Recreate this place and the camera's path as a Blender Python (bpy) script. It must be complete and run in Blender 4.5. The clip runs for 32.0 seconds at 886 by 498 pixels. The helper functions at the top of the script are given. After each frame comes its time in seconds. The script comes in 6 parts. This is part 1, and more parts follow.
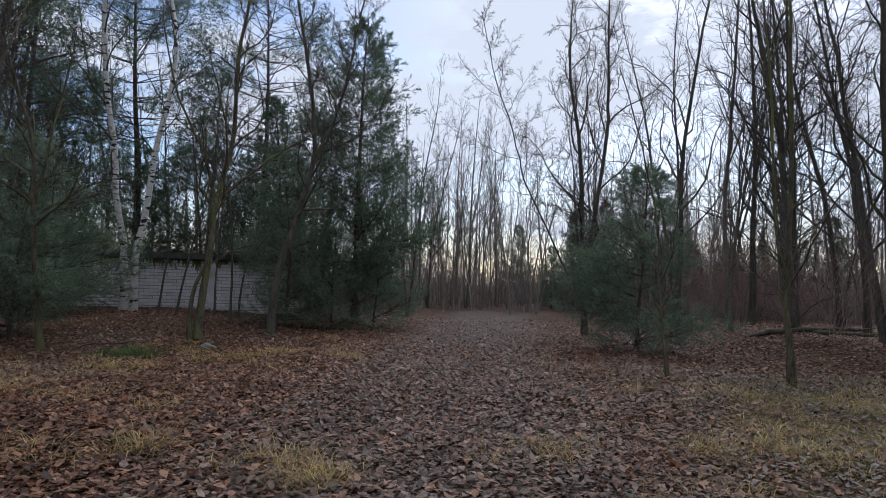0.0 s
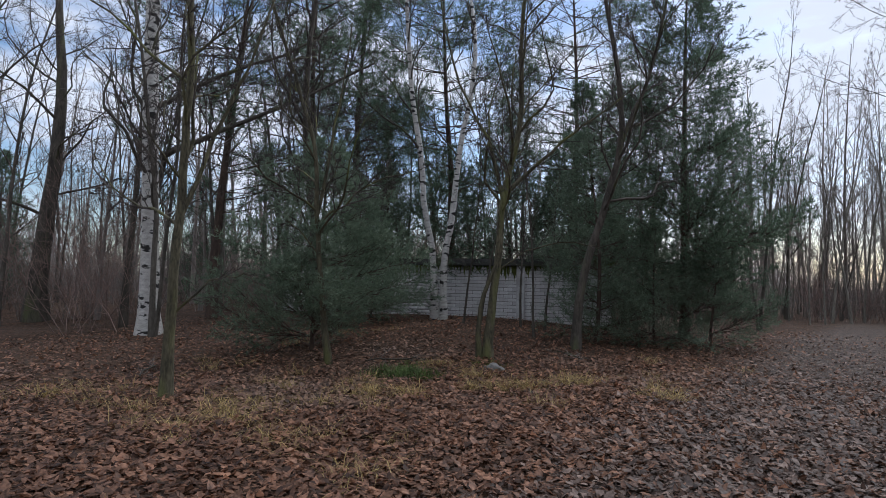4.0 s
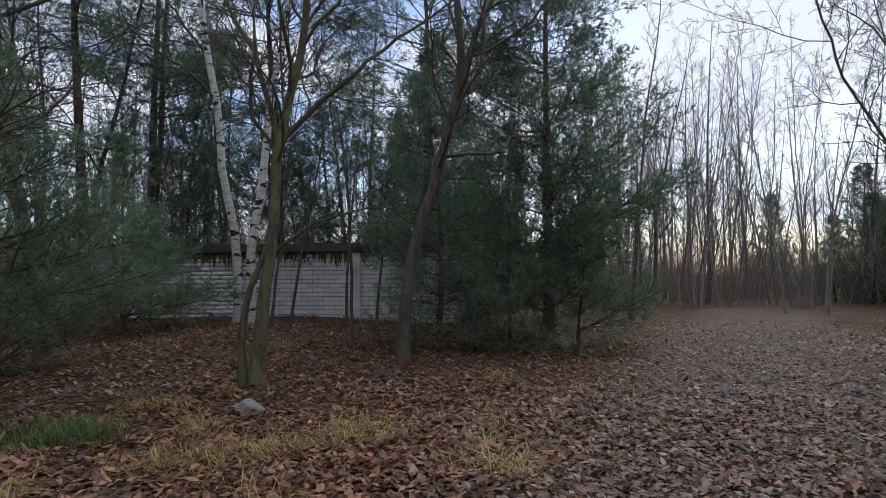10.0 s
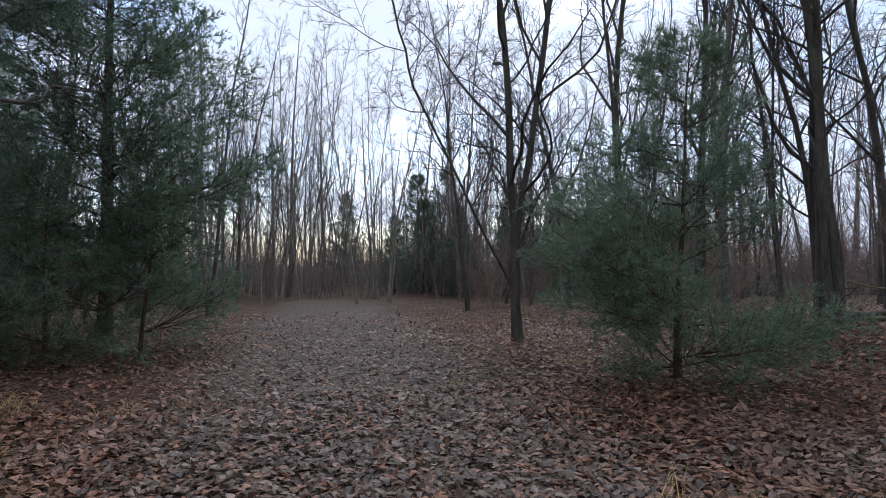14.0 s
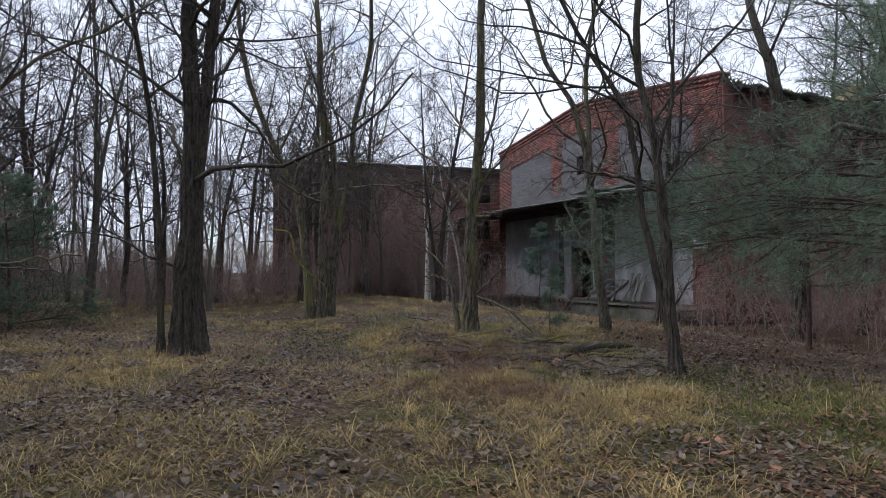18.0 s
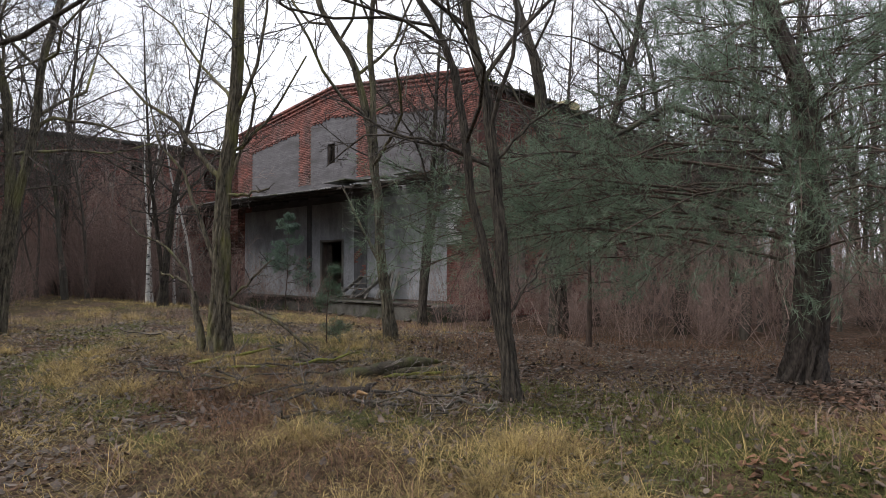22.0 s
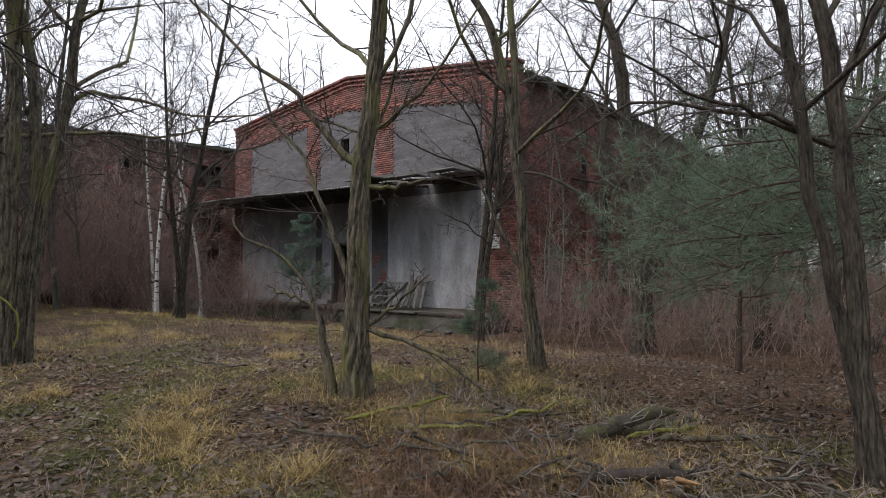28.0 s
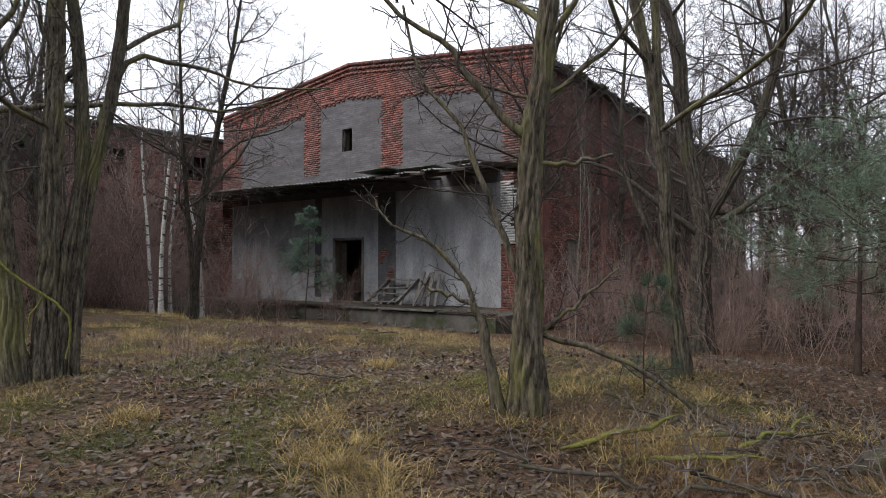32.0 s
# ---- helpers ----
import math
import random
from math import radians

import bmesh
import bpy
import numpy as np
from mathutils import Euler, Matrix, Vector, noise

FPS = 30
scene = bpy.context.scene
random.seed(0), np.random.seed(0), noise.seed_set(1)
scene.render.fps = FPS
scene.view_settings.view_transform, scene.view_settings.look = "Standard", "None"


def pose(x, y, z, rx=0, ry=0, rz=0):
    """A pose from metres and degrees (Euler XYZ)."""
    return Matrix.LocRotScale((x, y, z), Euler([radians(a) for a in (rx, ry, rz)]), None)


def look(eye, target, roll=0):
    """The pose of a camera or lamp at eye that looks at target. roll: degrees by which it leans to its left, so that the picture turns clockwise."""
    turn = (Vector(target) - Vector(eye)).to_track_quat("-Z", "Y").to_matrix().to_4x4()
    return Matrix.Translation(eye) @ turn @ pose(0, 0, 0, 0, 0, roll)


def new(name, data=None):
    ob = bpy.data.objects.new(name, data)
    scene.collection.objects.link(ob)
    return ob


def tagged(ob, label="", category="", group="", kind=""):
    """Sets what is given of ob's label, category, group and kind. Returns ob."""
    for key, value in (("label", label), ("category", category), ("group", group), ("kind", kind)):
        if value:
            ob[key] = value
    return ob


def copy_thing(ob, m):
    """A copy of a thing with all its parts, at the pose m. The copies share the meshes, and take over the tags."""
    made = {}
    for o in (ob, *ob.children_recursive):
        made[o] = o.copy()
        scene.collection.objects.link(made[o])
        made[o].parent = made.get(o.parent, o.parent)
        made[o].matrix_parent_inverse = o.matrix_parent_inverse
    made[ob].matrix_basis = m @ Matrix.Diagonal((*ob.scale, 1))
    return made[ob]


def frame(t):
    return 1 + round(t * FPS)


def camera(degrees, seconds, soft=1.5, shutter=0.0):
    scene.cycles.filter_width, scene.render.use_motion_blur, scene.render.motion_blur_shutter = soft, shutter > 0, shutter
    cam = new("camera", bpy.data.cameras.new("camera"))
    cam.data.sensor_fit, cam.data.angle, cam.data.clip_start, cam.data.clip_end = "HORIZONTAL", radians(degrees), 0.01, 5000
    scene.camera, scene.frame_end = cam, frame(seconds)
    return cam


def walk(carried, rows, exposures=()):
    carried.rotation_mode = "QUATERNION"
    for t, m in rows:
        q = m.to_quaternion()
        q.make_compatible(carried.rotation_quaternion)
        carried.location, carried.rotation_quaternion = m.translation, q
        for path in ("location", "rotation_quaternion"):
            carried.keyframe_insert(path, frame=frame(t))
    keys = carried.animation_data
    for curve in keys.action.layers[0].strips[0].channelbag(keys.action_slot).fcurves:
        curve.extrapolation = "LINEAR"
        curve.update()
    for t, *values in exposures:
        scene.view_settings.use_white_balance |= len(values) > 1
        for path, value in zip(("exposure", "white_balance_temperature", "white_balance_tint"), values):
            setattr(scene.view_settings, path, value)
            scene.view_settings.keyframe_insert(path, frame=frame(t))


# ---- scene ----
cam = camera(71.0, 32.0, soft=0.85)
PATH = [
    (0.0, 1.331, 0.336, 1.310, 93.12, -1.69, 0.53),
    (0.5, 1.300, 0.793, 1.311, 92.82, -1.42, 3.43),
    (1.0, 1.293, 1.248, 1.307, 92.63, -1.27, 5.66),
    (1.5, 1.294, 1.721, 1.302, 92.66, -1.29, 13.12),
    (2.0, 1.236, 2.045, 1.307, 92.83, -1.17, 16.72),
    (2.5, 1.201, 2.365, 1.320, 92.90, -1.16, 23.83),
    (3.0, 1.151, 2.586, 1.324, 93.02, -1.43, 28.73),
    (3.5, 1.152, 2.790, 1.322, 92.98, -1.07, 30.67),
    (5.5, 1.135, 3.867, 1.372, 92.45, 0.07, 25.09),
    (6.0, 1.084, 4.240, 1.362, 92.22, 0.04, 18.72),
    (6.5, 1.025, 4.640, 1.342, 92.18, 0.19, 13.68),
    (7.0, 1.009, 5.017, 1.311, 92.19, 0.52, 10.09),
    (7.5, 0.958, 5.375, 1.276, 92.10, 0.17, 6.68),
    (8.0, 0.887, 5.591, 1.252, 92.14, -0.19, 1.39),
    (8.5, 0.905, 5.778, 1.236, 91.95, 0.13, 7.37),
    (9.0, 0.874, 6.119, 1.241, 92.14, 0.03, 14.21),
    (9.5, 0.763, 6.438, 1.255, 92.30, 0.08, 17.20),
    (10.0, 0.718, 6.700, 1.260, 92.36, 0.43, 19.75),
    (10.5, 0.715, 6.882, 1.270, 92.61, 0.40, 22.63),
    (11.0, 0.647, 6.960, 1.279, 92.88, 0.30, 24.36),
    (11.5, 0.657, 6.938, 1.287, 93.05, 0.51, 25.80),
    (12.0, 0.668, 6.934, 1.294, 93.09, 0.56, 26.23),
    (12.5, 0.665, 6.999, 1.290, 92.82, 0.73, 23.06),
    (13.0, 0.664, 7.206, 1.261, 92.32, 0.98, 13.48),
    (13.5, 0.651, 7.446, 1.252, 91.99, 0.72, -0.94),
    (14.0, 0.757, 7.700, 1.249, 91.57, 0.01, -17.26),
    (14.5, 0.970, 7.946, 1.245, 91.13, -0.69, -34.49),
    (15.0, 1.293, 8.135, 1.236, 90.99, -1.32, -50.53),
    (15.5, 1.555, 8.259, 1.196, 91.02, -1.93, -65.74),
    (17.5, 1.744, 8.233, 1.173, 92.31, -0.82, -110.80),
    (18.0, 1.983, 8.177, 1.198, 92.14, -0.18, -118.84),
    (18.5, 2.280, 8.028, 1.176, 92.01, -0.32, -126.22),
    (19.0, 2.572, 7.867, 1.139, 92.12, -0.34, -133.28),
    (19.5, 2.792, 7.764, 1.160, 91.84, -0.22, -137.56),
    (20.0, 3.041, 7.609, 1.186, 91.67, -0.35, -139.41),
    (20.5, 3.318, 7.466, 1.196, 91.86, -0.34, -141.32),
    (21.0, 3.647, 7.359, 1.199, 91.65, -0.23, -143.33),
    (21.5, 3.916, 7.252, 1.216, 91.74, -0.11, -143.29),
    (22.0, 4.152, 7.198, 1.226, 91.77, -0.05, -143.02),
    (22.5, 4.413, 7.070, 1.212, 91.66, 0.06, -143.05),
    (23.0, 4.781, 7.037, 1.208, 91.58, -0.17, -143.30),
    (23.5, 5.089, 6.945, 1.214, 91.68, 0.14, -143.07),
    (24.0, 5.331, 6.858, 1.248, 91.96, 0.11, -145.29),
    (24.5, 5.476, 6.944, 1.288, 92.17, -0.04, -146.76),
    (25.0, 5.590, 7.020, 1.324, 92.10, 0.04, -146.96),
    (25.5, 5.813, 6.977, 1.364, 91.73, -0.02, -147.11),
    (27.5, 6.890, 6.980, 1.361, 91.82, -0.08, -146.44),
    (28.0, 7.170, 7.094, 1.362, 91.97, -0.21, -146.14),
    (28.5, 7.442, 7.116, 1.362, 91.78, -0.07, -146.04),
    (29.0, 7.716, 7.106, 1.382, 91.84, -0.17, -146.02),
    (29.5, 7.990, 7.162, 1.349, 92.03, -0.20, -145.66),
    (30.0, 8.256, 7.152, 1.319, 91.96, 0.01, -145.53),
    (30.5, 8.530, 7.161, 1.328, 91.73, -0.23, -145.45),
    (31.0, 8.845, 7.257, 1.316, 91.92, -0.35, -145.30),
    (31.5, 9.129, 7.241, 1.296, 91.83, -0.37, -147.33),
    (32.0, 9.288, 7.224, 1.324, 91.72, -0.12, -149.68),
]
walk(cam, [(t, pose(*p)) for t, *p in PATH], [(0.0, 0.02, 5800, 11), (2.0, 0.1, 5800, 11), (9.5, 0.18, 5900, 11), (11.5, 0.66, 6000, 11), (13.0, 0.56, 6000, 11), (14.0, 0.3, 5600, 11), (15.5, 0.38, 5450, 11), (17.5, 0.46, 5700, 11), (18.5, 0.5, 5900, 11), (20.0, 0.5, 6250, 11), (22.0, 0.74, 6350, 11), (32.0, 0.77, 6300, 11)])

# ---- world, sun, exposure ----
world = bpy.data.worlds.new("sky")
scene.world = world
world.use_nodes = True
wn, wl = world.node_tree.nodes, world.node_tree.links
wn.clear()
w_out = wn.new("ShaderNodeOutputWorld")
w_bg = wn.new("ShaderNodeBackground")
w_sky = wn.new("ShaderNodeTexSky")
w_sky.sky_type, w_sky.sun_disc = "NISHITA", False
w_sky.sun_elevation, w_sky.sun_rotation = radians(38), radians(20)
w_scale = wn.new("ShaderNodeVectorMath")
w_scale.operation = "SCALE"
w_scale.inputs["Scale"].default_value = 1.3
w_co = wn.new("ShaderNodeTexCoord")
w_map = wn.new("ShaderNodeMapping")
w_map.inputs["Scale"].default_value = (1.0, 1.0, 3.2)
w_map.inputs["Location"].default_value = (0.35, 0.9, 0.2)
w_noise = wn.new("ShaderNodeTexNoise")
w_noise.inputs["Scale"].default_value, w_noise.inputs["Detail"].default_value = 2.3, 7
w_noise.inputs["Roughness"].default_value = 0.62
w_ramp = wn.new("ShaderNodeValToRGB")
w_ramp.color_ramp.elements[0].position, w_ramp.color_ramp.elements[1].position = 0.40, 0.53
w_mix = wn.new("ShaderNodeMixRGB")
w_mix.inputs["Color2"].default_value = (7.6, 7.8, 8.35, 1)
wl.new(w_co.outputs["Generated"], w_map.inputs["Vector"])
wl.new(w_map.outputs["Vector"], w_noise.inputs["Vector"])
w_dot = wn.new("ShaderNodeVectorMath")
w_dot.operation = "DOT_PRODUCT"
w_dot.inputs[1].default_value = (0.05, -0.09, 0.18)
wl.new(w_co.outputs["Generated"], w_dot.inputs[0])
w_add = wn.new("ShaderNodeMath")
wl.new(w_noise.outputs["Fac"], w_add.inputs[0])
wl.new(w_dot.outputs["Value"], w_add.inputs[1])
wl.new(w_add.outputs[0], w_ramp.inputs["Fac"])
wl.new(w_ramp.outputs["Color"], w_mix.inputs["Fac"])
wl.new(w_sky.outputs["Color"], w_scale.inputs[0])
wl.new(w_scale.outputs["Vector"], w_mix.inputs["Color1"])
wl.new(w_mix.outputs["Color"], w_bg.inputs["Color"])
w_bg.inputs["Strength"].default_value = 0.1
wl.new(w_bg.outputs["Background"], w_out.inputs["Surface"])
sun = new("sun", bpy.data.lights.new("sun", "SUN"))
sun.data.energy, sun.data.angle, sun.data.color = 1.5, radians(35), (1.0, 0.97, 0.93)
sun.matrix_world = look((0, 0, 30), (-8, -18, 8))


# ---- materials ----
def material(name, dark, light, scale=6.0, rough=0.85, bump=0.3, fine=60.0, random_hue=0.0, stretch=(1, 1, 1), blotch=None, blotch_scale=0.8, blotch_at=(0.52, 0.62), metal=0.0, spec=0.3):
    """Two tones mixed by noise at a coarse and a fine scale, a blotch colour, a bump, and a spread between objects or islands."""
    m = bpy.data.materials.new(name)
    m.use_nodes = True
    n, l = m.node_tree.nodes, m.node_tree.links
    b = n["Principled BSDF"]
    co = n.new("ShaderNodeTexCoord")
    mp = n.new("ShaderNodeMapping")
    mp.inputs["Scale"].default_value = stretch
    l.new(co.outputs["Object"], mp.inputs["Vector"])
    a = n.new("ShaderNodeTexNoise")
    a.inputs["Scale"].default_value, a.inputs["Detail"].default_value = scale, 5
    f = n.new("ShaderNodeTexNoise")
    f.inputs["Scale"].default_value, f.inputs["Detail"].default_value = fine, 3
    for t in (a, f):
        l.new(mp.outputs["Vector"], t.inputs["Vector"])
    add = n.new("ShaderNodeMath")
    add.operation = "MULTIPLY_ADD"
    add.inputs[1].default_value = 0.45
    l.new(f.outputs["Fac"], add.inputs[0])
    half = n.new("ShaderNodeMath")
    half.operation = "MULTIPLY"
    half.inputs[1].default_value = 0.6
    l.new(a.outputs["Fac"], half.inputs[0])
    l.new(half.outputs[0], add.inputs[2])
    ramp = n.new("ShaderNodeValToRGB")
    ramp.color_ramp.elements[0].position, ramp.color_ramp.elements[1].position = 0.36, 0.68
    ramp.color_ramp.elements[0].color, ramp.color_ramp.elements[1].color = (*dark, 1), (*light, 1)
    l.new(add.outputs[0], ramp.inputs["Fac"])
    col = ramp.outputs["Color"]
    if blotch:
        g = n.new("ShaderNodeTexNoise")
        g.inputs["Scale"].default_value, g.inputs["Detail"].default_value = blotch_scale, 6
        l.new(mp.outputs["Vector"], g.inputs["Vector"])
        gr = n.new("ShaderNodeValToRGB")
        gr.color_ramp.elements[0].position, gr.color_ramp.elements[1].position = blotch_at
        l.new(g.outputs["Fac"], gr.inputs["Fac"])
        mx = n.new("ShaderNodeMixRGB")
        mx.inputs["Color2"].default_value = (*blotch, 1)
        l.new(gr.outputs["Color"], mx.inputs["Fac"])
        l.new(col, mx.inputs["Color1"])
        col = mx.outputs["Color"]
    if random_hue:
        info = n.new("ShaderNodeObjectInfo")
        geo = n.new("ShaderNodeNewGeometry")
        s = n.new("ShaderNodeMath")
        s.operation = "ADD"
        l.new(info.outputs["Random"], s.inputs[0])
        l.new(geo.outputs["Random Per Island"], s.inputs[1])
        fr = n.new("ShaderNodeMath")
        fr.operation = "FRACT"
        l.new(s.outputs[0], fr.inputs[0])
        rg = n.new("ShaderNodeMapRange")
        rg.inputs["To Min"].default_value, rg.inputs["To Max"].default_value = 1 - random_hue, 1 + random_hue
        l.new(fr.outputs[0], rg.inputs["Value"])
        hs = n.new("ShaderNodeHueSaturation")
        l.new(rg.outputs[0], hs.inputs["Value"])
        l.new(col, hs.inputs["Color"])
        col = hs.outputs["Color"]
    l.new(col, b.inputs["Base Color"])
    b.inputs["Roughness"].default_value, b.inputs["Metallic"].default_value = rough, metal
    b.inputs["Specular IOR Level"].default_value = spec
    if bump:
        bp = n.new("ShaderNodeBump")
        bp.inputs["Strength"].default_value, bp.inputs["Distance"].default_value = bump, 0.02
        l.new(add.outputs[0], bp.inputs["Height"])
        l.new(bp.outputs["Normal"], b.inputs["Normal"])
    return m


M_BARK = material("bark", (0.04, 0.035, 0.029), (0.12, 0.105, 0.085), 9, 0.95, 0.9, 45, 0.12, (1, 1, 0.25), (0.10, 0.115, 0.045), 2.2, (0.54, 0.72))
M_ROBINIA = material("furrowed_bark", (0.014, 0.012, 0.010), (0.20, 0.172, 0.125), 20, 0.95, 1.0, 60, 0.1, (1, 1, 0.3), (0.19, 0.185, 0.07), 2.6, (0.5, 0.74))
M_TWIG = material("twig", (0.045, 0.037, 0.032), (0.10, 0.085, 0.075), 5, 0.9, 0.0, 30, 0.25)
M_BRUSH = material("grey_brush", (0.13, 0.112, 0.10), (0.28, 0.24, 0.21), 5, 0.9, 0.0, 30, 0.4)
M_SHRUB = material("shrub_stem", (0.15, 0.10, 0.085), (0.34, 0.245, 0.205), 5, 0.9, 0.0, 30, 0.4)
M_DARKROB = material("dark_furrowed_bark", (0.012, 0.010, 0.009), (0.105, 0.088, 0.068), 20, 0.95, 1.0, 60, 0.1, (1, 1, 0.3), (0.075, 0.075, 0.035), 2.6, (0.55, 0.78))
M_MOSSROB = material("mossy_furrowed_bark", (0.012, 0.010, 0.008), (0.21, 0.178, 0.125), 22, 0.95, 1.0, 60, 0.1, (1, 1, 0.25), (0.18, 0.172, 0.06), 6.0, (0.5, 0.74))
M_BIRCH = material("birch_bark", (0.34, 0.32, 0.29), (0.62, 0.60, 0.56), 8, 0.8, 0.4, 40, 0.05, (1, 1, 2.5), (0.03, 0.028, 0.026), 3.4, (0.55, 0.6))
M_OLDPINE = material("old_pine_bark", (0.022, 0.018, 0.015), (0.11, 0.09, 0.075), 14, 0.95, 1.0, 55, 0.1, (1, 1, 0.3))
M_PINE = material("pine_bark", (0.04, 0.03, 0.025), (0.12, 0.082, 0.062), 8, 0.95, 0.9, 40, 0.1, (1, 1, 0.3))
M_NEEDLE = material("pine_needles", (0.065, 0.105, 0.065), (0.17, 0.225, 0.15), 1.5, 0.55, 0.0, 12, 0.45)
M_SOFTNEEDLE = material("soft_pine_needles", (0.10, 0.145, 0.095), (0.23, 0.29, 0.20), 1.8, 0.55, 0.0, 12, 0.4)
M_YOUNGNEEDLE = material("young_pine_needles", (0.11, 0.17, 0.13), (0.26, 0.34, 0.26), 2.5, 0.5, 0.0, 12, 0.4)
M_WETLEAF = material("wet_leaves", (0.024, 0.017, 0.014), (0.15, 0.108, 0.08), 4.0, 0.5, 0.0, 30, 0.7, blotch=(0.125, 0.104, 0.078), blotch_scale=0.4, blotch_at=(0.5, 0.7))
M_TRODLEAF = material("trodden_leaves", (0.05, 0.035, 0.029), (0.30, 0.215, 0.17), 4.0, 0.55, 0.0, 30, 0.65)
M_GREENGRASS = material("green_grass", (0.05, 0.062, 0.018), (0.18, 0.19, 0.055), 0.9, 0.75, 0.0, 20, 0.45)
M_LEAF = material("dead_leaves", (0.042, 0.02, 0.0135), (0.335, 0.178, 0.108), 5.0, 0.55, 0.0, 40, 0.75, blotch=(0.26, 0.19, 0.15), blotch_scale=0.3, blotch_at=(0.52, 0.75))
M_GRASS = material("dry_grass", (0.06, 0.046, 0.024), (0.44, 0.335, 0.155), 7.0, 0.8, 0.0, 22, 0.45, blotch=(0.13, 0.15, 0.04), blotch_scale=1.1, blotch_at=(0.52, 0.62))
M_STRAW = material("straw_grass", (0.12, 0.085, 0.037), (0.60, 0.45, 0.19), 6.0, 0.75, 0.0, 25, 0.5)
M_HERB = material("dead_herbs", (0.07, 0.042, 0.028), (0.30, 0.18, 0.11), 4.0, 0.85, 0.0, 25, 0.5)
M_FRESH = material("fresh_green", (0.05, 0.08, 0.024), (0.16, 0.215, 0.07), 5, 0.6, 0.0, 25, 0.4)
M_MOSS = material("moss", (0.05, 0.065, 0.015), (0.14, 0.16, 0.04), 12, 1.0, 0.6, 90)
M_BRICK = material("red_brick", (0.11, 0.05, 0.042), (0.27, 0.105, 0.08), 3, 0.9, 0.5, 50, 0.35, blotch=(0.10, 0.08, 0.072), blotch_scale=0.5, blotch_at=(0.46, 0.7))
M_MORTAR = material("mortar", (0.10, 0.075, 0.06), (0.18, 0.14, 0.115), 4, 0.95, 0.5, 60)
M_WHITEBRICK = material("white_silicate_brick", (0.46, 0.45, 0.44), (0.74, 0.73, 0.72), 3, 0.9, 0.4, 40, 0.12, blotch=(0.20, 0.18, 0.15), blotch_scale=0.9, blotch_at=(0.52, 0.72))
M_GREYMORTAR = material("grey_mortar", (0.10, 0.095, 0.085), (0.19, 0.18, 0.165), 5, 0.95, 0.5, 60)
M_PLASTER = material("grey_plaster", (0.085, 0.078, 0.08), (0.175, 0.162, 0.165), 2.0, 0.95, 0.35, 9, 0.0, (1, 1, 4), blotch=(0.07, 0.064, 0.06), blotch_scale=0.5, blotch_at=(0.5, 0.75))
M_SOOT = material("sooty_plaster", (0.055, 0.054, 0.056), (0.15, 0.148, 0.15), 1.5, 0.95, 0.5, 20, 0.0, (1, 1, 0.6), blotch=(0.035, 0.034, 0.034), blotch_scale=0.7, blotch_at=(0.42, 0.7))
M_RENDER = material("pale_render", (0.20, 0.20, 0.208), (0.40, 0.402, 0.41), 2.2, 0.9, 0.5, 30, 0.0, (1, 1, 0.45), blotch=(0.10, 0.10, 0.10), blotch_scale=0.7, blotch_at=(0.5, 0.8))
M_CONCRETE = material("concrete", (0.055, 0.05, 0.042), (0.15, 0.14, 0.12), 3, 0.95, 0.7, 40, blotch=(0.05, 0.06, 0.025), blotch_scale=1.3)
M_CEMENT = material("fibre_cement", (0.13, 0.125, 0.12), (0.24, 0.235, 0.225), 2.5, 0.9, 0.3, 40, blotch=(0.08, 0.085, 0.05), blotch_scale=1.2)
M_WOOD = material("grey_wood", (0.09, 0.08, 0.07), (0.23, 0.21, 0.185), 6, 0.9, 0.5, 60, 0.15, (1, 1, 0.2))
M_RAWWOOD = material("raw_wood", (0.26, 0.15, 0.07), (0.50, 0.31, 0.15), 8, 0.85, 0.4, 60)
M_DARKWOOD = material("dark_wood", (0.025, 0.02, 0.016), (0.07, 0.055, 0.045), 6, 0.9, 0.5, 60)
M_FELT = material("roofing_felt", (0.03, 0.03, 0.028), (0.08, 0.078, 0.07), 3, 0.95, 0.5, 40, blotch=(0.07, 0.08, 0.03), blotch_scale=0.8)
M_DARK = material("dark_interior", (0.008, 0.008, 0.008), (0.02, 0.02, 0.019), 3, 0.95, 0.0, 20)
M_STONE = material("pale_stone", (0.12, 0.112, 0.10), (0.25, 0.238, 0.22), 9, 0.95, 0.8, 50, blotch=(0.11, 0.11, 0.08), blotch_scale=6.0, blotch_at=(0.5, 0.7))
M_YELLOWBRICK = material("yellow_brick", (0.24, 0.19, 0.10), (0.42, 0.35, 0.2), 5, 0.9, 0.5, 50)


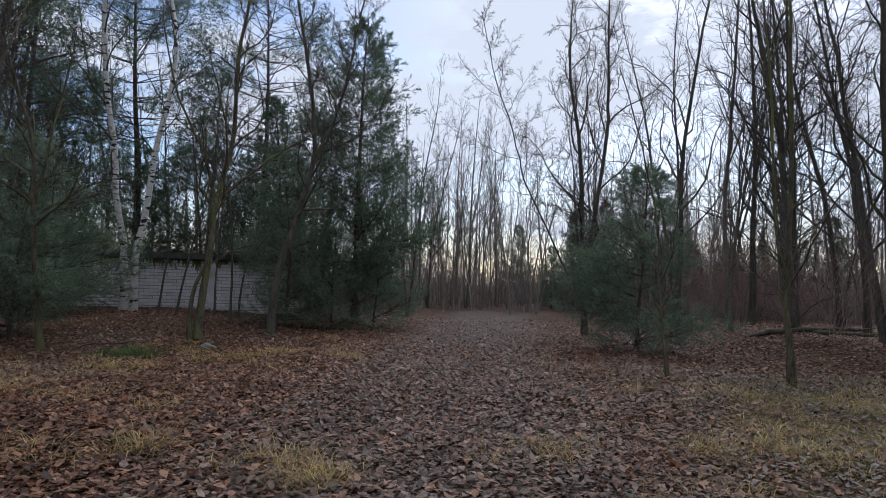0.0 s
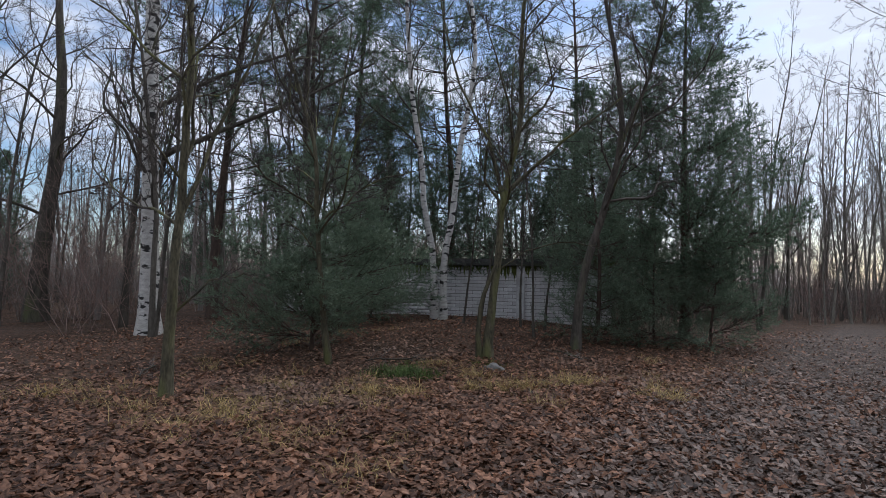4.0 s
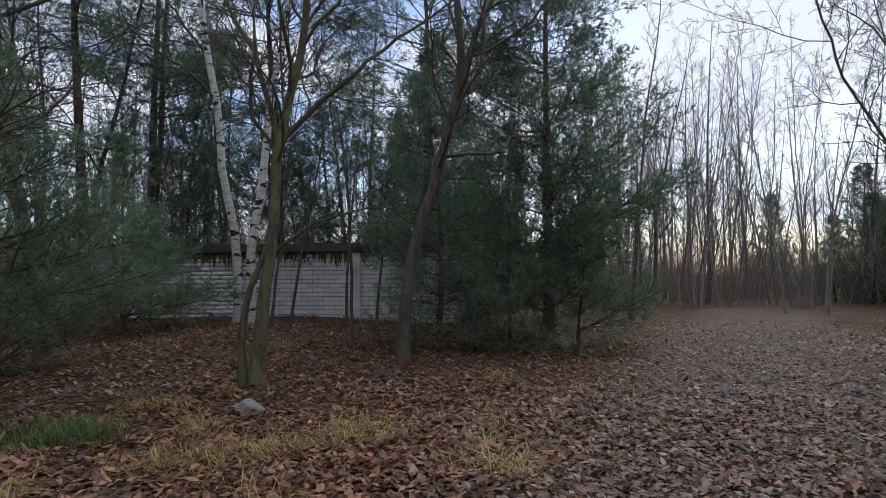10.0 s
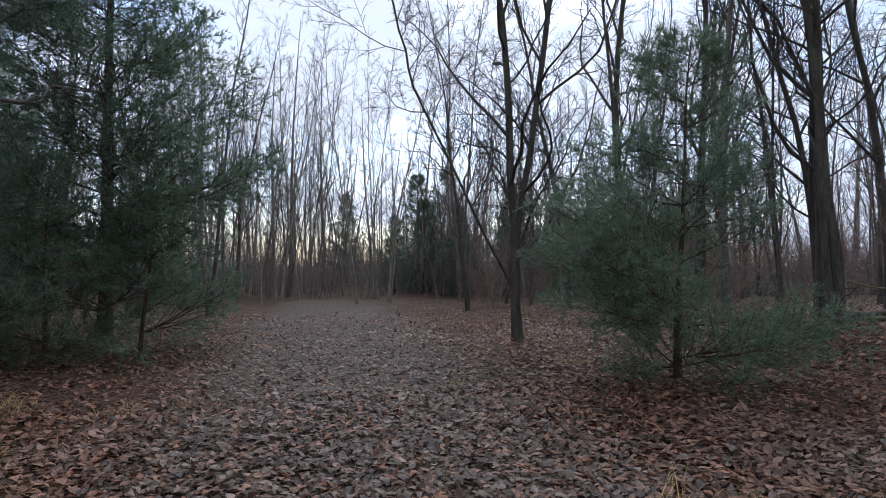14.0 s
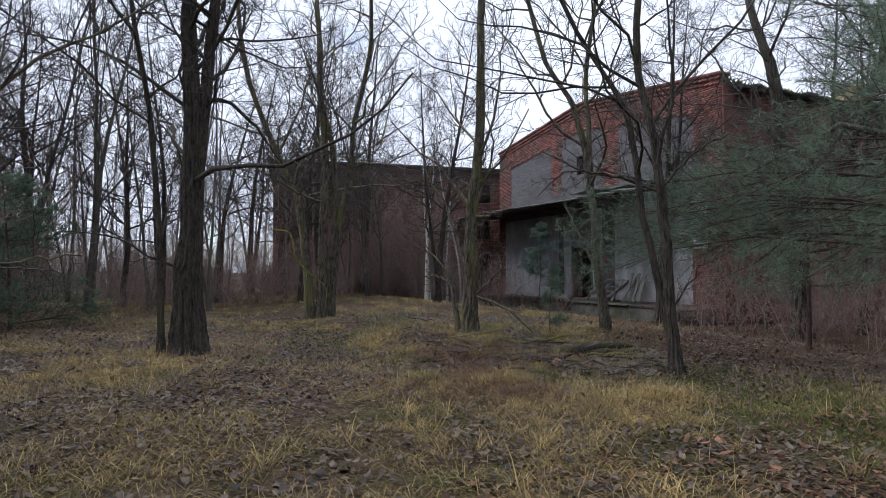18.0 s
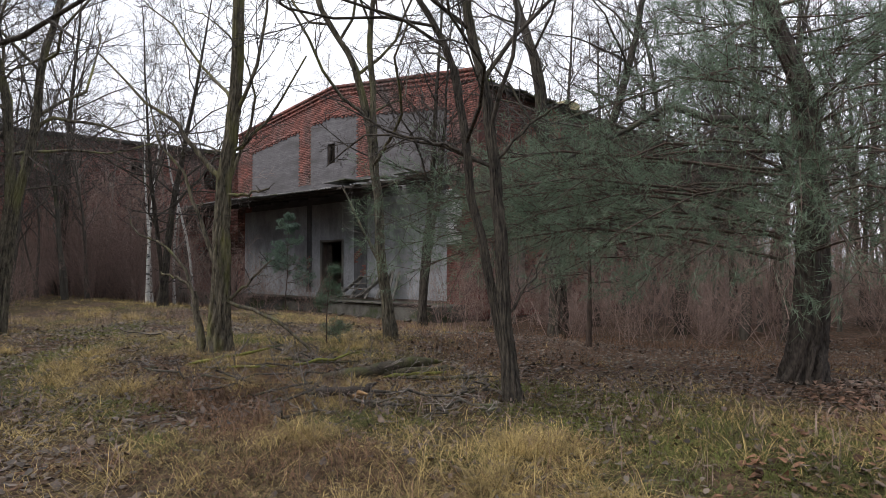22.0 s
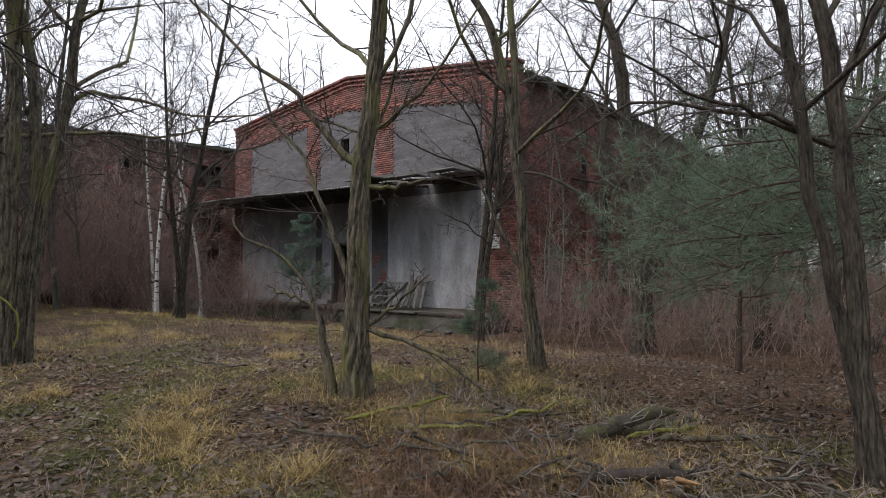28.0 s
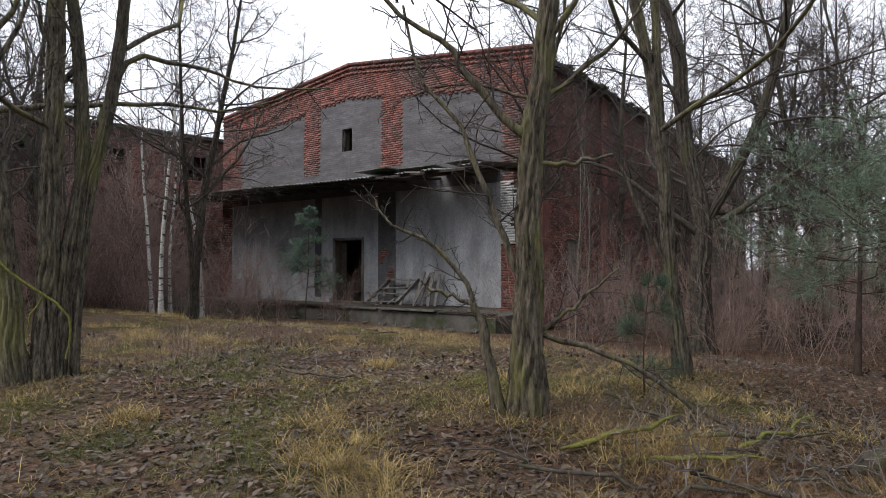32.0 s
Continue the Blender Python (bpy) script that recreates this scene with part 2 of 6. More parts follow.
def coursed(m, width, height, share):
    """Lets the courses of bricks show faintly through a coat."""
    n, l = m.node_tree.nodes, m.node_tree.links
    b = n["Principled BSDF"]
    co, sp, cb = n.new("ShaderNodeTexCoord"), n.new("ShaderNodeSeparateXYZ"), n.new("ShaderNodeCombineXYZ")
    l.new(co.outputs["Object"], sp.inputs[0])
    l.new(sp.outputs["X"], cb.inputs["X"])
    l.new(sp.outputs["Z"], cb.inputs["Y"])
    br = n.new("ShaderNodeTexBrick")
    br.inputs["Scale"].default_value, br.inputs["Brick Width"].default_value, br.inputs["Row Height"].default_value = 1.0, width, height
    br.inputs["Mortar Size"].default_value, br.inputs["Mortar Smooth"].default_value = 0.012, 0.6
    br.inputs["Color1"].default_value, br.inputs["Color2"].default_value = (1, 1, 1, 1), (1 - share, 1 - share, 1 - share, 1)
    br.inputs["Mortar"].default_value = (1 - 1.6 * share, 1 - 1.6 * share, 1 - 1.6 * share, 1)
    l.new(cb.outputs[0], br.inputs["Vector"])
    mx = n.new("ShaderNodeMixRGB")
    mx.blend_type = "MULTIPLY"
    mx.inputs["Fac"].default_value = 1.0
    l.new(b.inputs["Base Color"].links[0].from_socket, mx.inputs["Color1"])
    l.new(br.outputs["Color"], mx.inputs["Color2"])
    l.new(mx.outputs["Color"], b.inputs["Base Color"])


coursed(M_PLASTER, 0.255, 0.083, 0.16)


def let_through(m, share):
    """Lets part of the light pass through thin leaves and needles."""
    n, l = m.node_tree.nodes, m.node_tree.links
    b = n["Principled BSDF"]
    t = n.new("ShaderNodeBsdfTranslucent")
    x = n.new("ShaderNodeMixShader")
    x.inputs["Fac"].default_value = share
    l.new(b.inputs["Base Color"].links[0].from_socket, t.inputs["Color"])
    l.new(b.outputs[0], x.inputs[1])
    l.new(t.outputs[0], x.inputs[2])
    l.new(x.outputs[0], n["Material Output"].inputs["Surface"])


for thin in (M_NEEDLE, M_SOFTNEEDLE, M_YOUNGNEEDLE, M_GRASS, M_STRAW, M_GREENGRASS, M_FRESH, M_HERB, M_LEAF, M_TRODLEAF):
    let_through(thin, 0.5 if "needle" in thin.name else 0.35)


def ground_material():
    """Bare litter soil, dry grass and moss, laid out by the two layers of the ground's own map."""
    m = bpy.data.materials.new("forest_floor")
    m.use_nodes = True
    n, l = m.node_tree.nodes, m.node_tree.links
    b = n["Principled BSDF"]
    at = n.new("ShaderNodeVertexColor")
    at.layer_name = "cover"
    sp = n.new("ShaderNodeSeparateColor")
    l.new(at.outputs["Color"], sp.inputs["Color"])
    geo = n.new("ShaderNodeNewGeometry")

    def noise_at(scale, detail=5):
        t = n.new("ShaderNodeTexNoise")
        t.inputs["Scale"].default_value, t.inputs["Detail"].default_value = scale, detail
        l.new(geo.outputs["Position"], t.inputs["Vector"])
        return t.outputs["Fac"]

    def tones(fac, c1, c2, p=(0.35, 0.66)):
        r = n.new("ShaderNodeValToRGB")
        r.color_ramp.elements[0].position, r.color_ramp.elements[1].position = p
        r.color_ramp.elements[0].color, r.color_ramp.elements[1].color = (*c1, 1), (*c2, 1)
        l.new(fac, r.inputs["Fac"])
        return r.outputs["Color"]

    def mixed(fac, c1, c2):
        x = n.new("ShaderNodeMixRGB")
        for s, v in zip(("Fac", "Color1", "Color2"), (fac, c1, c2)):
            l.new(v, x.inputs[s])
        return x.outputs["Color"]

    vor = n.new("ShaderNodeTexVoronoi")
    vor.inputs["Scale"].default_value = 21
    l.new(geo.outputs["Position"], vor.inputs["Vector"])
    sepv = n.new("ShaderNodeSeparateColor")
    l.new(vor.outputs["Color"], sepv.inputs["Color"])
    litter = tones(sepv.outputs[0], (0.035, 0.02, 0.014), (0.22, 0.125, 0.078), (0.1, 0.95))
    soil = tones(noise_at(0.8), (0.045, 0.034, 0.025), (0.11, 0.085, 0.065))
    brown = mixed(tones(noise_at(5), (0.2, 0.2, 0.2), (0.8, 0.8, 0.8)), litter, soil)
    grey = tones(noise_at(22), (0.10, 0.083, 0.07), (0.24, 0.20, 0.175))
    worn = n.new("ShaderNodeMath")
    worn.operation = "MULTIPLY"
    worn.inputs[1].default_value = 0.65
    l.new(sp.outputs[1], worn.inputs[0])
    pathed = mixed(worn.outputs[0], brown, grey)
    green = tones(noise_at(2.5), (0.022, 0.017, 0.010), (0.085, 0.064, 0.036))
    fibre = tones(noise_at(30), (0.02, 0.015, 0.008), (0.16, 0.12, 0.055))
    turf = mixed(noise_at(7), green, fibre)
    patch = n.new("ShaderNodeMath")
    patch.operation = "MULTIPLY_ADD"
    patch.inputs[1].default_value = 1.6
    patch.inputs[2].default_value = -0.3
    pm = n.new("ShaderNodeMath")
    pm.operation = "MULTIPLY"
    l.new(sp.outputs[0], pm.inputs[0])
    l.new(tones(noise_at(1.1, 6), (0.25, 0.25, 0.25), (1, 1, 1), (0.35, 0.6)), pm.inputs[1])
    l.new(mixed(pm.outputs[0], pathed, turf), b.inputs["Base Color"])
    b.inputs["Roughness"].default_value = 0.95
    b.inputs["Specular IOR Level"].default_value = 0.15
    bp = n.new("ShaderNodeBump")
    bp.inputs["Strength"].default_value, bp.inputs["Distance"].default_value = 1.0, 0.05
    add = n.new("ShaderNodeMath")
    add.operation = "ADD"
    l.new(vor.outputs["Distance"], add.inputs[0])
    l.new(noise_at(18), add.inputs[1])
    l.new(add.outputs[0], bp.inputs["Height"])
    l.new(bp.outputs["Normal"], b.inputs["Normal"])
    return m


M_GROUND = ground_material()


# ---- mesh helpers ----
def mesh_from(name, verts, quads=None, tris=None, smooth=False):
    """A mesh from arrays of corners and of quads and triangles."""
    me = bpy.data.meshes.new(name)
    verts = np.asarray(verts, dtype=np.float32)
    quads = np.zeros((0, 4), int) if quads is None or len(quads) == 0 else np.asarray(quads)
    tris = np.zeros((0, 3), int) if tris is None or len(tris) == 0 else np.asarray(tris)
    me.vertices.add(len(verts))
    me.vertices.foreach_set("co", verts.ravel())
    me.loops.add(quads.size + tris.size)
    me.loops.foreach_set("vertex_index", np.concatenate([quads.ravel(), tris.ravel()]).astype(np.int32))
    me.polygons.add(len(quads) + len(tris))
    me.polygons.foreach_set("loop_start", np.concatenate([np.arange(len(quads)) * 4, quads.size + np.arange(len(tris)) * 3]).astype(np.int32))
    if smooth:
        me.polygons.foreach_set("use_smooth", np.ones(len(quads) + len(tris), dtype=bool))
    me.update(calc_edges=True)
    me.validate()
    return me


class Tubes:
    """Gathers bent tapered rods and makes one mesh of them."""

    def __init__(self):
        self.groups = {}

    def add(self, points, radii, sides=4):
        points = np.asarray(points, float)
        self.groups.setdefault((len(points), sides), []).append((points, np.asarray(radii, float)))

    def add_many(self, P, R, sides):
        self.groups.setdefault((P.shape[1], sides), []).append((P, R))

    def arrays(self):
        allv, allq, base = [], [], 0
        for (k, s), items in self.groups.items():
            p = np.concatenate([i[0].reshape(-1, k, 3) for i in items])
            r = np.concatenate([i[1].reshape(-1, k) for i in items])
            t = np.gradient(p, axis=1)
            t /= np.linalg.norm(t, axis=2, keepdims=True) + 1e-9
            main = (p[:, -1] - p[:, 0])
            ref = np.where((np.abs(main[:, 2:3]) < 0.8 * np.linalg.norm(main, axis=1, keepdims=True)), np.array([[0, 0, 1.0]]), np.array([[1.0, 0, 0]]))
            a = np.cross(t, ref[:, None, :])
            a /= np.linalg.norm(a, axis=2, keepdims=True) + 1e-9
            b = np.cross(t, a)
            ang = np.arange(s) * 2 * np.pi / s
            ring = p[:, :, None, :] + r[:, :, None, None] * (a[:, :, None, :] * np.cos(ang)[None, None, :, None] + b[:, :, None, :] * np.sin(ang)[None, None, :, None])
            n = len(p)
            allv.append(ring.reshape(-1, 3))
            i, j, m = np.meshgrid(np.arange(n), np.arange(k - 1), np.arange(s), indexing="ij")
            v0 = base + (i * k + j) * s + m
            v1 = base + (i * k + j) * s + (m + 1) % s
            allq.append(np.stack([v0, v1, v1 + s, v0 + s], -1).reshape(-1, 4))
            base += n * k * s
        if not allv:
            return np.zeros((0, 3)), np.zeros((0, 4), int)
        return np.concatenate(allv), np.concatenate(allq)

    def mesh(self, name, smooth=True):
        v, q = self.arrays()
        return mesh_from(name, v, q, smooth=smooth)


BOX_V = np.array([(x, y, z) for z in (0, 1) for y in (0, 1) for x in (0, 1)], float)
BOX_Q = np.array([(0, 2, 3, 1), (4, 5, 7, 6), (0, 1, 5, 4), (2, 6, 7, 3), (0, 4, 6, 2), (1, 3, 7, 5)])


def boxes_mesh(name, boxes):
    """One mesh of boxes, each a low corner and a high corner."""
    lo = np.array([b[0] for b in boxes], float)
    hi = np.array([b[1] for b in boxes], float)
    v = lo[:, None, :] + BOX_V[None] * (hi - lo)[:, None, :]
    q = BOX_Q[None] + (np.arange(len(boxes)) * 8)[:, None, None]
    return mesh_from(name, v.reshape(-1, 3), q.reshape(-1, 4))


def bevelled_box(name, lo, hi, bevel=0.01, jitter=0.0, seed=0):
    bm = bmesh.new()
    bmesh.ops.create_cube(bm, size=1)
    for v in bm.verts:
        v.co = Vector(lo) + Vector([(c + 0.5) * (h - o) for c, h, o in zip(v.co, hi, lo)])
    if bevel:
        bmesh.ops.bevel(bm, geom=list(bm.edges), offset=bevel, segments=1, affect="EDGES")
    if jitter:
        rnd = random.Random(seed)
        for v in bm.verts:
            v.co += Vector([rnd.uniform(-jitter, jitter) for _ in range(3)])
    me = bpy.data.meshes.new(name)
    bm.to_mesh(me)
    bm.free()
    return me


def thing(name, label, category, m=None, group="", kind=""):
    ob = tagged(new(name), label, category, group, kind)
    if m is not None:
        ob.matrix_basis = m
    return ob


def part(name, me, mat, parent=None, label="", m=None):
    """One mesh object under a thing or a part."""
    if not me.materials:
        me.materials.append(mat)
    ob = new(name, me)
    if parent is not None:
        ob.parent = parent
    if m is not None:
        ob.matrix_basis = m
    return tagged(ob, label)


# ---- ground ----
def smooth(e0, e1, x):
    t = np.clip((x - e0) / (e1 - e0), 0, 1)
    return t * t * (3 - 2 * t)


def wavy(x, y, s, k):
    return np.sin(x / s + k) * np.cos(y / s * 1.13 - k * 2.1) + 0.5 * np.sin((x + y) / s * 2.3 + k * 3) * np.cos((x - y) / s * 1.9)


FAC_A = radians(-6)
FAC_O = Vector((24.2, -12.0, 0))
FAC_M = Matrix.Translation(FAC_O) @ Matrix.Rotation(FAC_A, 4, "Z")


def facade_xy(x, y):
    """Plan place in the gable building's own axes: u along the front, v out of it."""
    dx, dy = x - FAC_O.x, y - FAC_O.y
    return dx * math.cos(FAC_A) + dy * math.sin(FAC_A), -dx * math.sin(FAC_A) + dy * math.cos(FAC_A)


def gz(x, y):
    """Height of the ground."""
    x, y = np.asarray(x, float), np.asarray(y, float)
    z = 0.03 * wavy(x, y, 1.7, 0.3) + 0.012 * wavy(x, y, 0.5, 1.3)
    z = z + 0.30 * smooth(-1.5, -6.5, x) * smooth(9, 17, y)
    u, v = facade_xy(x, y)
    z = z - 0.68 * smooth(10.5, 3, v) * smooth(-26, -12, u)
    z = z + 0.15 * smooth(8, 10.5, x) * smooth(4.6, 2.6, y) * smooth(0.5, 3, v)
    z = z + 0.35 * smooth(6.5, 9.5, x) * smooth(10.5, 13.5, y) * smooth(30, 15, y)
    return z


def path_x(y):
    return 1.2 + 0.035 * (y - 5) + 0.0025 * (y - 5) ** 2


BARE = [(13.5, 5.0, 1.5), (14.6, 3.6, 1.0), (11.9, 5.3, 0.8), (8.4, 6.3, 0.9), (12.6, 0.9, 0.9), (8.9, 4.4, 0.7), (7.6, -0.9, 1.6), (9.5, -2.0, 1.6), (5.6, -0.4, 1.0)]


def cover(x, y):
    """Shares of grass and of trodden path."""
    x, y = np.asarray(x, float), np.asarray(y, float)
    edge = 0.0 - 8.5 * smooth(8.5, 15.0, x)
    u, v = facade_xy(x, y)
    grass = smooth(1.6, 3.6, x - 0.3 * (y - 2)) * smooth(11.0, 8.0, y - 0.1 * (x - 5)) * smooth(-0.8, 1.6, y - edge)
    grass = grass * (1 - 0.8 * smooth(2.6, 1.2, v))
    bare = smooth(0.25, 0.75, wavy(x, y, 0.95, 2.2) + 0.5 * wavy(x, y, 0.37, 0.6)) * smooth(6.0, 8.0, x)
    for cx, cy, r in BARE:
        bare = np.maximum(bare, smooth(1.25 * r, 0.55 * r, np.hypot(x - cx, y - cy) * (1 + 0.18 * wavy(x, y, 0.4, 1.9))))
    grass = grass * (1 - 0.88 * bare)
    grass = np.maximum(grass, 0.45 * smooth(2.2, 0.5, np.abs(y - 3.4 - 0.1 * x)) * smooth(-3, 1, x) * smooth(9, 6, x))
    path = smooth(2.3, 0.9, np.abs(x - path_x(y))) * smooth(-3, 6, y) * smooth(36, 24, y)
    return grass, path


def axis(lo, hi, step, far):
    core = np.arange(lo, hi + 1e-6, step)
    out = step * 1.35 ** np.arange(1, 40)
    out = np.cumsum(out)
    out = out[out < far]
    return np.concatenate([lo - out[::-1], core, hi + out])


def build_ground():
    xs, ys = axis(-16, 34, 0.28, 900), axis(-16, 26, 0.28, 900)
    X, Y = np.meshgrid(xs, ys)
    Z = gz(X, Y)
    v = np.stack([X, Y, Z], -1).reshape(-1, 3)
    nx, ny = len(xs), len(ys)
    i, j = np.meshgrid(np.arange(nx - 1), np.arange(ny - 1))
    a = j * nx + i
    q = np.stack([a, a + 1, a + nx + 1, a + nx], -1).reshape(-1, 4)
    me = mesh_from("ground", v, q, smooth=True)
    g, p = cover(X, Y)
    lay = me.color_attributes.new("cover", "FLOAT_COLOR", "POINT")
    lay.data.foreach_set("color", np.stack([g, p, 0 * g, 0 * g + 1], -1).ravel().astype(np.float32))
    me.materials.append(M_GROUND)
    tagged(new("ground", me), "forest floor of brown leaf litter, dry grass and moss", "ground", kind="structure")


build_ground()


# ---- trees ----
def curve_points(p0, d0, length, k, rnd, wander=0.12, lift=0.0):
    """A bent line of k points from p0 along d0; lift pulls it upwards."""
    pts, d = [np.array(p0, float)], np.array(d0, float)
    d /= np.linalg.norm(d)
    for _ in range(k - 1):
        d = d + np.array([rnd.gauss(0, wander), rnd.gauss(0, wander), rnd.gauss(0, wander * 0.7) + lift])
        d /= np.linalg.norm(d)
        pts.append(pts[-1] + d * length / (k - 1))
    return np.array(pts)


def along(pts, s):
    """The place and the direction at the share s of a line."""
    f = s * (len(pts) - 1)
    i = min(int(f), len(pts) - 2)
    return pts[i] + (pts[i + 1] - pts[i]) * (f - i), pts[i + 1] - pts[i]


def grow(g, P, R, spec, k, first_level=False, wander=0.16):
    """Side rods of many rods at once: lines P (n, k, 3) and radii R (n, k). spec: how many, angles, lengths, start, lift."""
    n, (a0, a1), (l0, l1), start, lift = spec
    N, K = P.shape[:2]
    s = np.minimum(start + (1 - start) * (np.arange(n)[None] + g.random((N, n)) * 0.9) / n, 0.98)
    f = s * (K - 1)
    i = np.minimum(f.astype(int), K - 2)
    w = (f - i)[..., None]
    rows = np.arange(N)[:, None]
    d = P[rows, i + 1] - P[rows, i]
    p = P[rows, i] + d * w
    r = R[rows, i] * (1 - w[..., 0]) + R[rows, i + 1] * w[..., 0]
    length = np.linalg.norm(np.diff(P, axis=1), axis=2).sum(1)[:, None]
    ln = length * g.uniform(l0, l1, (N, n)) * ((1.15 - 0.8 * s) if first_level else (1 - 0.55 * s))
    turn = g.uniform(0, 6.28, (N, 1)) + np.arange(n)[None] * 2.4 + g.uniform(-0.5, 0.5, (N, n))
    ang = g.uniform(a0, a1, (N, n))
    d = d / (np.linalg.norm(d, axis=2, keepdims=True) + 1e-9)
    ref = np.where(np.abs(d[..., 2:3]) < 0.9, np.array([0, 0, 1.0]), np.array([1.0, 0, 0]))
    u = np.cross(d, ref)
    u /= np.linalg.norm(u, axis=2, keepdims=True) + 1e-9
    v = np.cross(d, u)
    q = d * np.cos(ang)[..., None] + (u * np.cos(turn)[..., None] + v * np.sin(turn)[..., None]) * np.sin(ang)[..., None]
    M = N * n
    q, pt, ln = q.reshape(M, 3), p.reshape(M, 3), ln.reshape(M)
    out = [pt]
    for _ in range(k - 1):
        q = q + g.normal(0, wander, (M, 3)) * np.array([1, 1, 0.7]) + np.array([0, 0, lift])
        q /= np.linalg.norm(q, axis=1, keepdims=True) + 1e-9
        pt = pt + q * (ln / (k - 1))[:, None]
        out.append(pt)
    r = r.reshape(M)
    r1 = np.minimum(r * 0.55, 0.0095 * ln + 0.004) if first_level else np.minimum(r * 0.7, 0.0075 * ln + 0.0032)
    r2 = np.maximum(0.003, r1 * 0.25)
    t = np.linspace(0, 1, k)[None]
    return np.stack(out, 1), r1[:, None] * (1 - t) + r2[:, None] * t


def branch_out(rnd, tubes_limb, tubes_twig, pts, radii, level, spec):
    """Side branches of one rod, and theirs in turn."""
    g = np.random.default_rng(rnd.randrange(1 << 30))
    P, R = np.asarray(pts, float)[None], np.asarray(radii, float)[None]
    for lev in range(level, len(spec)):
        last = lev == len(spec) - 1
        k = 8 if lev == 0 else 2 if last else 4
        P, R = grow(g, P, R, spec[lev], k, lev == 0, 0.26 if lev == 0 else 0.2)
        (tubes_twig if lev >= 1 else tubes_limb).add_many(P, R, 3 if lev >= 1 else 5)


SPEC_WIDE = [(20, (0.5, 1.15), (0.17, 0.40), 0.22, 0.09), (9, (0.5, 1.0), (0.28, 0.5), 0.12, 0.03), (8, (0.45, 0.95), (0.28, 0.5), 0.08, 0.02), (4, (0.4, 0.9), (0.35, 0.6), 0.15, 0.0)]
SPEC_ROB = [(24, (0.6, 1.4), (0.2, 0.52), 0.2, 0.06), (10, (0.5, 1.15), (0.28, 0.52), 0.1, 0.02), (8, (0.5, 1.1), (0.28, 0.5), 0.06, 0.02), (3, (0.4, 1.0), (0.35, 0.6), 0.1, 0.0)]
SPEC_OPEN = [(11, (0.6, 1.3), (0.2, 0.5), 0.2, 0.06), (7, (0.5, 1.15), (0.28, 0.52), 0.1, 0.02), (6, (0.5, 1.1), (0.28, 0.5), 0.06, 0.02), (3, (0.4, 1.0), (0.35, 0.6), 0.1, 0.0)]
SPEC_TALL = [(16, (0.35, 0.7), (0.16, 0.30), 0.3, 0.08), (8, (0.4, 0.8), (0.3, 0.5), 0.15, 0.05), (6, (0.35, 0.8), (0.3, 0.5), 0.1, 0.02)]
SPEC_SAP = [(14, (0.3, 0.65), (0.14, 0.26), 0.25, 0.08), (6, (0.4, 0.8), (0.3, 0.5), 0.1, 0.04), (4, (0.4, 0.8), (0.3, 0.5), 0.1, 0.0)]


def trunk_line(rnd, height, lean, wander=0.035, k=12, start=(0, 0, -0.15)):
    return curve_points(start, (lean[0], lean[1], 1), height + 0.15, k, rnd, wander, 0.02)


def trunk_radii(r0, k, flare=1.4):
    s = np.linspace(0, 1, k)
    r = r0 * (1 - 0.9 * s ** 0.8)
    r[0] *= flare
    return r


def ridged_trunk(name, line, rad, seed, sides=60, rings=150, deep=0.42):
    """A trunk with long furrows in its bark."""
    g = np.random.default_rng(seed)
    t = np.linspace(0, 1, rings) ** 1.8
    base = np.linspace(0, 1, len(line))
    c = np.stack([np.interp(t, base, line[:, i]) for i in range(3)], 1)
    r = np.interp(t, base, rad)
    a = np.arange(sides) * 2 * np.pi / sides
    k = g.uniform(0, 6.28, 4)
    A, T = np.meshgrid(a, t)
    h = T * 110
    f = np.abs(np.sin(A * 5.5 + 1.1 * np.sin(h * 0.23 + k[0]) + 0.7 * np.sin(h * 0.61 + 2 * A) + k[1])) * 0.6 + np.abs(np.sin(A * 9 + 1.3 * np.sin(h * 0.37 + A + k[2]) + 0.8 * np.sin(h * 0.9))) * 0.4
    R = r[:, None] * (1 - deep + deep * 1.5 * f + 0.12 * np.sin(A * 3 + k[3]) * np.exp(-T * 14))
    v = np.stack([c[:, None, 0] + R * np.cos(A), c[:, None, 1] + R * np.sin(A), np.broadcast_to(c[:, None, 2], R.shape)], -1).reshape(-1, 3)
    j, i = np.meshgrid(np.arange(rings - 1), np.arange(sides), indexing="ij")
    v0, v1 = j * sides + i, j * sides + (i + 1) % sides
    return mesh_from(name, v, np.stack([v0, v1, v1 + sides, v0 + sides], -1).reshape(-1, 4), smooth=True)


def bent(pts, k, rnd, jitter=0.012):
    """A smooth line of k points through a few bends."""
    p = np.asarray(pts, float)
    q = np.concatenate([[2 * p[0] - p[1]], p, [2 * p[-1] - p[-2]]])
    out = []
    for f in np.linspace(0, len(p) - 1.0001, k):
        i, t = int(f), f - int(f)
        a, b, c, d = q[i:i + 4]
        out.append(0.5 * (2 * b + (c - a) * t + (2 * a - 5 * b + 4 * c - d) * t * t + (3 * b - a - 3 * c + d) * t ** 3))
    out = np.array(out)
    out[1:-1] += np.array([[rnd.gauss(0, jitter) for _ in range(3)] for _ in range(k - 2)])
    return out


def grown_stem(pts, height, rnd):
    """A stem through its bends, carried on upwards to its full height."""
    p = [np.array(q, float) for q in pts]
    d = p[-1] - p[-2]
    d /= np.linalg.norm(d)
    while p[-1][2] < height:
        d = d * 0.8 + np.array([rnd.gauss(0, 0.1), rnd.gauss(0, 0.1), 0.25])
        d /= np.linalg.norm(d)
        p.append(p[-1] + d * 1.1)
    return bent(p, 22, rnd, 0.008)


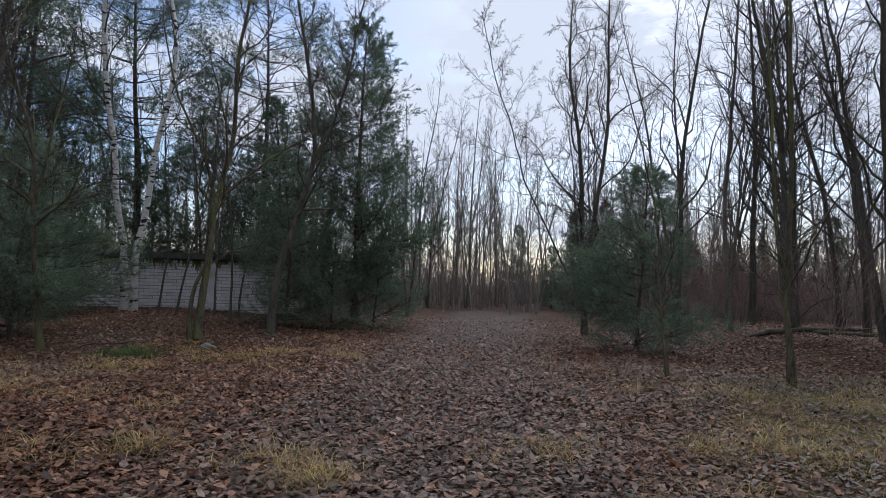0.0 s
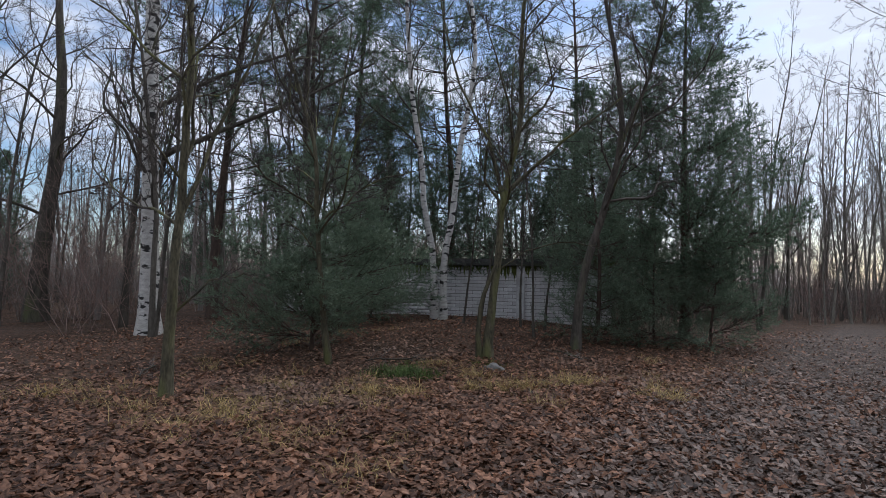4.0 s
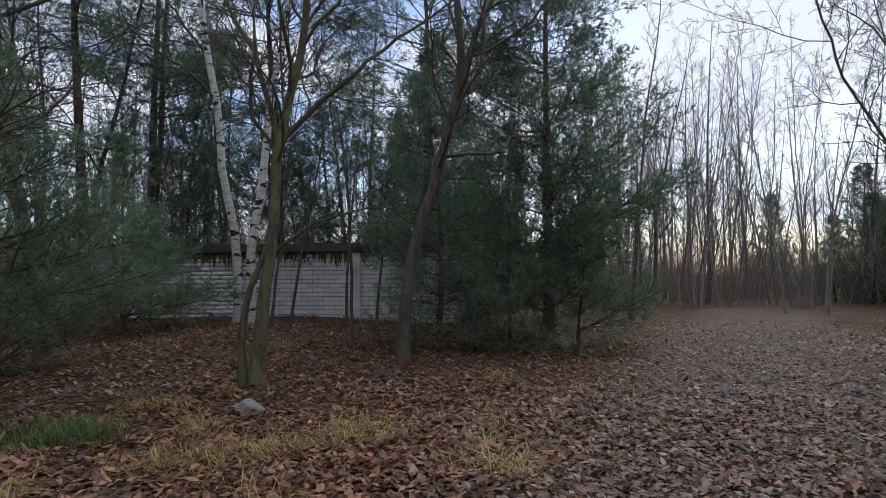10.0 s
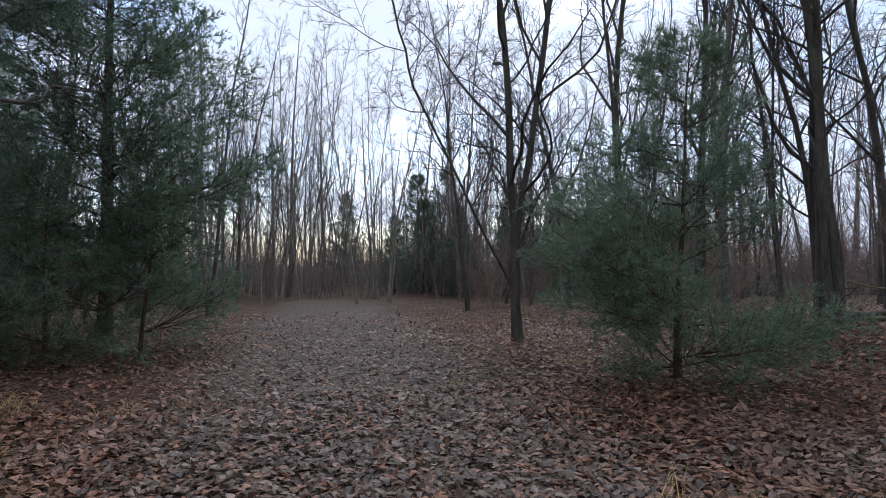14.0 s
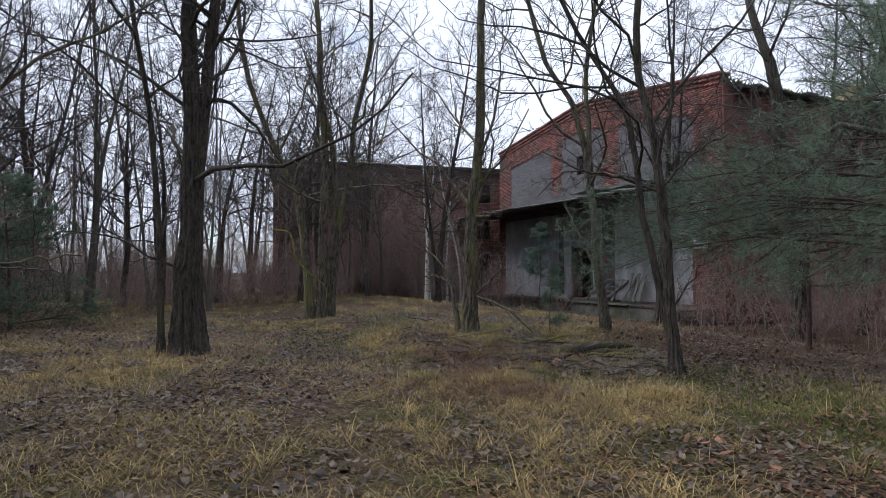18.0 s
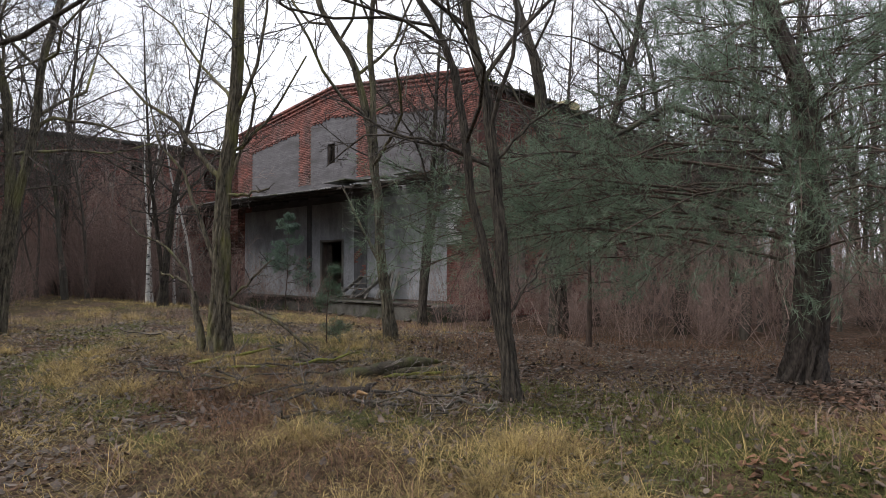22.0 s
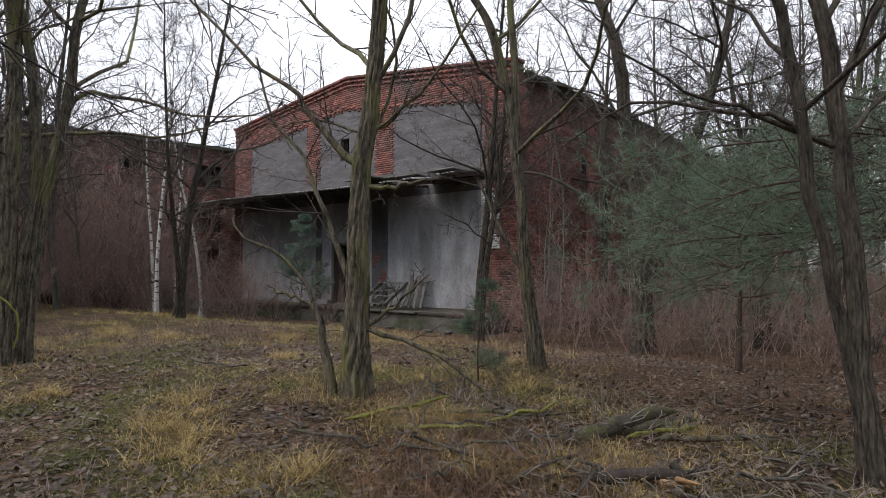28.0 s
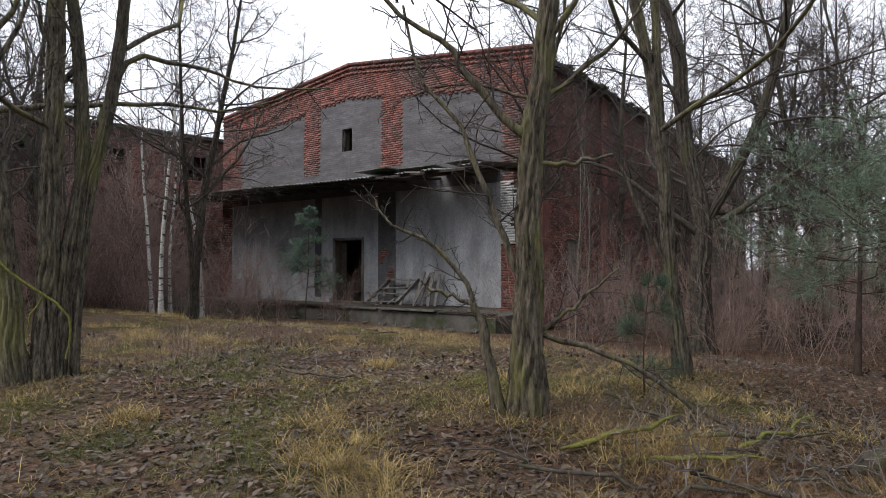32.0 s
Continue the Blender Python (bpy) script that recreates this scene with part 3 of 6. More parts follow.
def shaped_tree(name, label, seed, height, at, stems, limbs=(), spec=SPEC_WIDE, bark=None, first=0.3, twig=None, category="tree"):
    """A leafless tree with stems of known bends: each (bends, radius at the foot, radius at the top, whether it grows on to the full height); limbs: (bends, first radius, last radius)."""
    rnd = random.Random(seed)
    tr = thing(name, label, category)
    limb, twigs = Tubes(), Tubes()
    sp = list(spec)
    sp[0] = (*sp[0][:3], first, sp[0][4])
    foot = np.array([stems[0][0][0][0], stems[0][0][0][1], 0.0])
    for i, (pts, ra, rb, on) in enumerate(stems):
        pts = np.array(pts, float) - foot
        if i == 0:
            pts[0, 2] = -0.15
        line = grown_stem(pts, height * rnd.uniform(0.88, 1.0), rnd) if on else bent(pts, 8, rnd, 0.004)
        t = np.linspace(0, 1, len(line))
        rad = rb + (ra - rb) * (1 - t) ** 0.8
        if pts[0, 2] < 0.2:
            rad = rad * (1 + 0.55 * np.exp(-np.maximum(line[:, 2], 0) / 0.3))
        tb = Tubes()
        tb.add(line, rad, 10)
        part("trunk", ridged_trunk("trunk", line, rad, seed + i) if on and bark in (M_ROBINIA, M_DARKROB, M_MOSSROB) else tb.mesh("trunk"), bark or M_BARK, tr)
        if on:
            branch_out(rnd, limb, twigs, line, rad, 0, sp)
    for pts, ra, rb in limbs:
        line = bent(np.array(pts, float) - foot, 12, rnd, 0.012)
        rr = np.linspace(ra, rb, 12)
        limb.add(line, rr, 7)
        branch_out(rnd, limb, twigs, line, rr, 1, [None, (10, (0.5, 1.15), (0.2, 0.45), 0.15, 0.03), (6, (0.5, 1.1), (0.28, 0.5), 0.06, 0.02)])
    part("branchwork", limb.mesh("branchwork"), M_BARK if bark is M_BIRCH else bark or M_BARK, tr)["kind"] = "stuff"
    part("crown", twigs.mesh("crown"), twig or M_TWIG, tr)["kind"] = "stuff"
    x, y = at[0] + foot[0], at[1] + foot[1]
    tr.matrix_basis = pose(x, y, float(gz(x, y)))
    return tr


def bare_tree(name, label, seed, height, r0, stems=((0, 0),), spec=SPEC_WIDE, bark=None, at=None, turn=0.0, group="", wander=0.05, category="tree", twig=None, first=None):
    """A leafless tree: one or more stems, limbs and twigs. first: where the lowest limbs start, as a share of the height."""
    rnd = random.Random(seed)
    tr = thing(name, label, category, group=group)
    limb, twigs = Tubes(), Tubes()
    sp = list(spec)
    if first is not None:
        sp[0] = (*sp[0][:3], first, sp[0][4])
    for i, lean in enumerate(stems):
        h = height * (1 if i == 0 else rnd.uniform(0.75, 0.95))
        rr = r0 * (1 if i == 0 else rnd.uniform(0.6, 0.85))
        st = (0.6 * rr * math.cos(i * 2.2) * (i > 0) * 1.6, 0.6 * rr * math.sin(i * 2.2) * (i > 0) * 1.6, -0.15)
        line = trunk_line(rnd, h, lean, wander, 14, st)
        rad = trunk_radii(rr, 14)
        tb = Tubes()
        tb.add(line, rad, 10)
        part("trunk", ridged_trunk("trunk", line, rad, seed + i) if bark in (M_ROBINIA, M_DARKROB, M_MOSSROB) else tb.mesh("trunk"), bark or M_BARK, tr)
        branch_out(rnd, limb, twigs, line, rad, 0, sp)
    part("branchwork", limb.mesh("branchwork"), M_BARK if bark is M_BIRCH else bark or M_BARK, tr)["kind"] = "stuff"
    part("crown", twigs.mesh("crown"), twig or M_TWIG, tr)["kind"] = "stuff"
    if at is not None:
        tr.matrix_basis = pose(at[0], at[1], float(gz(at[0], at[1])), 0, 0, turn)
    return tr


def needle_arrays(g, P, per, length, width):
    """Needles as thin three-cornered blades set along many lines P (n, k, 3)."""
    N = len(P)
    p0, d = P[:, 0], P[:, -1] - P[:, 0]
    s = g.random((N, per)) ** 0.8
    st = p0[:, None] + d[:, None] * s[..., None]
    dn = d / (np.linalg.norm(d, axis=1, keepdims=True) + 1e-9)
    v = g.normal(size=(N, per, 3))
    v -= (v * dn[:, None]).sum(2, keepdims=True) * dn[:, None]
    v /= np.linalg.norm(v, axis=2, keepdims=True) + 1e-9
    w = g.uniform(0.4, 1.15, (N, per))[..., None]
    q = (dn[:, None] * np.cos(w) + v * np.sin(w)).reshape(-1, 3)
    p = st.reshape(-1, 3)
    n = len(p)
    side = np.cross(q, g.normal(size=(n, 3)))
    side /= np.linalg.norm(side, axis=1, keepdims=True) + 1e-9
    ln = length * g.uniform(0.65, 1.25, n)[:, None]
    v = np.stack([p - side * width / 2, p + side * width / 2, p + q * ln], 1).reshape(-1, 3)
    return v, np.arange(n * 3).reshape(-1, 3)


def pine(name, label, seed, height, radius, r0, first=0.08, per=12, shoots_per_metre=9, tiers=None, lean=(0, 0), at=None, turn=0.0, group="", sparse=1.0, needle=0.085, width=0.009, umbrella=False, droop=0.0, inner=0.12, limbs=(), shape=0.8, bark=None, leaves=None, bends=None):
    """A pine: trunk, whorls of boughs, shoots with needles."""
    rnd = random.Random(seed)
    g = np.random.default_rng(seed)
    tr = thing(name, label, "pine tree", group=group)
    line = bent(grown_stem(bends, height, rnd), 14, rnd, 0.0) if bends else trunk_line(rnd, height, lean, 0.025, 14)
    rad = trunk_radii(r0, 14, 1.25)
    tb = Tubes()
    tb.add(line, rad, 10)
    part("trunk", ridged_trunk("trunk", line, rad, seed) if bark else tb.mesh("trunk"), bark or M_PINE, tr)
    limb, lines = Tubes(), []
    tiers = tiers or int(height * 4)
    boughs = []
    for i in range(tiers):
        s = first + (0.985 - first) * (i + rnd.random() * 0.7) / tiers
        p, d = along(line, s)
        for j in range(rnd.choice((3, 4, 5))):
            if rnd.random() > sparse:
                continue
            a = rnd.uniform(0, 6.28)
            reach = radius * ((1 - s) ** shape + 0.06) if not umbrella else radius * (0.5 + 0.5 * math.sin(3.1 * (s - first) / (1 - first)))
            reach *= rnd.uniform(0.55, 1.12)
            up = rnd.uniform(0.05, 0.4) - droop + 0.8 * max(0, s - 0.6)
            boughs.append((curve_points(p, (math.cos(a), math.sin(a), up), reach, 5, rnd, 0.1, 0.05), reach))
    for pts in limbs:
        b = np.array(pts, float)
        boughs.append((b, float(np.linalg.norm(b[-1] - b[0]))))
    for b, reach in boughs:
        rr = np.linspace(min(0.022, 0.0055 * reach + 0.004), 0.0025, 5)
        limb.add(b, rr, 4)
        m = max(4, int(reach * shoots_per_metre))
        P, R = grow(g, b[None], rr[None], (m, (0.35, 0.95), (0.9 / (1 + reach), 1.5 / (1 + reach)), inner, 0.09), 3)
        limb.add_many(P, R, 3)
        lines.append(P)
        lines.append(b[None][:, 3:])
    S = [P for P in lines if P.shape[1] == 3]
    S = np.concatenate(S)
    S2, _ = grow(g, S, np.full(S.shape[:2], 0.003), (5, (0.4, 0.85), (0.45, 0.8), 0.1, 0.1), 3)
    lines = [S[:, 1:], S2[:, ::2]] + [P for P in lines if P.shape[1] == 2]
    part("branchwork", limb.mesh("branchwork"), M_PINE, tr)["kind"] = "stuff"
    v, t = needle_arrays(g, np.concatenate(lines), per, needle, width)
    part("crown", mesh_from("crown", v, None, t), leaves or M_NEEDLE, tr, "green pine needles")["kind"] = "stuff"
    if at is not None:
        tr.matrix_basis = pose(at[0], at[1], float(gz(at[0], at[1])), 0, 0, turn)
    return tr


def shrub(name, label, seed, height, spread, stems, at=None, group="", mat=None):
    """A leafless shrub of many thin stems."""
    rnd = random.Random(seed)
    ob = thing(name, label, "shrub", group=group)
    st, tw = Tubes(), Tubes()
    for i in range(stems):
        a, q = rnd.uniform(0, 6.28), rnd.uniform(0.15, 0.9)
        p0 = (rnd.gauss(0, spread * 0.3), rnd.gauss(0, spread * 0.3), -0.05)
        ln = height * rnd.uniform(0.55, 1.1)
        line = curve_points(p0, (q * math.cos(a), q * math.sin(a), 1), ln, 7, rnd, 0.1, 0.02)
        rr = np.linspace(rnd.uniform(0.005, 0.011), 0.003, 7)
        st.add(line, rr, 4)
        branch_out(rnd, st, tw, line, rr, 1, [None, (9, (0.4, 1.0), (0.25, 0.48), 0.12, 0.03), (6, (0.4, 1.0), (0.3, 0.5), 0.1, 0.0)])
    part("branchwork", st.mesh("branchwork"), mat or M_SHRUB, ob)["kind"] = "stuff"
    part("crown", tw.mesh("crown"), mat or M_SHRUB, ob)["kind"] = "stuff"
    if at is not None:
        ob.matrix_basis = pose(at[0], at[1], float(gz(at[0], at[1])))
    return ob


def scatter(seed, n, inside, box, gap):
    """Plan places in a box that lie inside a region and keep a gap."""
    rnd, got, tries = random.Random(seed), [], 0
    while len(got) < n and tries < n * 60:
        tries += 1
        x, y = rnd.uniform(box[0], box[2]), rnd.uniform(box[1], box[3])
        if inside(x, y) and all((x - a) ** 2 + (y - b) ** 2 > gap * gap for a, b in got):
            got.append((x, y))
    return got


# ---- gable building ----
def brick_boxes(u0, u1, z0, z1, keep, course=0.083, length=0.255, joint=0.012, depth=0.03, seed=0, proud=0.008):
    """Bricks of a wall face as boxes in the wall's axes: u along, v out, z up."""
    rnd, out = random.Random(seed), []
    row, z = 0, z0
    while z + course * 0.6 < z1:
        u = u0 - (length / 2 if row % 2 else 0)
        while u < u1:
            a, b = max(u, u0), min(u + length - joint, u1)
            if b - a > 0.03 and keep((a + b) / 2, z + course / 2):
                p = rnd.uniform(0, proud)
                out.append(((a, -depth, z + rnd.uniform(-0.002, 0.002)), (b, p, min(z + course - joint, z1))))
            u += length
        z += course
        row += 1
    return out


def welded(me):
    """The same mesh with touching corners joined."""
    bm = bmesh.new()
    bm.from_mesh(me)
    bmesh.ops.remove_doubles(bm, verts=bm.verts, dist=0.001)
    bm.to_mesh(me)
    bm.free()
    return me


GW, GE, GR = 8.4, 8.45, 9.45          # half width, height at the corners, height at the ridge
GC = 0.7                              # ridge's place along the front


def gable_top(u):
    return GR - (GR - GE) * abs(u - GC) / GW


PILLARS = [(-7.75, -6.42), (-2.02, -1.06), (2.37, 3.34), (7.68, 9.15)]
DECK = 0.0


def build_gable_building():
    b = thing("warehouse_building", "derelict red brick warehouse with plaster panels and loading ramp", "building", FAC_M)
    u0, u1 = GC - GW, GC + GW
    # solid core of the front, with the door and the small window cut through
    door, win = (-0.05, 1.45, DECK, 2.4), (0.55, 1.1, 5.95, 6.85)
    us = sorted({u0, u1, GC, door[0], door[1], win[0], win[1]})
    bm = bmesh.new()

    def slab(a, c, z0, z1a, z1c, mat_index=0):
        vs = [bm.verts.new(q) for q in ((a, -0.02, z0), (c, -0.02, z0), (c, -0.02, z1c), (a, -0.02, z1a), (a, -0.42, z0), (c, -0.42, z0), (c, -0.42, z1c), (a, -0.42, z1a))]
        for f in ((0, 3, 2, 1), (4, 5, 6, 7), (0, 1, 5, 4), (2, 3, 7, 6), (0, 4, 7, 3), (1, 2, 6, 5)):
            bm.faces.new([vs[i] for i in f])

    for a, c in zip(us, us[1:]):
        holes = [h for h in (door, win) if h[0] - 1e-6 <= a and c <= h[1] + 1e-6]
        z = -0.7
        for h in sorted(holes, key=lambda h: h[2]):
            slab(a, c, z, h[2], h[2])
            z = h[3]
        slab(a, c, z, gable_top(a) - 0.03, gable_top(c) - 0.03)
    bmesh.ops.recalc_face_normals(bm, faces=bm.faces)
    me = bpy.data.meshes.new("front_wall")
    bm.to_mesh(me)
    bm.free()
    front = part("front_wall", me, M_MORTAR, b)
    # red bricks: gable band, pillars, corner strips, and bare places below the canopy
    def corbel(u):
        return gable_top(u) - 1.35

    def red(u, z):
        if z < 4.15:
            bare = (-7.75 < u < -6.3 and (z < 2.2 or u < -7.0)) or u > 8.35
            return bare
        if any(a < u < c for a, c in PILLARS):
            return z < gable_top(u) - 0.13 and (z > 5.15 or abs(u) > 6.4)
        step = 0.083 * round(corbel(u) / 0.083)
        return step < z < gable_top(u) - 0.13

    part("bricks", boxes_mesh("bricks", brick_boxes(u0, u1, -0.6, GR, red, seed=3)), M_BRICK, b)["kind"] = "stuff"
    # coping: a row of bricks on edge that follows the slope, two string courses and teeth under the band
    n = 190
    cop, cor, teeth = [], [], []
    for i in range(n):
        a = u0 - 0.06 + (u1 - u0 + 0.12) * i / n
        c = a + (u1 - u0) / n - 0.012
        t = gable_top((a + c) / 2)
        cop.append(((a, -0.45, t - 0.11), (c, 0.10, t)))
    for i in range(70):
        a = u0 + (u1 - u0) * i / 70
        c = a + (u1 - u0) / 70 - 0.01
        t = gable_top((a + c) / 2)
        cor.append(((a, -0.05, t - 0.26), (c, 0.07, t - 0.18)))
        cor.append(((a, -0.05, t - 0.44), (c, 0.05, t - 0.37)))
    for i in range(62):
        a = u0 + 0.25 + (u1 - u0 - 0.5) * i / 62
        if any(p < a + 0.1 < q for p, q in PILLARS):
            continue
        t = 0.083 * round(corbel(a) / 0.083)
        teeth.append(((a, -0.05, t - 0.085), (a + 0.125, 0.045, t - 0.008)))
        teeth.append(((a, -0.05, t), (a + 0.25, 0.06, t + 0.07)))
    part("coping", boxes_mesh("coping", cop), M_BRICK, b)["kind"] = "stuff"
    part("string_course", boxes_mesh("string_course", cor), M_BRICK, b)
    part("brick_teeth", boxes_mesh("brick_teeth", teeth), M_BRICK, b)["kind"] = "stuff"
    # grey plaster in the three upper fields, with a rough brick-like face
    for i, ((_, a), (c, _)) in enumerate(zip(PILLARS, PILLARS[1:])):
        fields = [(a, c)] if not (a < win[0] < c) else [(a, win[0]), (win[1], c)]
        bmp = bmesh.new()
        pieces = [(p, q, 4.16, None) for p, q in fields]
        if a < win[0] < c:
            pieces += [(win[0], win[1], 4.16, win[2]), (win[0], win[1], win[3], None)]
        for p, q, z0, z1 in pieces:
            p, q = p + (0.01 if p == a else 0), q - (0.01 if q == c else 0)
            top = [(z1 if z1 else corbel(w) - 0.02) for w in (p, q)]
            vs = [bmp.verts.new(w) for w in ((p, 0, z0), (q, 0, z0), (q, 0, top[1]), (p, 0, top[0]), (p, -0.05, z0), (q, -0.05, z0), (q, -0.05, top[1]), (p, -0.05, top[0]))]
            for fc in ((0, 1, 2, 3), (7, 6, 5, 4), (4, 5, 1, 0), (3, 2, 6, 7), (0, 3, 7, 4), (1, 5, 6, 2)):
                bmp.faces.new([vs[w] for w in fc])
        bmesh.ops.remove_doubles(bmp, verts=bmp.verts, dist=0.001)
        bmesh.ops.recalc_face_normals(bmp, faces=bmp.faces)
        me = bpy.data.meshes.new("plaster_panel")
        bmp.to_mesh(me)
        bmp.free()
        part("plaster_panel", me, M_PLASTER, b)
    for p, q in PILLARS[1:3]:
        part("plaster_band", bevelled_box("plaster_band", (p - 0.01, -0.05, 4.16), (q + 0.01, 0.004, 5.14), 0.004), M_PLASTER, b)
    # pale render under the canopy
    def render_field(a, c, z0, z1):
        part("render_field", bevelled_box("render_field", (a, -0.05, z0), (c, 0.012, z1), 0.006), M_RENDER, b)

    for a, c, z0, z1 in ((-6.3, -1.752, 0.0, 4.15), (-0.9, -0.05, 0.0, 4.15), (-0.048, 1.45, 2.42, 4.15), (1.452, 2.25, 0.0, 4.15), (2.602, 8.3, 0.0, 4.15)):
        render_field(a, c, z0, z1)
    # two pilasters with black peeling plaster over brick
    for a, c in ((-1.75, -0.902), (2.252, 2.6)):
        part("sooty_pilaster", bevelled_box("sooty_pilaster", (a, -0.05, 0.0), (c, 0.05, 4.15), 0.012), M_SOOT, b, "soot-black peeling plaster pilaster")
        rag = brick_boxes(a + 0.05, c - 0.05, 0.3, 2.3, lambda u, z: math.sin(u * 9 + z * 3) + math.sin(z * 7 + u * 4) > 0.75, seed=21, depth=0.0, proud=0.01)
        part("bare_bricks", boxes_mesh("bare_bricks", [((p[0], 0.045, p[2]), (q[0], 0.056 + q[1], q[2])) for p, q in rag]), M_BRICK, b)["kind"] = "stuff"
    # door frame, half-open leaf, window frame
    fr = part("door_frame", boxes_mesh("door_frame", [((door[0] - 0.1, -0.1, DECK), (door[0], 0.05, 2.5)), ((door[1], -0.1, DECK), (door[1] + 0.1, 0.05, 2.5)), ((door[0], -0.1, 2.4), (door[1], 0.05, 2.5))]), M_WOOD, b)
    part("door_leaf", bevelled_box("door_leaf", (1.05, -0.3, 0.05), (1.42, -0.24, 2.3), 0.01), M_DARKWOOD, b)
    part("window_frame", boxes_mesh("window_frame", [((win[0], -0.2, win[2]), (win[0] + 0.05, -0.1, win[3])), ((win[1] - 0.05, -0.2, win[2]), (win[1], -0.1, win[3])), ((win[0], -0.2, win[3] - 0.05), (win[1], -0.1, win[3]))]), M_DARKWOOD, b)
    # side walls, back and roof
    L = 32.0
    for side, u in (("side_wall", u0), ("side_wall", u1 - 0.4)):
        holes = [] if u > 0 else [(2.0, 3.1, 0.3, 2.3), (7.5, 8.5, 0.3, 2.3), (12.5, 13.6, 0.3, 2.3), (4.6, 5.2, 5.1, 5.7)]
        cuts = sorted({0.42, L} | {h[i] for h in holes for i in (0, 1)})
        bx = []
        for a, c in zip(cuts, cuts[1:]):
            z = -0.7
            for h in sorted([h for h in holes if h[0] <= a and c <= h[1]], key=lambda h: h[2]):
                bx.append(((u, -c, z), (u + 0.4, -a, h[2])))
                z = h[3]
            bx.append(((u, -c, z), (u + 0.4, -a, GE - 0.45)))
        part(side, welded(boxes_mesh(side, bx)), M_MORTAR, b)
        if u < 0:
            # grey boards in the low holes; a near-black panel paints the high one's unlit inside
            for h in holes:
                part("boarded_window", bevelled_box("boarded_window", (u + 0.08, -h[1], h[2]), (u + 0.16, -h[0], h[3]), 0.01), M_WOOD if h[2] < 3 else M_DARK, b)
            sb = []
            for (a, _, z0), (c, p, z1) in brick_boxes(0.0, 20.0, -0.6, GE - 0.5, lambda q, z: not any(h[0] - 0.06 < q < h[1] + 0.06 and h[2] < z < h[3] for h in holes), seed=9):
                sb.append(((u - 0.006 - p, -c, z0), (u + 0.03, -a, z1)))
            part("side_bricks", boxes_mesh("side_bricks", sb), M_BRICK, b)["kind"] = "stuff"
            for k in range(9):
                part("pilaster", bevelled_box("pilaster", (u - 0.09, -0.6 - k * 4.9 - 0.0, -0.6), (u - 0.004, -0.05 - k * 4.9, GE - 0.5), 0.008), M_BRICK, b) if k < 6 else None
    part("back_wall", bevelled_box("back_wall", (u0, -L - 0.4, -0.7), (u1, -L, GE - 0.3), 0.01), M_BRICK, b)
    bm = bmesh.new()
    prof = [(u0 - 0.35, GE - 0.62), (GC, GR - 0.6), (u1 + 0.35, GE - 0.62)]
    vs = [[bm.verts.new((p, v, z + d)) for p, z in prof] for v, d in ((-0.42, 0.0), (-L - 0.4, 0.0), (-0.42, 0.16), (-L - 0.4, 0.16))]
    for i in range(2):
        bm.faces.new((vs[0][i], vs[1][i], vs[1][i + 1], vs[0][i + 1]))
        bm.faces.new((vs[2][i], vs[2][i + 1], vs[3][i + 1], vs[3][i]))
        bm.faces.new((vs[0][i], vs[0][i + 1], vs[2][i + 1], vs[2][i]))
        bm.faces.new((vs[1][i], vs[3][i], vs[3][i + 1], vs[1][i + 1]))
    for i in (0, 2):
        bm.faces.new((vs[0][i], vs[2][i], vs[3][i], vs[1][i]))
    bmesh.ops.recalc_face_normals(bm, faces=bm.faces)
    me = bpy.data.meshes.new("roof")
    bm.to_mesh(me)
    bm.free()
    part("roof", me, M_FELT, b)
    rag = random.Random(44)
    for i in range(46):
        v, w = -0.5 - i * 0.62 - rag.uniform(0, 0.2), rag.uniform(0.35, 0.8)
        part("eave_board", bevelled_box("eave_board", (-0.3, -w, -0.03), (0.25, 0, 0.04), 0.008), M_FELT, b, m=pose(u0 - 0.22 + rag.uniform(-0.1, 0.08), v, GE - 0.52 + rag.uniform(-0.05, 0.06), rag.uniform(-5, 5), rag.uniform(-14, 6), rag.uniform(-7, 7)))
    gm = np.random.default_rng(45)
    n = 900
    q = np.stack([gm.uniform(u0 - 0.3, u0 + 1.1, n), -gm.random(n) ** 1.5 * 20 - 0.1, GE - 0.45 + gm.uniform(-0.05, 0.12, n)], 1)
    tip = q + np.stack([gm.normal(0, 0.1, n), gm.normal(0, 0.1, n), gm.uniform(0.02, 0.22, n)], 1)
    tb = Tubes()
    tb.add_many(np.stack([q, tip], 1), np.stack([np.full(n, 0.03), np.full(n, 0.006)], 1), 4)
    part("eave_moss", tb.mesh("eave_moss"), M_MOSS, b, "dark moss and dead weeds along the eave")["kind"] = "stuff"
    part("floor_slab", bevelled_box("floor_slab", (u0 + 0.4, -L, -0.7), (u1 - 0.4, -0.42, DECK - 0.02), 0.0), M_CONCRETE, b)
    part("chimney", bevelled_box("chimney", (1.1, -22.4, GE), (2.8, -20.8, 13.2), 0.25), M_YELLOWBRICK, b, "pale yellow brick chimney stack")
    # loading ramp
    part("ramp", bevelled_box("ramp", (-7.4, 0.05, -0.75), (10.6, 2.15, DECK - 0.08), 0.03, 0.012, 4), M_CONCRETE, b, "mossy concrete loading ramp")
    rnd = random.Random(8)
    u = -7.3
    while u < 10.4:
        w = rnd.uniform(1.6, 3.4)
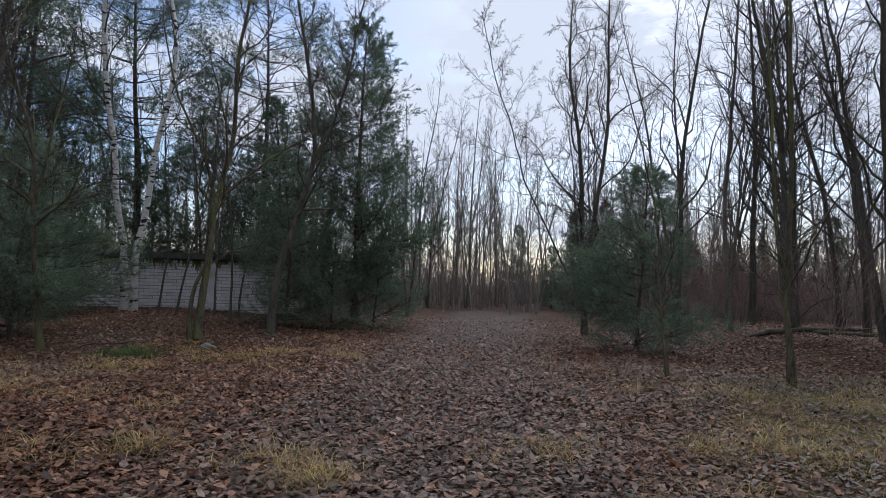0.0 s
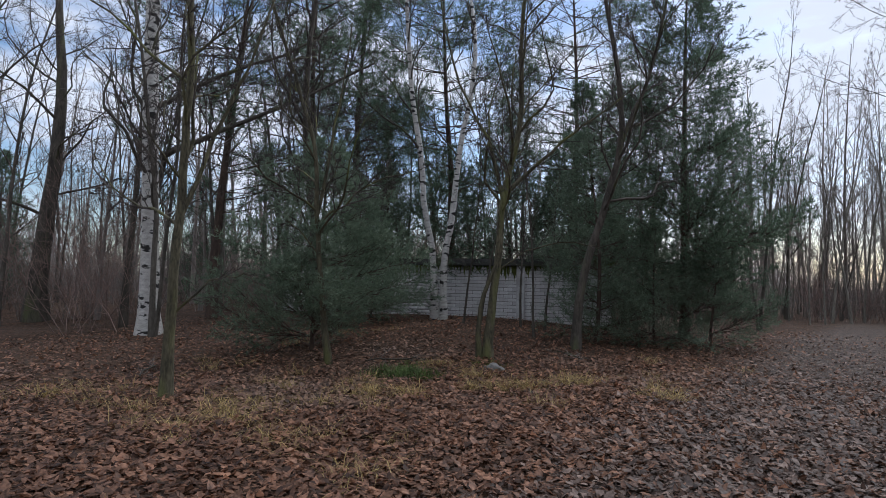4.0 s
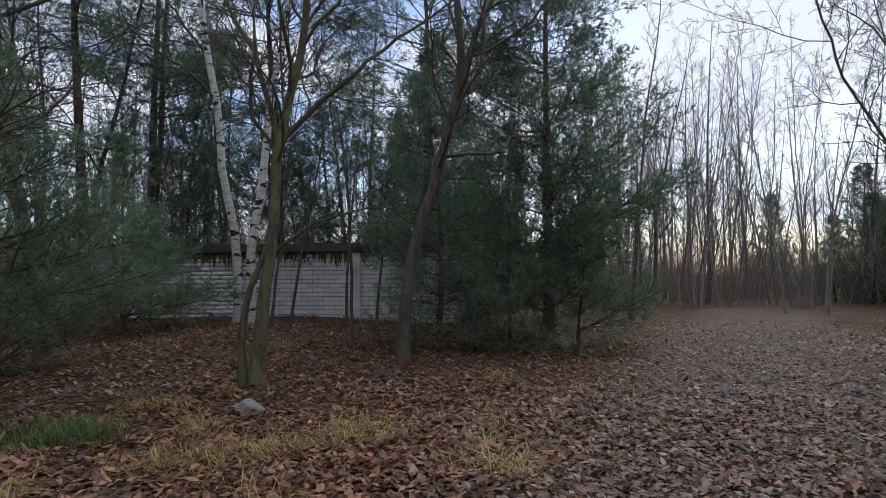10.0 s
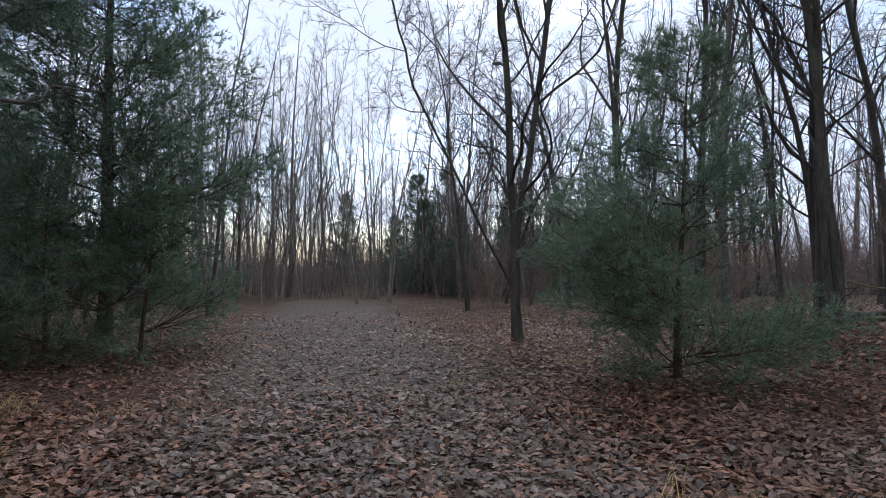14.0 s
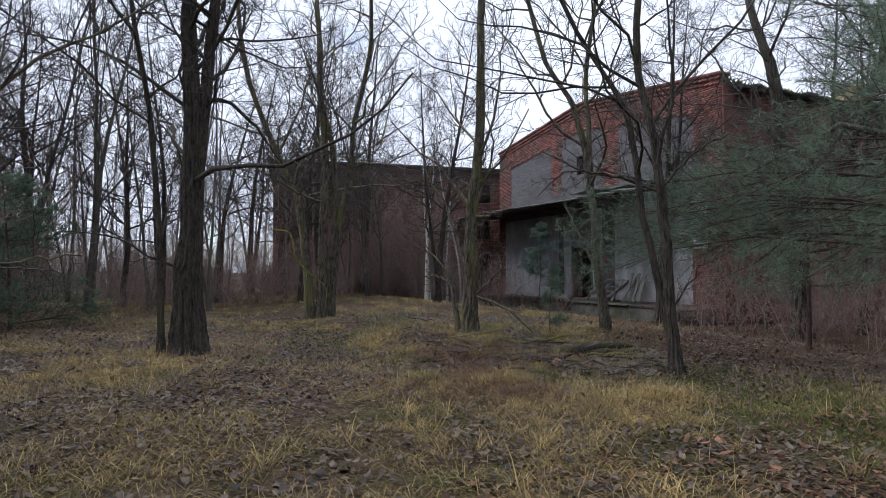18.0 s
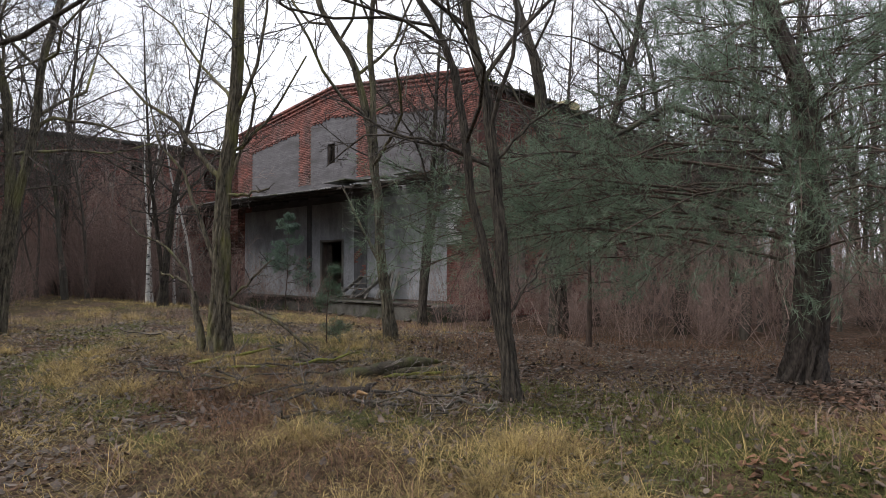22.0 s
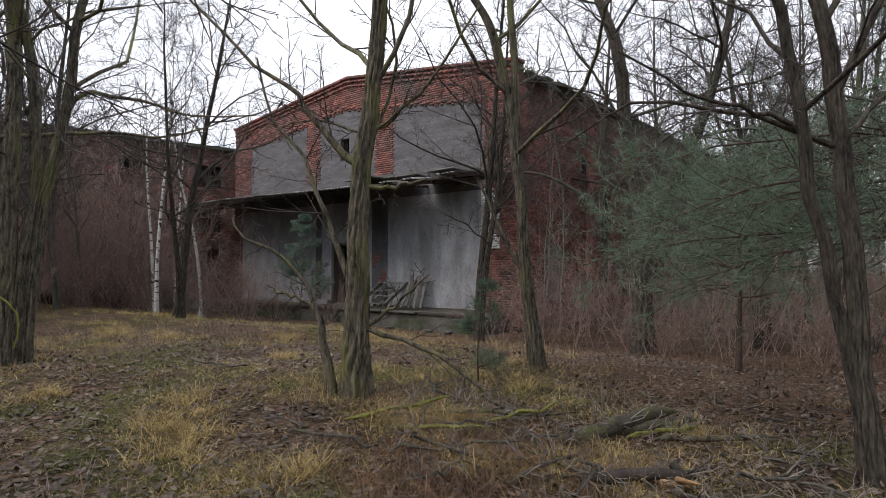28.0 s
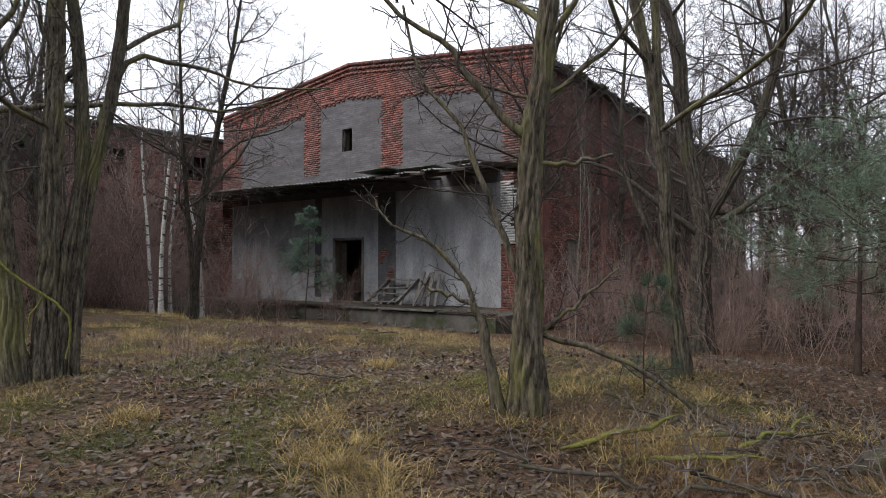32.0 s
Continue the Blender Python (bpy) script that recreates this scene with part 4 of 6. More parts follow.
        part("ramp_plank", bevelled_box("ramp_plank", (u, 1.85 + rnd.uniform(-0.05, 0.05), DECK - 0.075), (min(u + w, 10.5), 2.25 + rnd.uniform(-0.05, 0.05), DECK + rnd.uniform(-0.03, 0.01)), 0.01), M_DARKWOOD if rnd.random() < 0.5 else M_CONCRETE, b, m=pose(0, 0, 0, 0, rnd.uniform(-0.25, 0.25), rnd.uniform(-0.3, 0.3)))
        u += w + rnd.choice((0.04, 0.1, 0.5))
    part("sill_board", bevelled_box("sill_board", (1.5, 0.03, DECK - 0.07), (8.2, 0.28, DECK + 0.12), 0.012), M_RENDER, b, "pale sill board along the wall foot")
    # canopy: corrugated sheets on beams, broken at one end
    bm = bmesh.new()
    cols = 340
    ua, ub, pitch = -7.5, 11.4, 0.177
    grid = []
    for j, (v, z) in enumerate(((0.02, 4.6), (1.5, 4.44), (3.0, 4.27))):
        grid.append([bm.verts.new((ua + (ub - ua) * i / cols, v + (0.02 if i % 9 else -0.03) * (j == 2), z + 0.03 * math.cos((ub - ua) * i / cols / pitch * 6.283) - 0.03 * math.sin(i * 0.02) * j)) for i in range(cols + 1)])
    gone = ((14, 22, 0), (14, 30, 1), (40, 50, 1), (58, 76, 1), (62, 70, 0))
    for j in range(2):
        for i in range(cols):
            if any(a <= i < c and j == r for a, c, r in gone):
                continue
            bm.faces.new((grid[j][i], grid[j][i + 1], grid[j + 1][i + 1], grid[j + 1][i]))
    ext = bmesh.ops.extrude_face_region(bm, geom=list(bm.faces))
    for g in ext["geom"]:
        if isinstance(g, bmesh.types.BMVert):
            g.co.z += 0.012
    bmesh.ops.recalc_face_normals(bm, faces=bm.faces)
    me = bpy.data.meshes.new("canopy_sheet")
    bm.to_mesh(me)
    bm.free()
    part("canopy_sheet", me, M_CEMENT, b, "grey corrugated canopy sheets")
    for i in range(14):
        u = -7.0 + i * 1.6
        tb = Tubes()
        tb.add([(u, 0.0, 4.48), (u + rnd.uniform(-0.08, 0.08), 1.5, 4.32), (u, 2.95, 4.14 - (0.12 if u < -2 else 0) * rnd.random())], (0.06, 0.055, 0.05), 4)
        part("canopy_rafter", tb.mesh("canopy_rafter", False), M_DARKWOOD, b)
    for v, z in ((1.4, 4.36), (2.75, 4.2)):
        part("canopy_purlin", bevelled_box("canopy_purlin", (-7.3, v - 0.04, z - 0.05), (14.2, v + 0.04, z + 0.03), 0.008), M_DARKWOOD, b)
    for u, w in ((-6.6, 1.2), (-5.0, 1.5), (-3.6, 1.4)):
        part("broken_sheet", bevelled_box("broken_sheet", (u, 0.3 + rnd.random(), 4.5), (u + w, 1.9 + rnd.random(), 4.54), 0.0), M_CEMENT, b, m=pose(0, 0, 0.02, rnd.uniform(-2, 2), rnd.uniform(-1.5, 1.5), 0))
    for u in (9.9, 13.9):
        part("canopy_post", bevelled_box("canopy_post", (u - 0.07, 2.4, -0.6), (u + 0.07, 2.55, 4.2), 0.01), M_DARKWOOD, b)
    # white brick at the front corner, where the red has fallen
    wb = brick_boxes(-7.05, -6.3, 2.1, 4.2, lambda u, z: u > -6.95 + 0.25 * math.sin(z * 5), seed=5, depth=0.01, proud=0.025)
    part("pale_bricks", boxes_mesh("pale_bricks", [((a, 0.012, z0), (c, 0.03 + p, z1)) for (a, _, z0), (c, p, z1) in wb]), M_WHITEBRICK, b)
    return b


def build_left_building():
    """The long two-storey brick ruin beyond the birches."""
    A, B = Vector((38.6, -0.6, 0)), Vector((34.9, -14.5, 0))
    d = (B - A)
    ang = math.atan2(d.y, d.x)
    L, H = d.length, 7.6
    b = thing("brick_ruin_building", "long derelict red brick building with empty window holes, behind shrubs", "building", Matrix.Translation(A) @ Matrix.Rotation(ang, 4, "Z"))
    # in its own axes: x along the front, the camera's side is at negative y
    wins = [(x, x + 1.3, z, z + h) for x in (0.95, 4.7, 8.4, 12.1) for z, h in ((0.7, 1.7), (3.3, 1.6), (5.6, 1.2))]
    cuts = sorted({0.0, L} | {w[i] for w in wins for i in (0, 1)})
    bx = []
    for a, c in zip(cuts, cuts[1:]):
        z = -0.8
        for w in sorted([w for w in wins if w[0] <= a and c <= w[1]], key=lambda w: w[2]):
            bx.append(((a, 0, z), (c, 0.4, w[2])))
            z = w[3]
        bx.append(((a, 0, z), (c, 0.4, H)))
    part("front_wall", welded(boxes_mesh("front_wall", bx)), M_MORTAR, b)
    inside = lambda u, z: not any(w[0] - 0.1 < u < w[1] + 0.1 and w[2] < z < w[3] for w in wins)
    bb = [((a, -0.006 - p, z0), (c, 0.03, z1)) for (a, _, z0), (c, p, z1) in brick_boxes(0, L, -0.7, H, inside, seed=21, length=0.26)]
    part("bricks", boxes_mesh("bricks", bb), M_BRICK, b)["kind"] = "stuff"
    for w in wins:
        win = part("window", boxes_mesh("window", [((w[0], 0.12, w[2]), (w[0] + 0.06, 0.2, w[3])), ((w[1] - 0.06, 0.12, w[2]), (w[1], 0.2, w[3])), (((w[0] + w[1]) / 2 - 0.03, 0.12, w[2]), ((w[0] + w[1]) / 2 + 0.03, 0.2, w[3])), ((w[0], 0.12, (w[2] + w[3]) / 2), (w[1], 0.19, (w[2] + w[3]) / 2 + 0.05))]), M_DARKWOOD, b)
        part("sill", bevelled_box("sill", (w[0] - 0.08, -0.06, w[2] - 0.08), (w[1] + 0.08, 0.1, w[2]), 0.008), M_BRICK, win)
    part("side_wall", bevelled_box("side_wall", (0, 0.4, -0.8), (0.4, 9, H), 0.01), M_BRICK, b)
    part("side_wall", bevelled_box("side_wall", (L - 0.4, 0.4, -0.8), (L, 9, H), 0.01), M_BRICK, b)
    part("back_wall", bevelled_box("back_wall", (0, 9, -0.8), (L, 9.4, H), 0.01), M_BRICK, b)
    part("roof", bevelled_box("roof", (-0.35, -0.4, H), (L + 0.3, 9.8, H + 0.18), 0.03), M_FELT, b, "flat roof of dark roofing felt")
    part("cornice", bevelled_box("cornice", (-0.05, -0.12, H - 0.3), (L, -0.008, H - 0.02), 0.02), M_BRICK, b)


build_gable_building()
build_left_building()


# ---- white brick wall by the path ----
WALL_A, WALL_B = Vector((-13.6, 17.45, 0)), Vector((-3.5, 19.95, 0))


def build_white_wall():
    d = WALL_B - WALL_A
    L, H, z0 = d.length, 1.75, 0.18
    w = thing("brick_wall", "low weathered white silicate brick wall with mossy coping", "wall", Matrix.Translation(WALL_A) @ Matrix.Rotation(math.atan2(d.y, d.x), 4, "Z"))
    part("core", bevelled_box("core", (0, 0.012, -0.2), (L, 0.26, z0 + H), 0.0), M_GREYMORTAR, w)
    part("footing", bevelled_box("footing", (-0.1, -0.1, -0.3), (L + 0.1, 0.32, z0 - 0.02), 0.03, 0.015, 2), M_CONCRETE, w, "mossy concrete footing")
    rnd = random.Random(11)
    full = bevelled_box("brick", (0, -0.006, 0), (0.25, 0.1, 0.088), 0.006)
    half = bevelled_box("brick", (0, -0.006, 0), (0.12, 0.1, 0.088), 0.006)
    rest = []
    for r in range(16):
        x = -0.13 if r % 2 else 0.0
        while x < L - 0.1:
            ln = 0.25
            a = x
            if a < 0:
                a, ln = 0.0, 0.12
            elif a + 0.25 > L:
                ln = 0.12
            z = z0 + r * 0.1
            if 5.6 < a < 10.2 and r < 16 and len(w.children) < 310:
                part("brick", full if ln > 0.2 else half, M_WHITEBRICK, w, m=pose(a + rnd.uniform(-0.003, 0.003), rnd.uniform(-0.005, 0.004), z, rnd.uniform(-0.6, 0.6), 0, rnd.uniform(-0.5, 0.5)))
            else:
                rest.append(((a, rnd.uniform(-0.01, 0.0), z), (a + ln, 0.1, z + 0.088)))
            x = a + ln + 0.01
    part("bricks", boxes_mesh("bricks", rest), M_WHITEBRICK, w)["kind"] = "stuff"
    for x in (3.6, 7.9):
        part("pillar", bevelled_box("pillar", (x - 0.12, -0.06, z0 - 0.1), (x + 0.12, -0.015, z0 + H + 0.02), 0.012), M_WHITEBRICK, w)
    drip, n = Tubes(), 420
    g = np.random.default_rng(12)
    u = g.uniform(0.1, L - 0.1, n)
    ln = np.clip(0.16 + 0.2 * np.sin(u * 3.1) * np.sin(u * 1.3 + 1) + g.normal(0, 0.07, n), 0.03, 0.45)
    top = np.stack([u, np.full(n, -0.03), np.full(n, z0 + 1.61)], 1)
    P = np.stack([top, top + np.stack([g.normal(0, 0.02, n), np.full(n, 0.012), -0.5 * ln], 1), top + np.stack([g.normal(0, 0.03, n), np.full(n, 0.016), -ln], 1)], 1)
    drip.add_many(P, np.stack([np.full(n, 0.026), np.full(n, 0.018), np.full(n, 0.005)], 1), 4)
    part("moss", drip.mesh("moss"), M_MOSS, w, "dark moss hanging under the coping")["kind"] = "stuff"
    part("coping", bevelled_box("coping", (-0.1, -0.14, z0 + 1.6), (L + 0.1, 0.36, z0 + H + 0.06), 0.03, 0.02, 5), M_FELT, w, "dark mossy coping")


build_white_wall()


# ---- trees by the path ----
pine("pine_tree", "tall dark green pine beside the path", 1, 9.4, 3.3, 0.13, 0.05, per=14, at=(-1.5, 19.0), turn=20, shape=0.7, shoots_per_metre=9, width=0.014, sparse=0.95)
pine("pine_tree", "young bushy pine in front of the white wall", 2, 4.8, 1.75, 0.06, 0.04, at=(-2.9, 16.5), per=14, shape=0.7, leaves=M_SOFTNEEDLE)
pine("pine_tree", "young pine standing alone on brown litter", 3, 3.9, 2.0, 0.055, 0.03, per=16, tiers=18, shoots_per_metre=11, at=(5.35, 13.6), shape=0.75, leaves=M_SOFTNEEDLE)
pine("pine_tree", "low spreading young pine", 4, 3.7, 2.3, 0.05, 0.03, at=(-6.4, 11.3), per=15, width=0.011, shoots_per_metre=12, leaves=M_SOFTNEEDLE)
pine("pine_tree", "young pine close to the white wall", 14, 3.6, 1.9, 0.06, 0.03, at=(-8.6, 15.4), per=14, width=0.011, shoots_per_metre=12, leaves=M_SOFTNEEDLE)
pine("pine_tree", "tall pine behind the young pines", 15, 7.5, 2.4, 0.11, 0.15, per=12, at=(-4.6, 22.2), sparse=0.9, width=0.014)
for i, (x, y, h, r) in enumerate(((-0.7, 17.3, 2.5, 1.5), (-1.75, 16.9, 2.7, 1.4))):
    pine("pine_tree", "low bushy young pine at the foot of the tall pine", 150 + i, h, r, 0.04, 0.03, at=(x, y), per=13, width=0.01, leaves=M_SOFTNEEDLE, sparse=0.7)
for i, (x, y, h, r) in enumerate(((-8.7, 19.8, 5.2, 1.9), (-6.5, 20.2, 5.8, 2.0), (-4.9, 20.6, 5.5, 1.9), (-10.6, 19.2, 5.0, 1.8))):
    pine("pine_tree", "dark pine standing behind the white wall", 154 + i, h, r, 0.07, 0.2, at=(x, y), per=10, width=0.014, sparse=0.75, shape=0.6)
M_LICHEN = material("lichen_bark", (0.035, 0.032, 0.022), (0.15, 0.135, 0.085), 14, 0.95, 0.9, 50, 0.1, (1, 1, 0.3), (0.15, 0.16, 0.05), 3.0, (0.5, 0.72))
shaped_tree("oak_tree", "slender bare oak with lichen on its bark", 5, 9.0, (-3.55, 12.5), (
    ([(0.0, 0.0, 0.0), (0.03, 0.02, 0.64), (0.09, 0.07, 1.38), (0.14, 0.1, 2.01), (0.17, 0.12, 2.65), (0.26, 0.18, 3.16), (0.38, 0.27, 3.82), (0.43, 0.3, 4.48)], 0.075, 0.015, True),
    ([(-0.12, -0.08, -0.1), (-0.13, -0.1, 0.5), (-0.08, -0.05, 1.0), (0.1, 0.07, 1.6)], 0.045, 0.03, False)), (
    ([(0.2, 0.15, 2.75), (0.67, 0.45, 3.31), (1.13, 0.7, 3.77), (1.55, 0.89, 4.15), (2.2, 1.2, 4.7)], 0.036, 0.01), ([(0.18, 0.13, 2.7), (-0.01, -0.01, 3.67), (-0.25, -0.2, 4.16), (-0.6, -0.4, 5.2), (-0.8, -0.5, 6.6)], 0.036, 0.01),
    ([(0.1, 0.08, 1.45), (0.5, 0.3, 1.8), (1.0, 0.5, 1.95), (1.7, 0.6, 1.9)], 0.016, 0.006)), bark=M_LICHEN, first=0.3)
shaped_tree("birch_tree", "birch with two leaning white stems", 6, 12.5, (-7.6, 17.3), (
    ([(0.05, 0.04, 0.0), (0.02, 0.01, 1.05), (-0.03, -0.02, 1.87), (-0.21, -0.17, 3.05), (-0.3, -0.25, 4.36), (-0.48, -0.4, 5.79), (-0.57, -0.48, 6.99)], 0.1, 0.02, True),
    ([(0.22, 0.17, -0.1), (0.24, 0.19, 1.63), (0.39, 0.3, 2.83), (0.53, 0.4, 4.65), (0.73, 0.54, 5.89), (0.83, 0.61, 7.14)], 0.1, 0.02, True)), spec=SPEC_TALL, bark=M_BIRCH, first=0.3)
shaped_tree("young_tree", "thin bare young tree with forked stems", 7, 7.5, (-4.95, 7.4), (
    ([(0.0, 0.0, 0.0), (0.02, 0.02, 1.2), (0.06, 0.06, 2.5), (0.1, 0.08, 3.6), (0.08, 0.06, 5.0)], 0.06, 0.012, True),), (
    ([(0.04, 0.04, 1.9), (0.25, 0.3, 2.9), (0.5, 0.6, 3.9), (0.8, 0.9, 5.2)], 0.03, 0.008), ([(0.03, 0.03, 0.9), (0.35, 0.3, 1.3), (0.7, 0.5, 1.35)], 0.014, 0.005)), bark=M_LICHEN, first=0.25)
shaped_tree("young_tree", "thin leaning bare tree with a pale stem", 107, 7.0, (-5.3, 10.5), (
    ([(0.0, 0.0, 0.0), (-0.06, -0.11, 0.79), (-0.1, -0.18, 1.57), (-0.14, -0.24, 2.46), (-0.17, -0.29, 3.41)], 0.05, 0.012, True),), (
    ([(-0.13, -0.22, 2.3), (-0.05, -0.08, 3.18), (0.05, 0.02, 4.1), (0.2, 0.1, 5.4)], 0.03, 0.008),), bark=M_LICHEN, first=0.3)
shaped_tree("birch_tree", "birch with black furrowed foot and long dark limbs", 8, 13, (-11.0, 11.3), (
    ([(0.0, 0.0, -0.1), (-0.02, -0.03, 1.06), (-0.04, -0.05, 2.29), (-0.08, -0.12, 4.76), (-0.12, -0.17, 7.28)], 0.21, 0.03, True),), (
    ([(0.03, 0.05, 3.79), (0.95, 1.19, 4.65), (1.99, 2.26, 5.41), (3.3, 3.34, 6.38)], 0.07, 0.02), ([(-0.01, -0.01, 4.91), (0.92, 1.15, 5.9), (1.77, 2.05, 6.46), (2.74, 2.9, 7.43)], 0.06, 0.015)), bark=M_BIRCH, first=0.25)
bare_tree("oak_tree", "dark bare oak with a thick trunk", 9, 13, 0.27, ((0.0, 0.0),), SPEC_WIDE, at=(-16.4, 11.7), first=0.2)
shaped_tree("alder_tree", "bare tree of several thin stems", 10, 9.5, (5.0, 17.3), (
    ([(0.05, -0.02, 0.0), (0.0, 0.0, 1.05), (-0.02, 0.01, 2.21), (-0.1, 0.04, 3.99), (-0.17, 0.07, 5.34)], 0.08, 0.012, True),
    ([(0.1, 0.08, -0.1), (0.05, 0.04, 1.58), (0.23, -0.1, 3.12), (0.51, -0.24, 5.42)], 0.065, 0.012, True),
    ([(-0.04, 0.01, 0.9), (-0.46, 0.18, 1.75), (-1.03, 0.37, 3.02), (-1.59, 0.53, 4.25), (-1.8, 0.56, 5.07)], 0.026, 0.008, True)), (
    ([(0.02, 0.0, 1.3), (0.5, -0.3, 2.0), (0.9, -0.6, 3.0), (1.2, -0.8, 4.4)], 0.03, 0.008),), first=0.16)
shaped_tree("robinia_tree", "bare young robinia with lichen on its stem", 11, 4.8, (4.5, 9.4), (
    ([(0.02, -0.05, 0.0), (-0.01, 0.02, 0.43), (-0.04, 0.09, 0.8), (-0.05, 0.11, 1.08), (-0.05, 0.13, 1.46), (-0.07, 0.18, 1.95), (-0.1, 0.23, 2.53)], 0.026, 0.007, True),), (
    ([(-0.04, 0.1, 0.9), (-0.12, 0.27, 1.25), (-0.2, 0.43, 1.42)], 0.012, 0.005), ([(-0.05, 0.13, 1.44), (-0.13, 0.29, 1.77), (-0.25, 0.5, 2.22), (-0.35, 0.65, 2.49), (-0.5, 0.9, 3.1)], 0.011, 0.004),
    ([(-0.05, 0.11, 1.38), (0.02, -0.06, 1.75), (0.05, -0.13, 2.1), (0.08, -0.25, 2.53), (0.12, -0.35, 3.2)], 0.011, 0.004), ([(-0.04, 0.09, 0.84), (-0.24, 0.49, 1.01), (-0.57, 0.94, 1.17)], 0.008, 0.004)), spec=SPEC_SAP, bark=M_LICHEN, first=0.25)
shaped_tree("robinia_tree", "bare robinia with two greenish stems", 12, 7.0, (6.25, 9.28), (
    ([(0.0, 0.0, 0.0), (-0.01, 0.05, 0.47), (-0.02, 0.09, 0.9), (-0.02, 0.08, 1.58), (-0.01, 0.06, 2.36), (-0.01, 0.03, 3.23)], 0.052, 0.01, True),
    ([(-0.02, 0.08, 0.75), (-0.05, 0.2, 1.49), (-0.07, 0.29, 2.36), (-0.09, 0.34, 3.24)], 0.03, 0.008, True)), (
    ([(-0.02, 0.08, 1.35), (0.06, -0.31, 1.93), (0.1, -0.7, 2.42), (0.11, -1.06, 2.71), (0.1, -1.5, 3.05)], 0.017, 0.005), ([(-0.02, 0.08, 0.78), (0.06, -0.34, 1.13), (0.1, -0.72, 1.27), (0.12, -1.0, 1.3)], 0.01, 0.004),
    ([(-0.02, 0.1, 1.1), (-0.15, 0.5, 1.5), (-0.3, 0.9, 1.7)], 0.01, 0.004)), spec=SPEC_SAP, bark=M_LICHEN, first=0.2)
shaped_tree("robinia_tree", "bare robinia with two thick dark stems", 13, 9.5, (11.7, 7.06), (
    ([(0.0, 0.04, 0.0), (0.01, 0.06, 1.05), (0.0, 0.0, 1.87), (0.0, -0.01, 3.54), (0.01, 0.06, 5.22)], 0.14, 0.03, True),
    ([(-0.05, -0.16, -0.1), (-0.01, -0.1, 1.05), (-0.01, -0.1, 2.71), (-0.02, -0.2, 3.98), (-0.03, -0.3, 5.27)], 0.1, 0.025, True),
    ([(0.03, 0.34, -0.1), (0.03, 0.38, 1.21), (0.04, 0.42, 2.27), (0.05, 0.55, 3.48)], 0.04, 0.012, True)), (
    ([(0.0, 0.03, 1.21), (0.04, 0.47, 1.41), (0.06, 0.98, 1.68), (0.1, 1.6, 1.75)], 0.022, 0.007), ([(-0.02, -0.16, 3.81), (-0.09, -0.63, 3.68), (-0.18, -1.04, 3.2), (-0.23, -1.3, 2.8)], 0.035, 0.012)), spec=SPEC_ROB, bark=M_DARKROB, first=0.3)
shaped_tree("oak_tree", "bare oak with a dark forked trunk", 16, 9.5, (-2.55, 14.75), (
    ([(-0.2, -0.08, 0.0), (-0.15, -0.06, 0.94), (0.02, 0.01, 1.78), (0.24, 0.1, 2.55), (0.44, 0.17, 3.4), (0.59, 0.22, 4.1), (0.54, 0.2, 5.13)], 0.085, 0.015, True),
    ([(0.57, 0.22, 3.9), (0.78, 0.28, 4.56), (1.01, 0.34, 5.09)], 0.04, 0.01, True)), first=0.3)
bare_tree("oak_tree", "bare spreading oak at the wood's edge", 17, 11, 0.12, ((0.05, -0.03), (-0.12, 0.05)), SPEC_WIDE, at=(10.3, 13.0), first=0.16)
bare_tree("oak_tree", "bare dark oak by the fallen logs", 18, 11, 0.11, ((-0.04, 0.0), (0.1, 0.1)), SPEC_WIDE, at=(9.8, 15.6), first=0.2)
bare_tree("oak_tree", "bare oak with wide dark limbs", 19, 10, 0.13, ((-0.05, 0.0),), SPEC_WIDE, at=(-7.6, 13.2), first=0.2)
for i, (x, y, h, full) in enumerate(((-11.9, 17.4, 12, 0.66), (-12.3, 19.6, 13, 0.66), (-9.5, 21.5, 13, 0.95), (-6.0, 23.8, 12, 0.95), (-14.5, 22, 14, 0.8), (-12.6, 14.2, 11, 0.66))):
    pine("pine_tree", "tall pine with a bare reddish trunk and high crown", 20 + i, h, 3.6, 0.16, 0.22, per=10, at=(x, y), sparse=full, umbrella=True, needle=0.12, width=0.014, shoots_per_metre=5, inner=0.4, tiers=int(h * 2.2), droop=0.08)

for i, (x, y, l) in enumerate(((-6.3, 16.6, 0.12), (-5.7, 16.3, 0.2), (-5.0, 17.2, 0.05), (-4.3, 17.0, -0.05), (-9.0, 16.4, 0.02), (-3.9, 15.4, -0.1))):
    bare_tree("young_tree", "thin bare sapling before the white wall", 110 + i, 4.2 + 0.4 * (i % 3), 0.035, ((l, 0.05),), SPEC_SAP, at=(x, y), group="saplings by the wall", first=0.3)

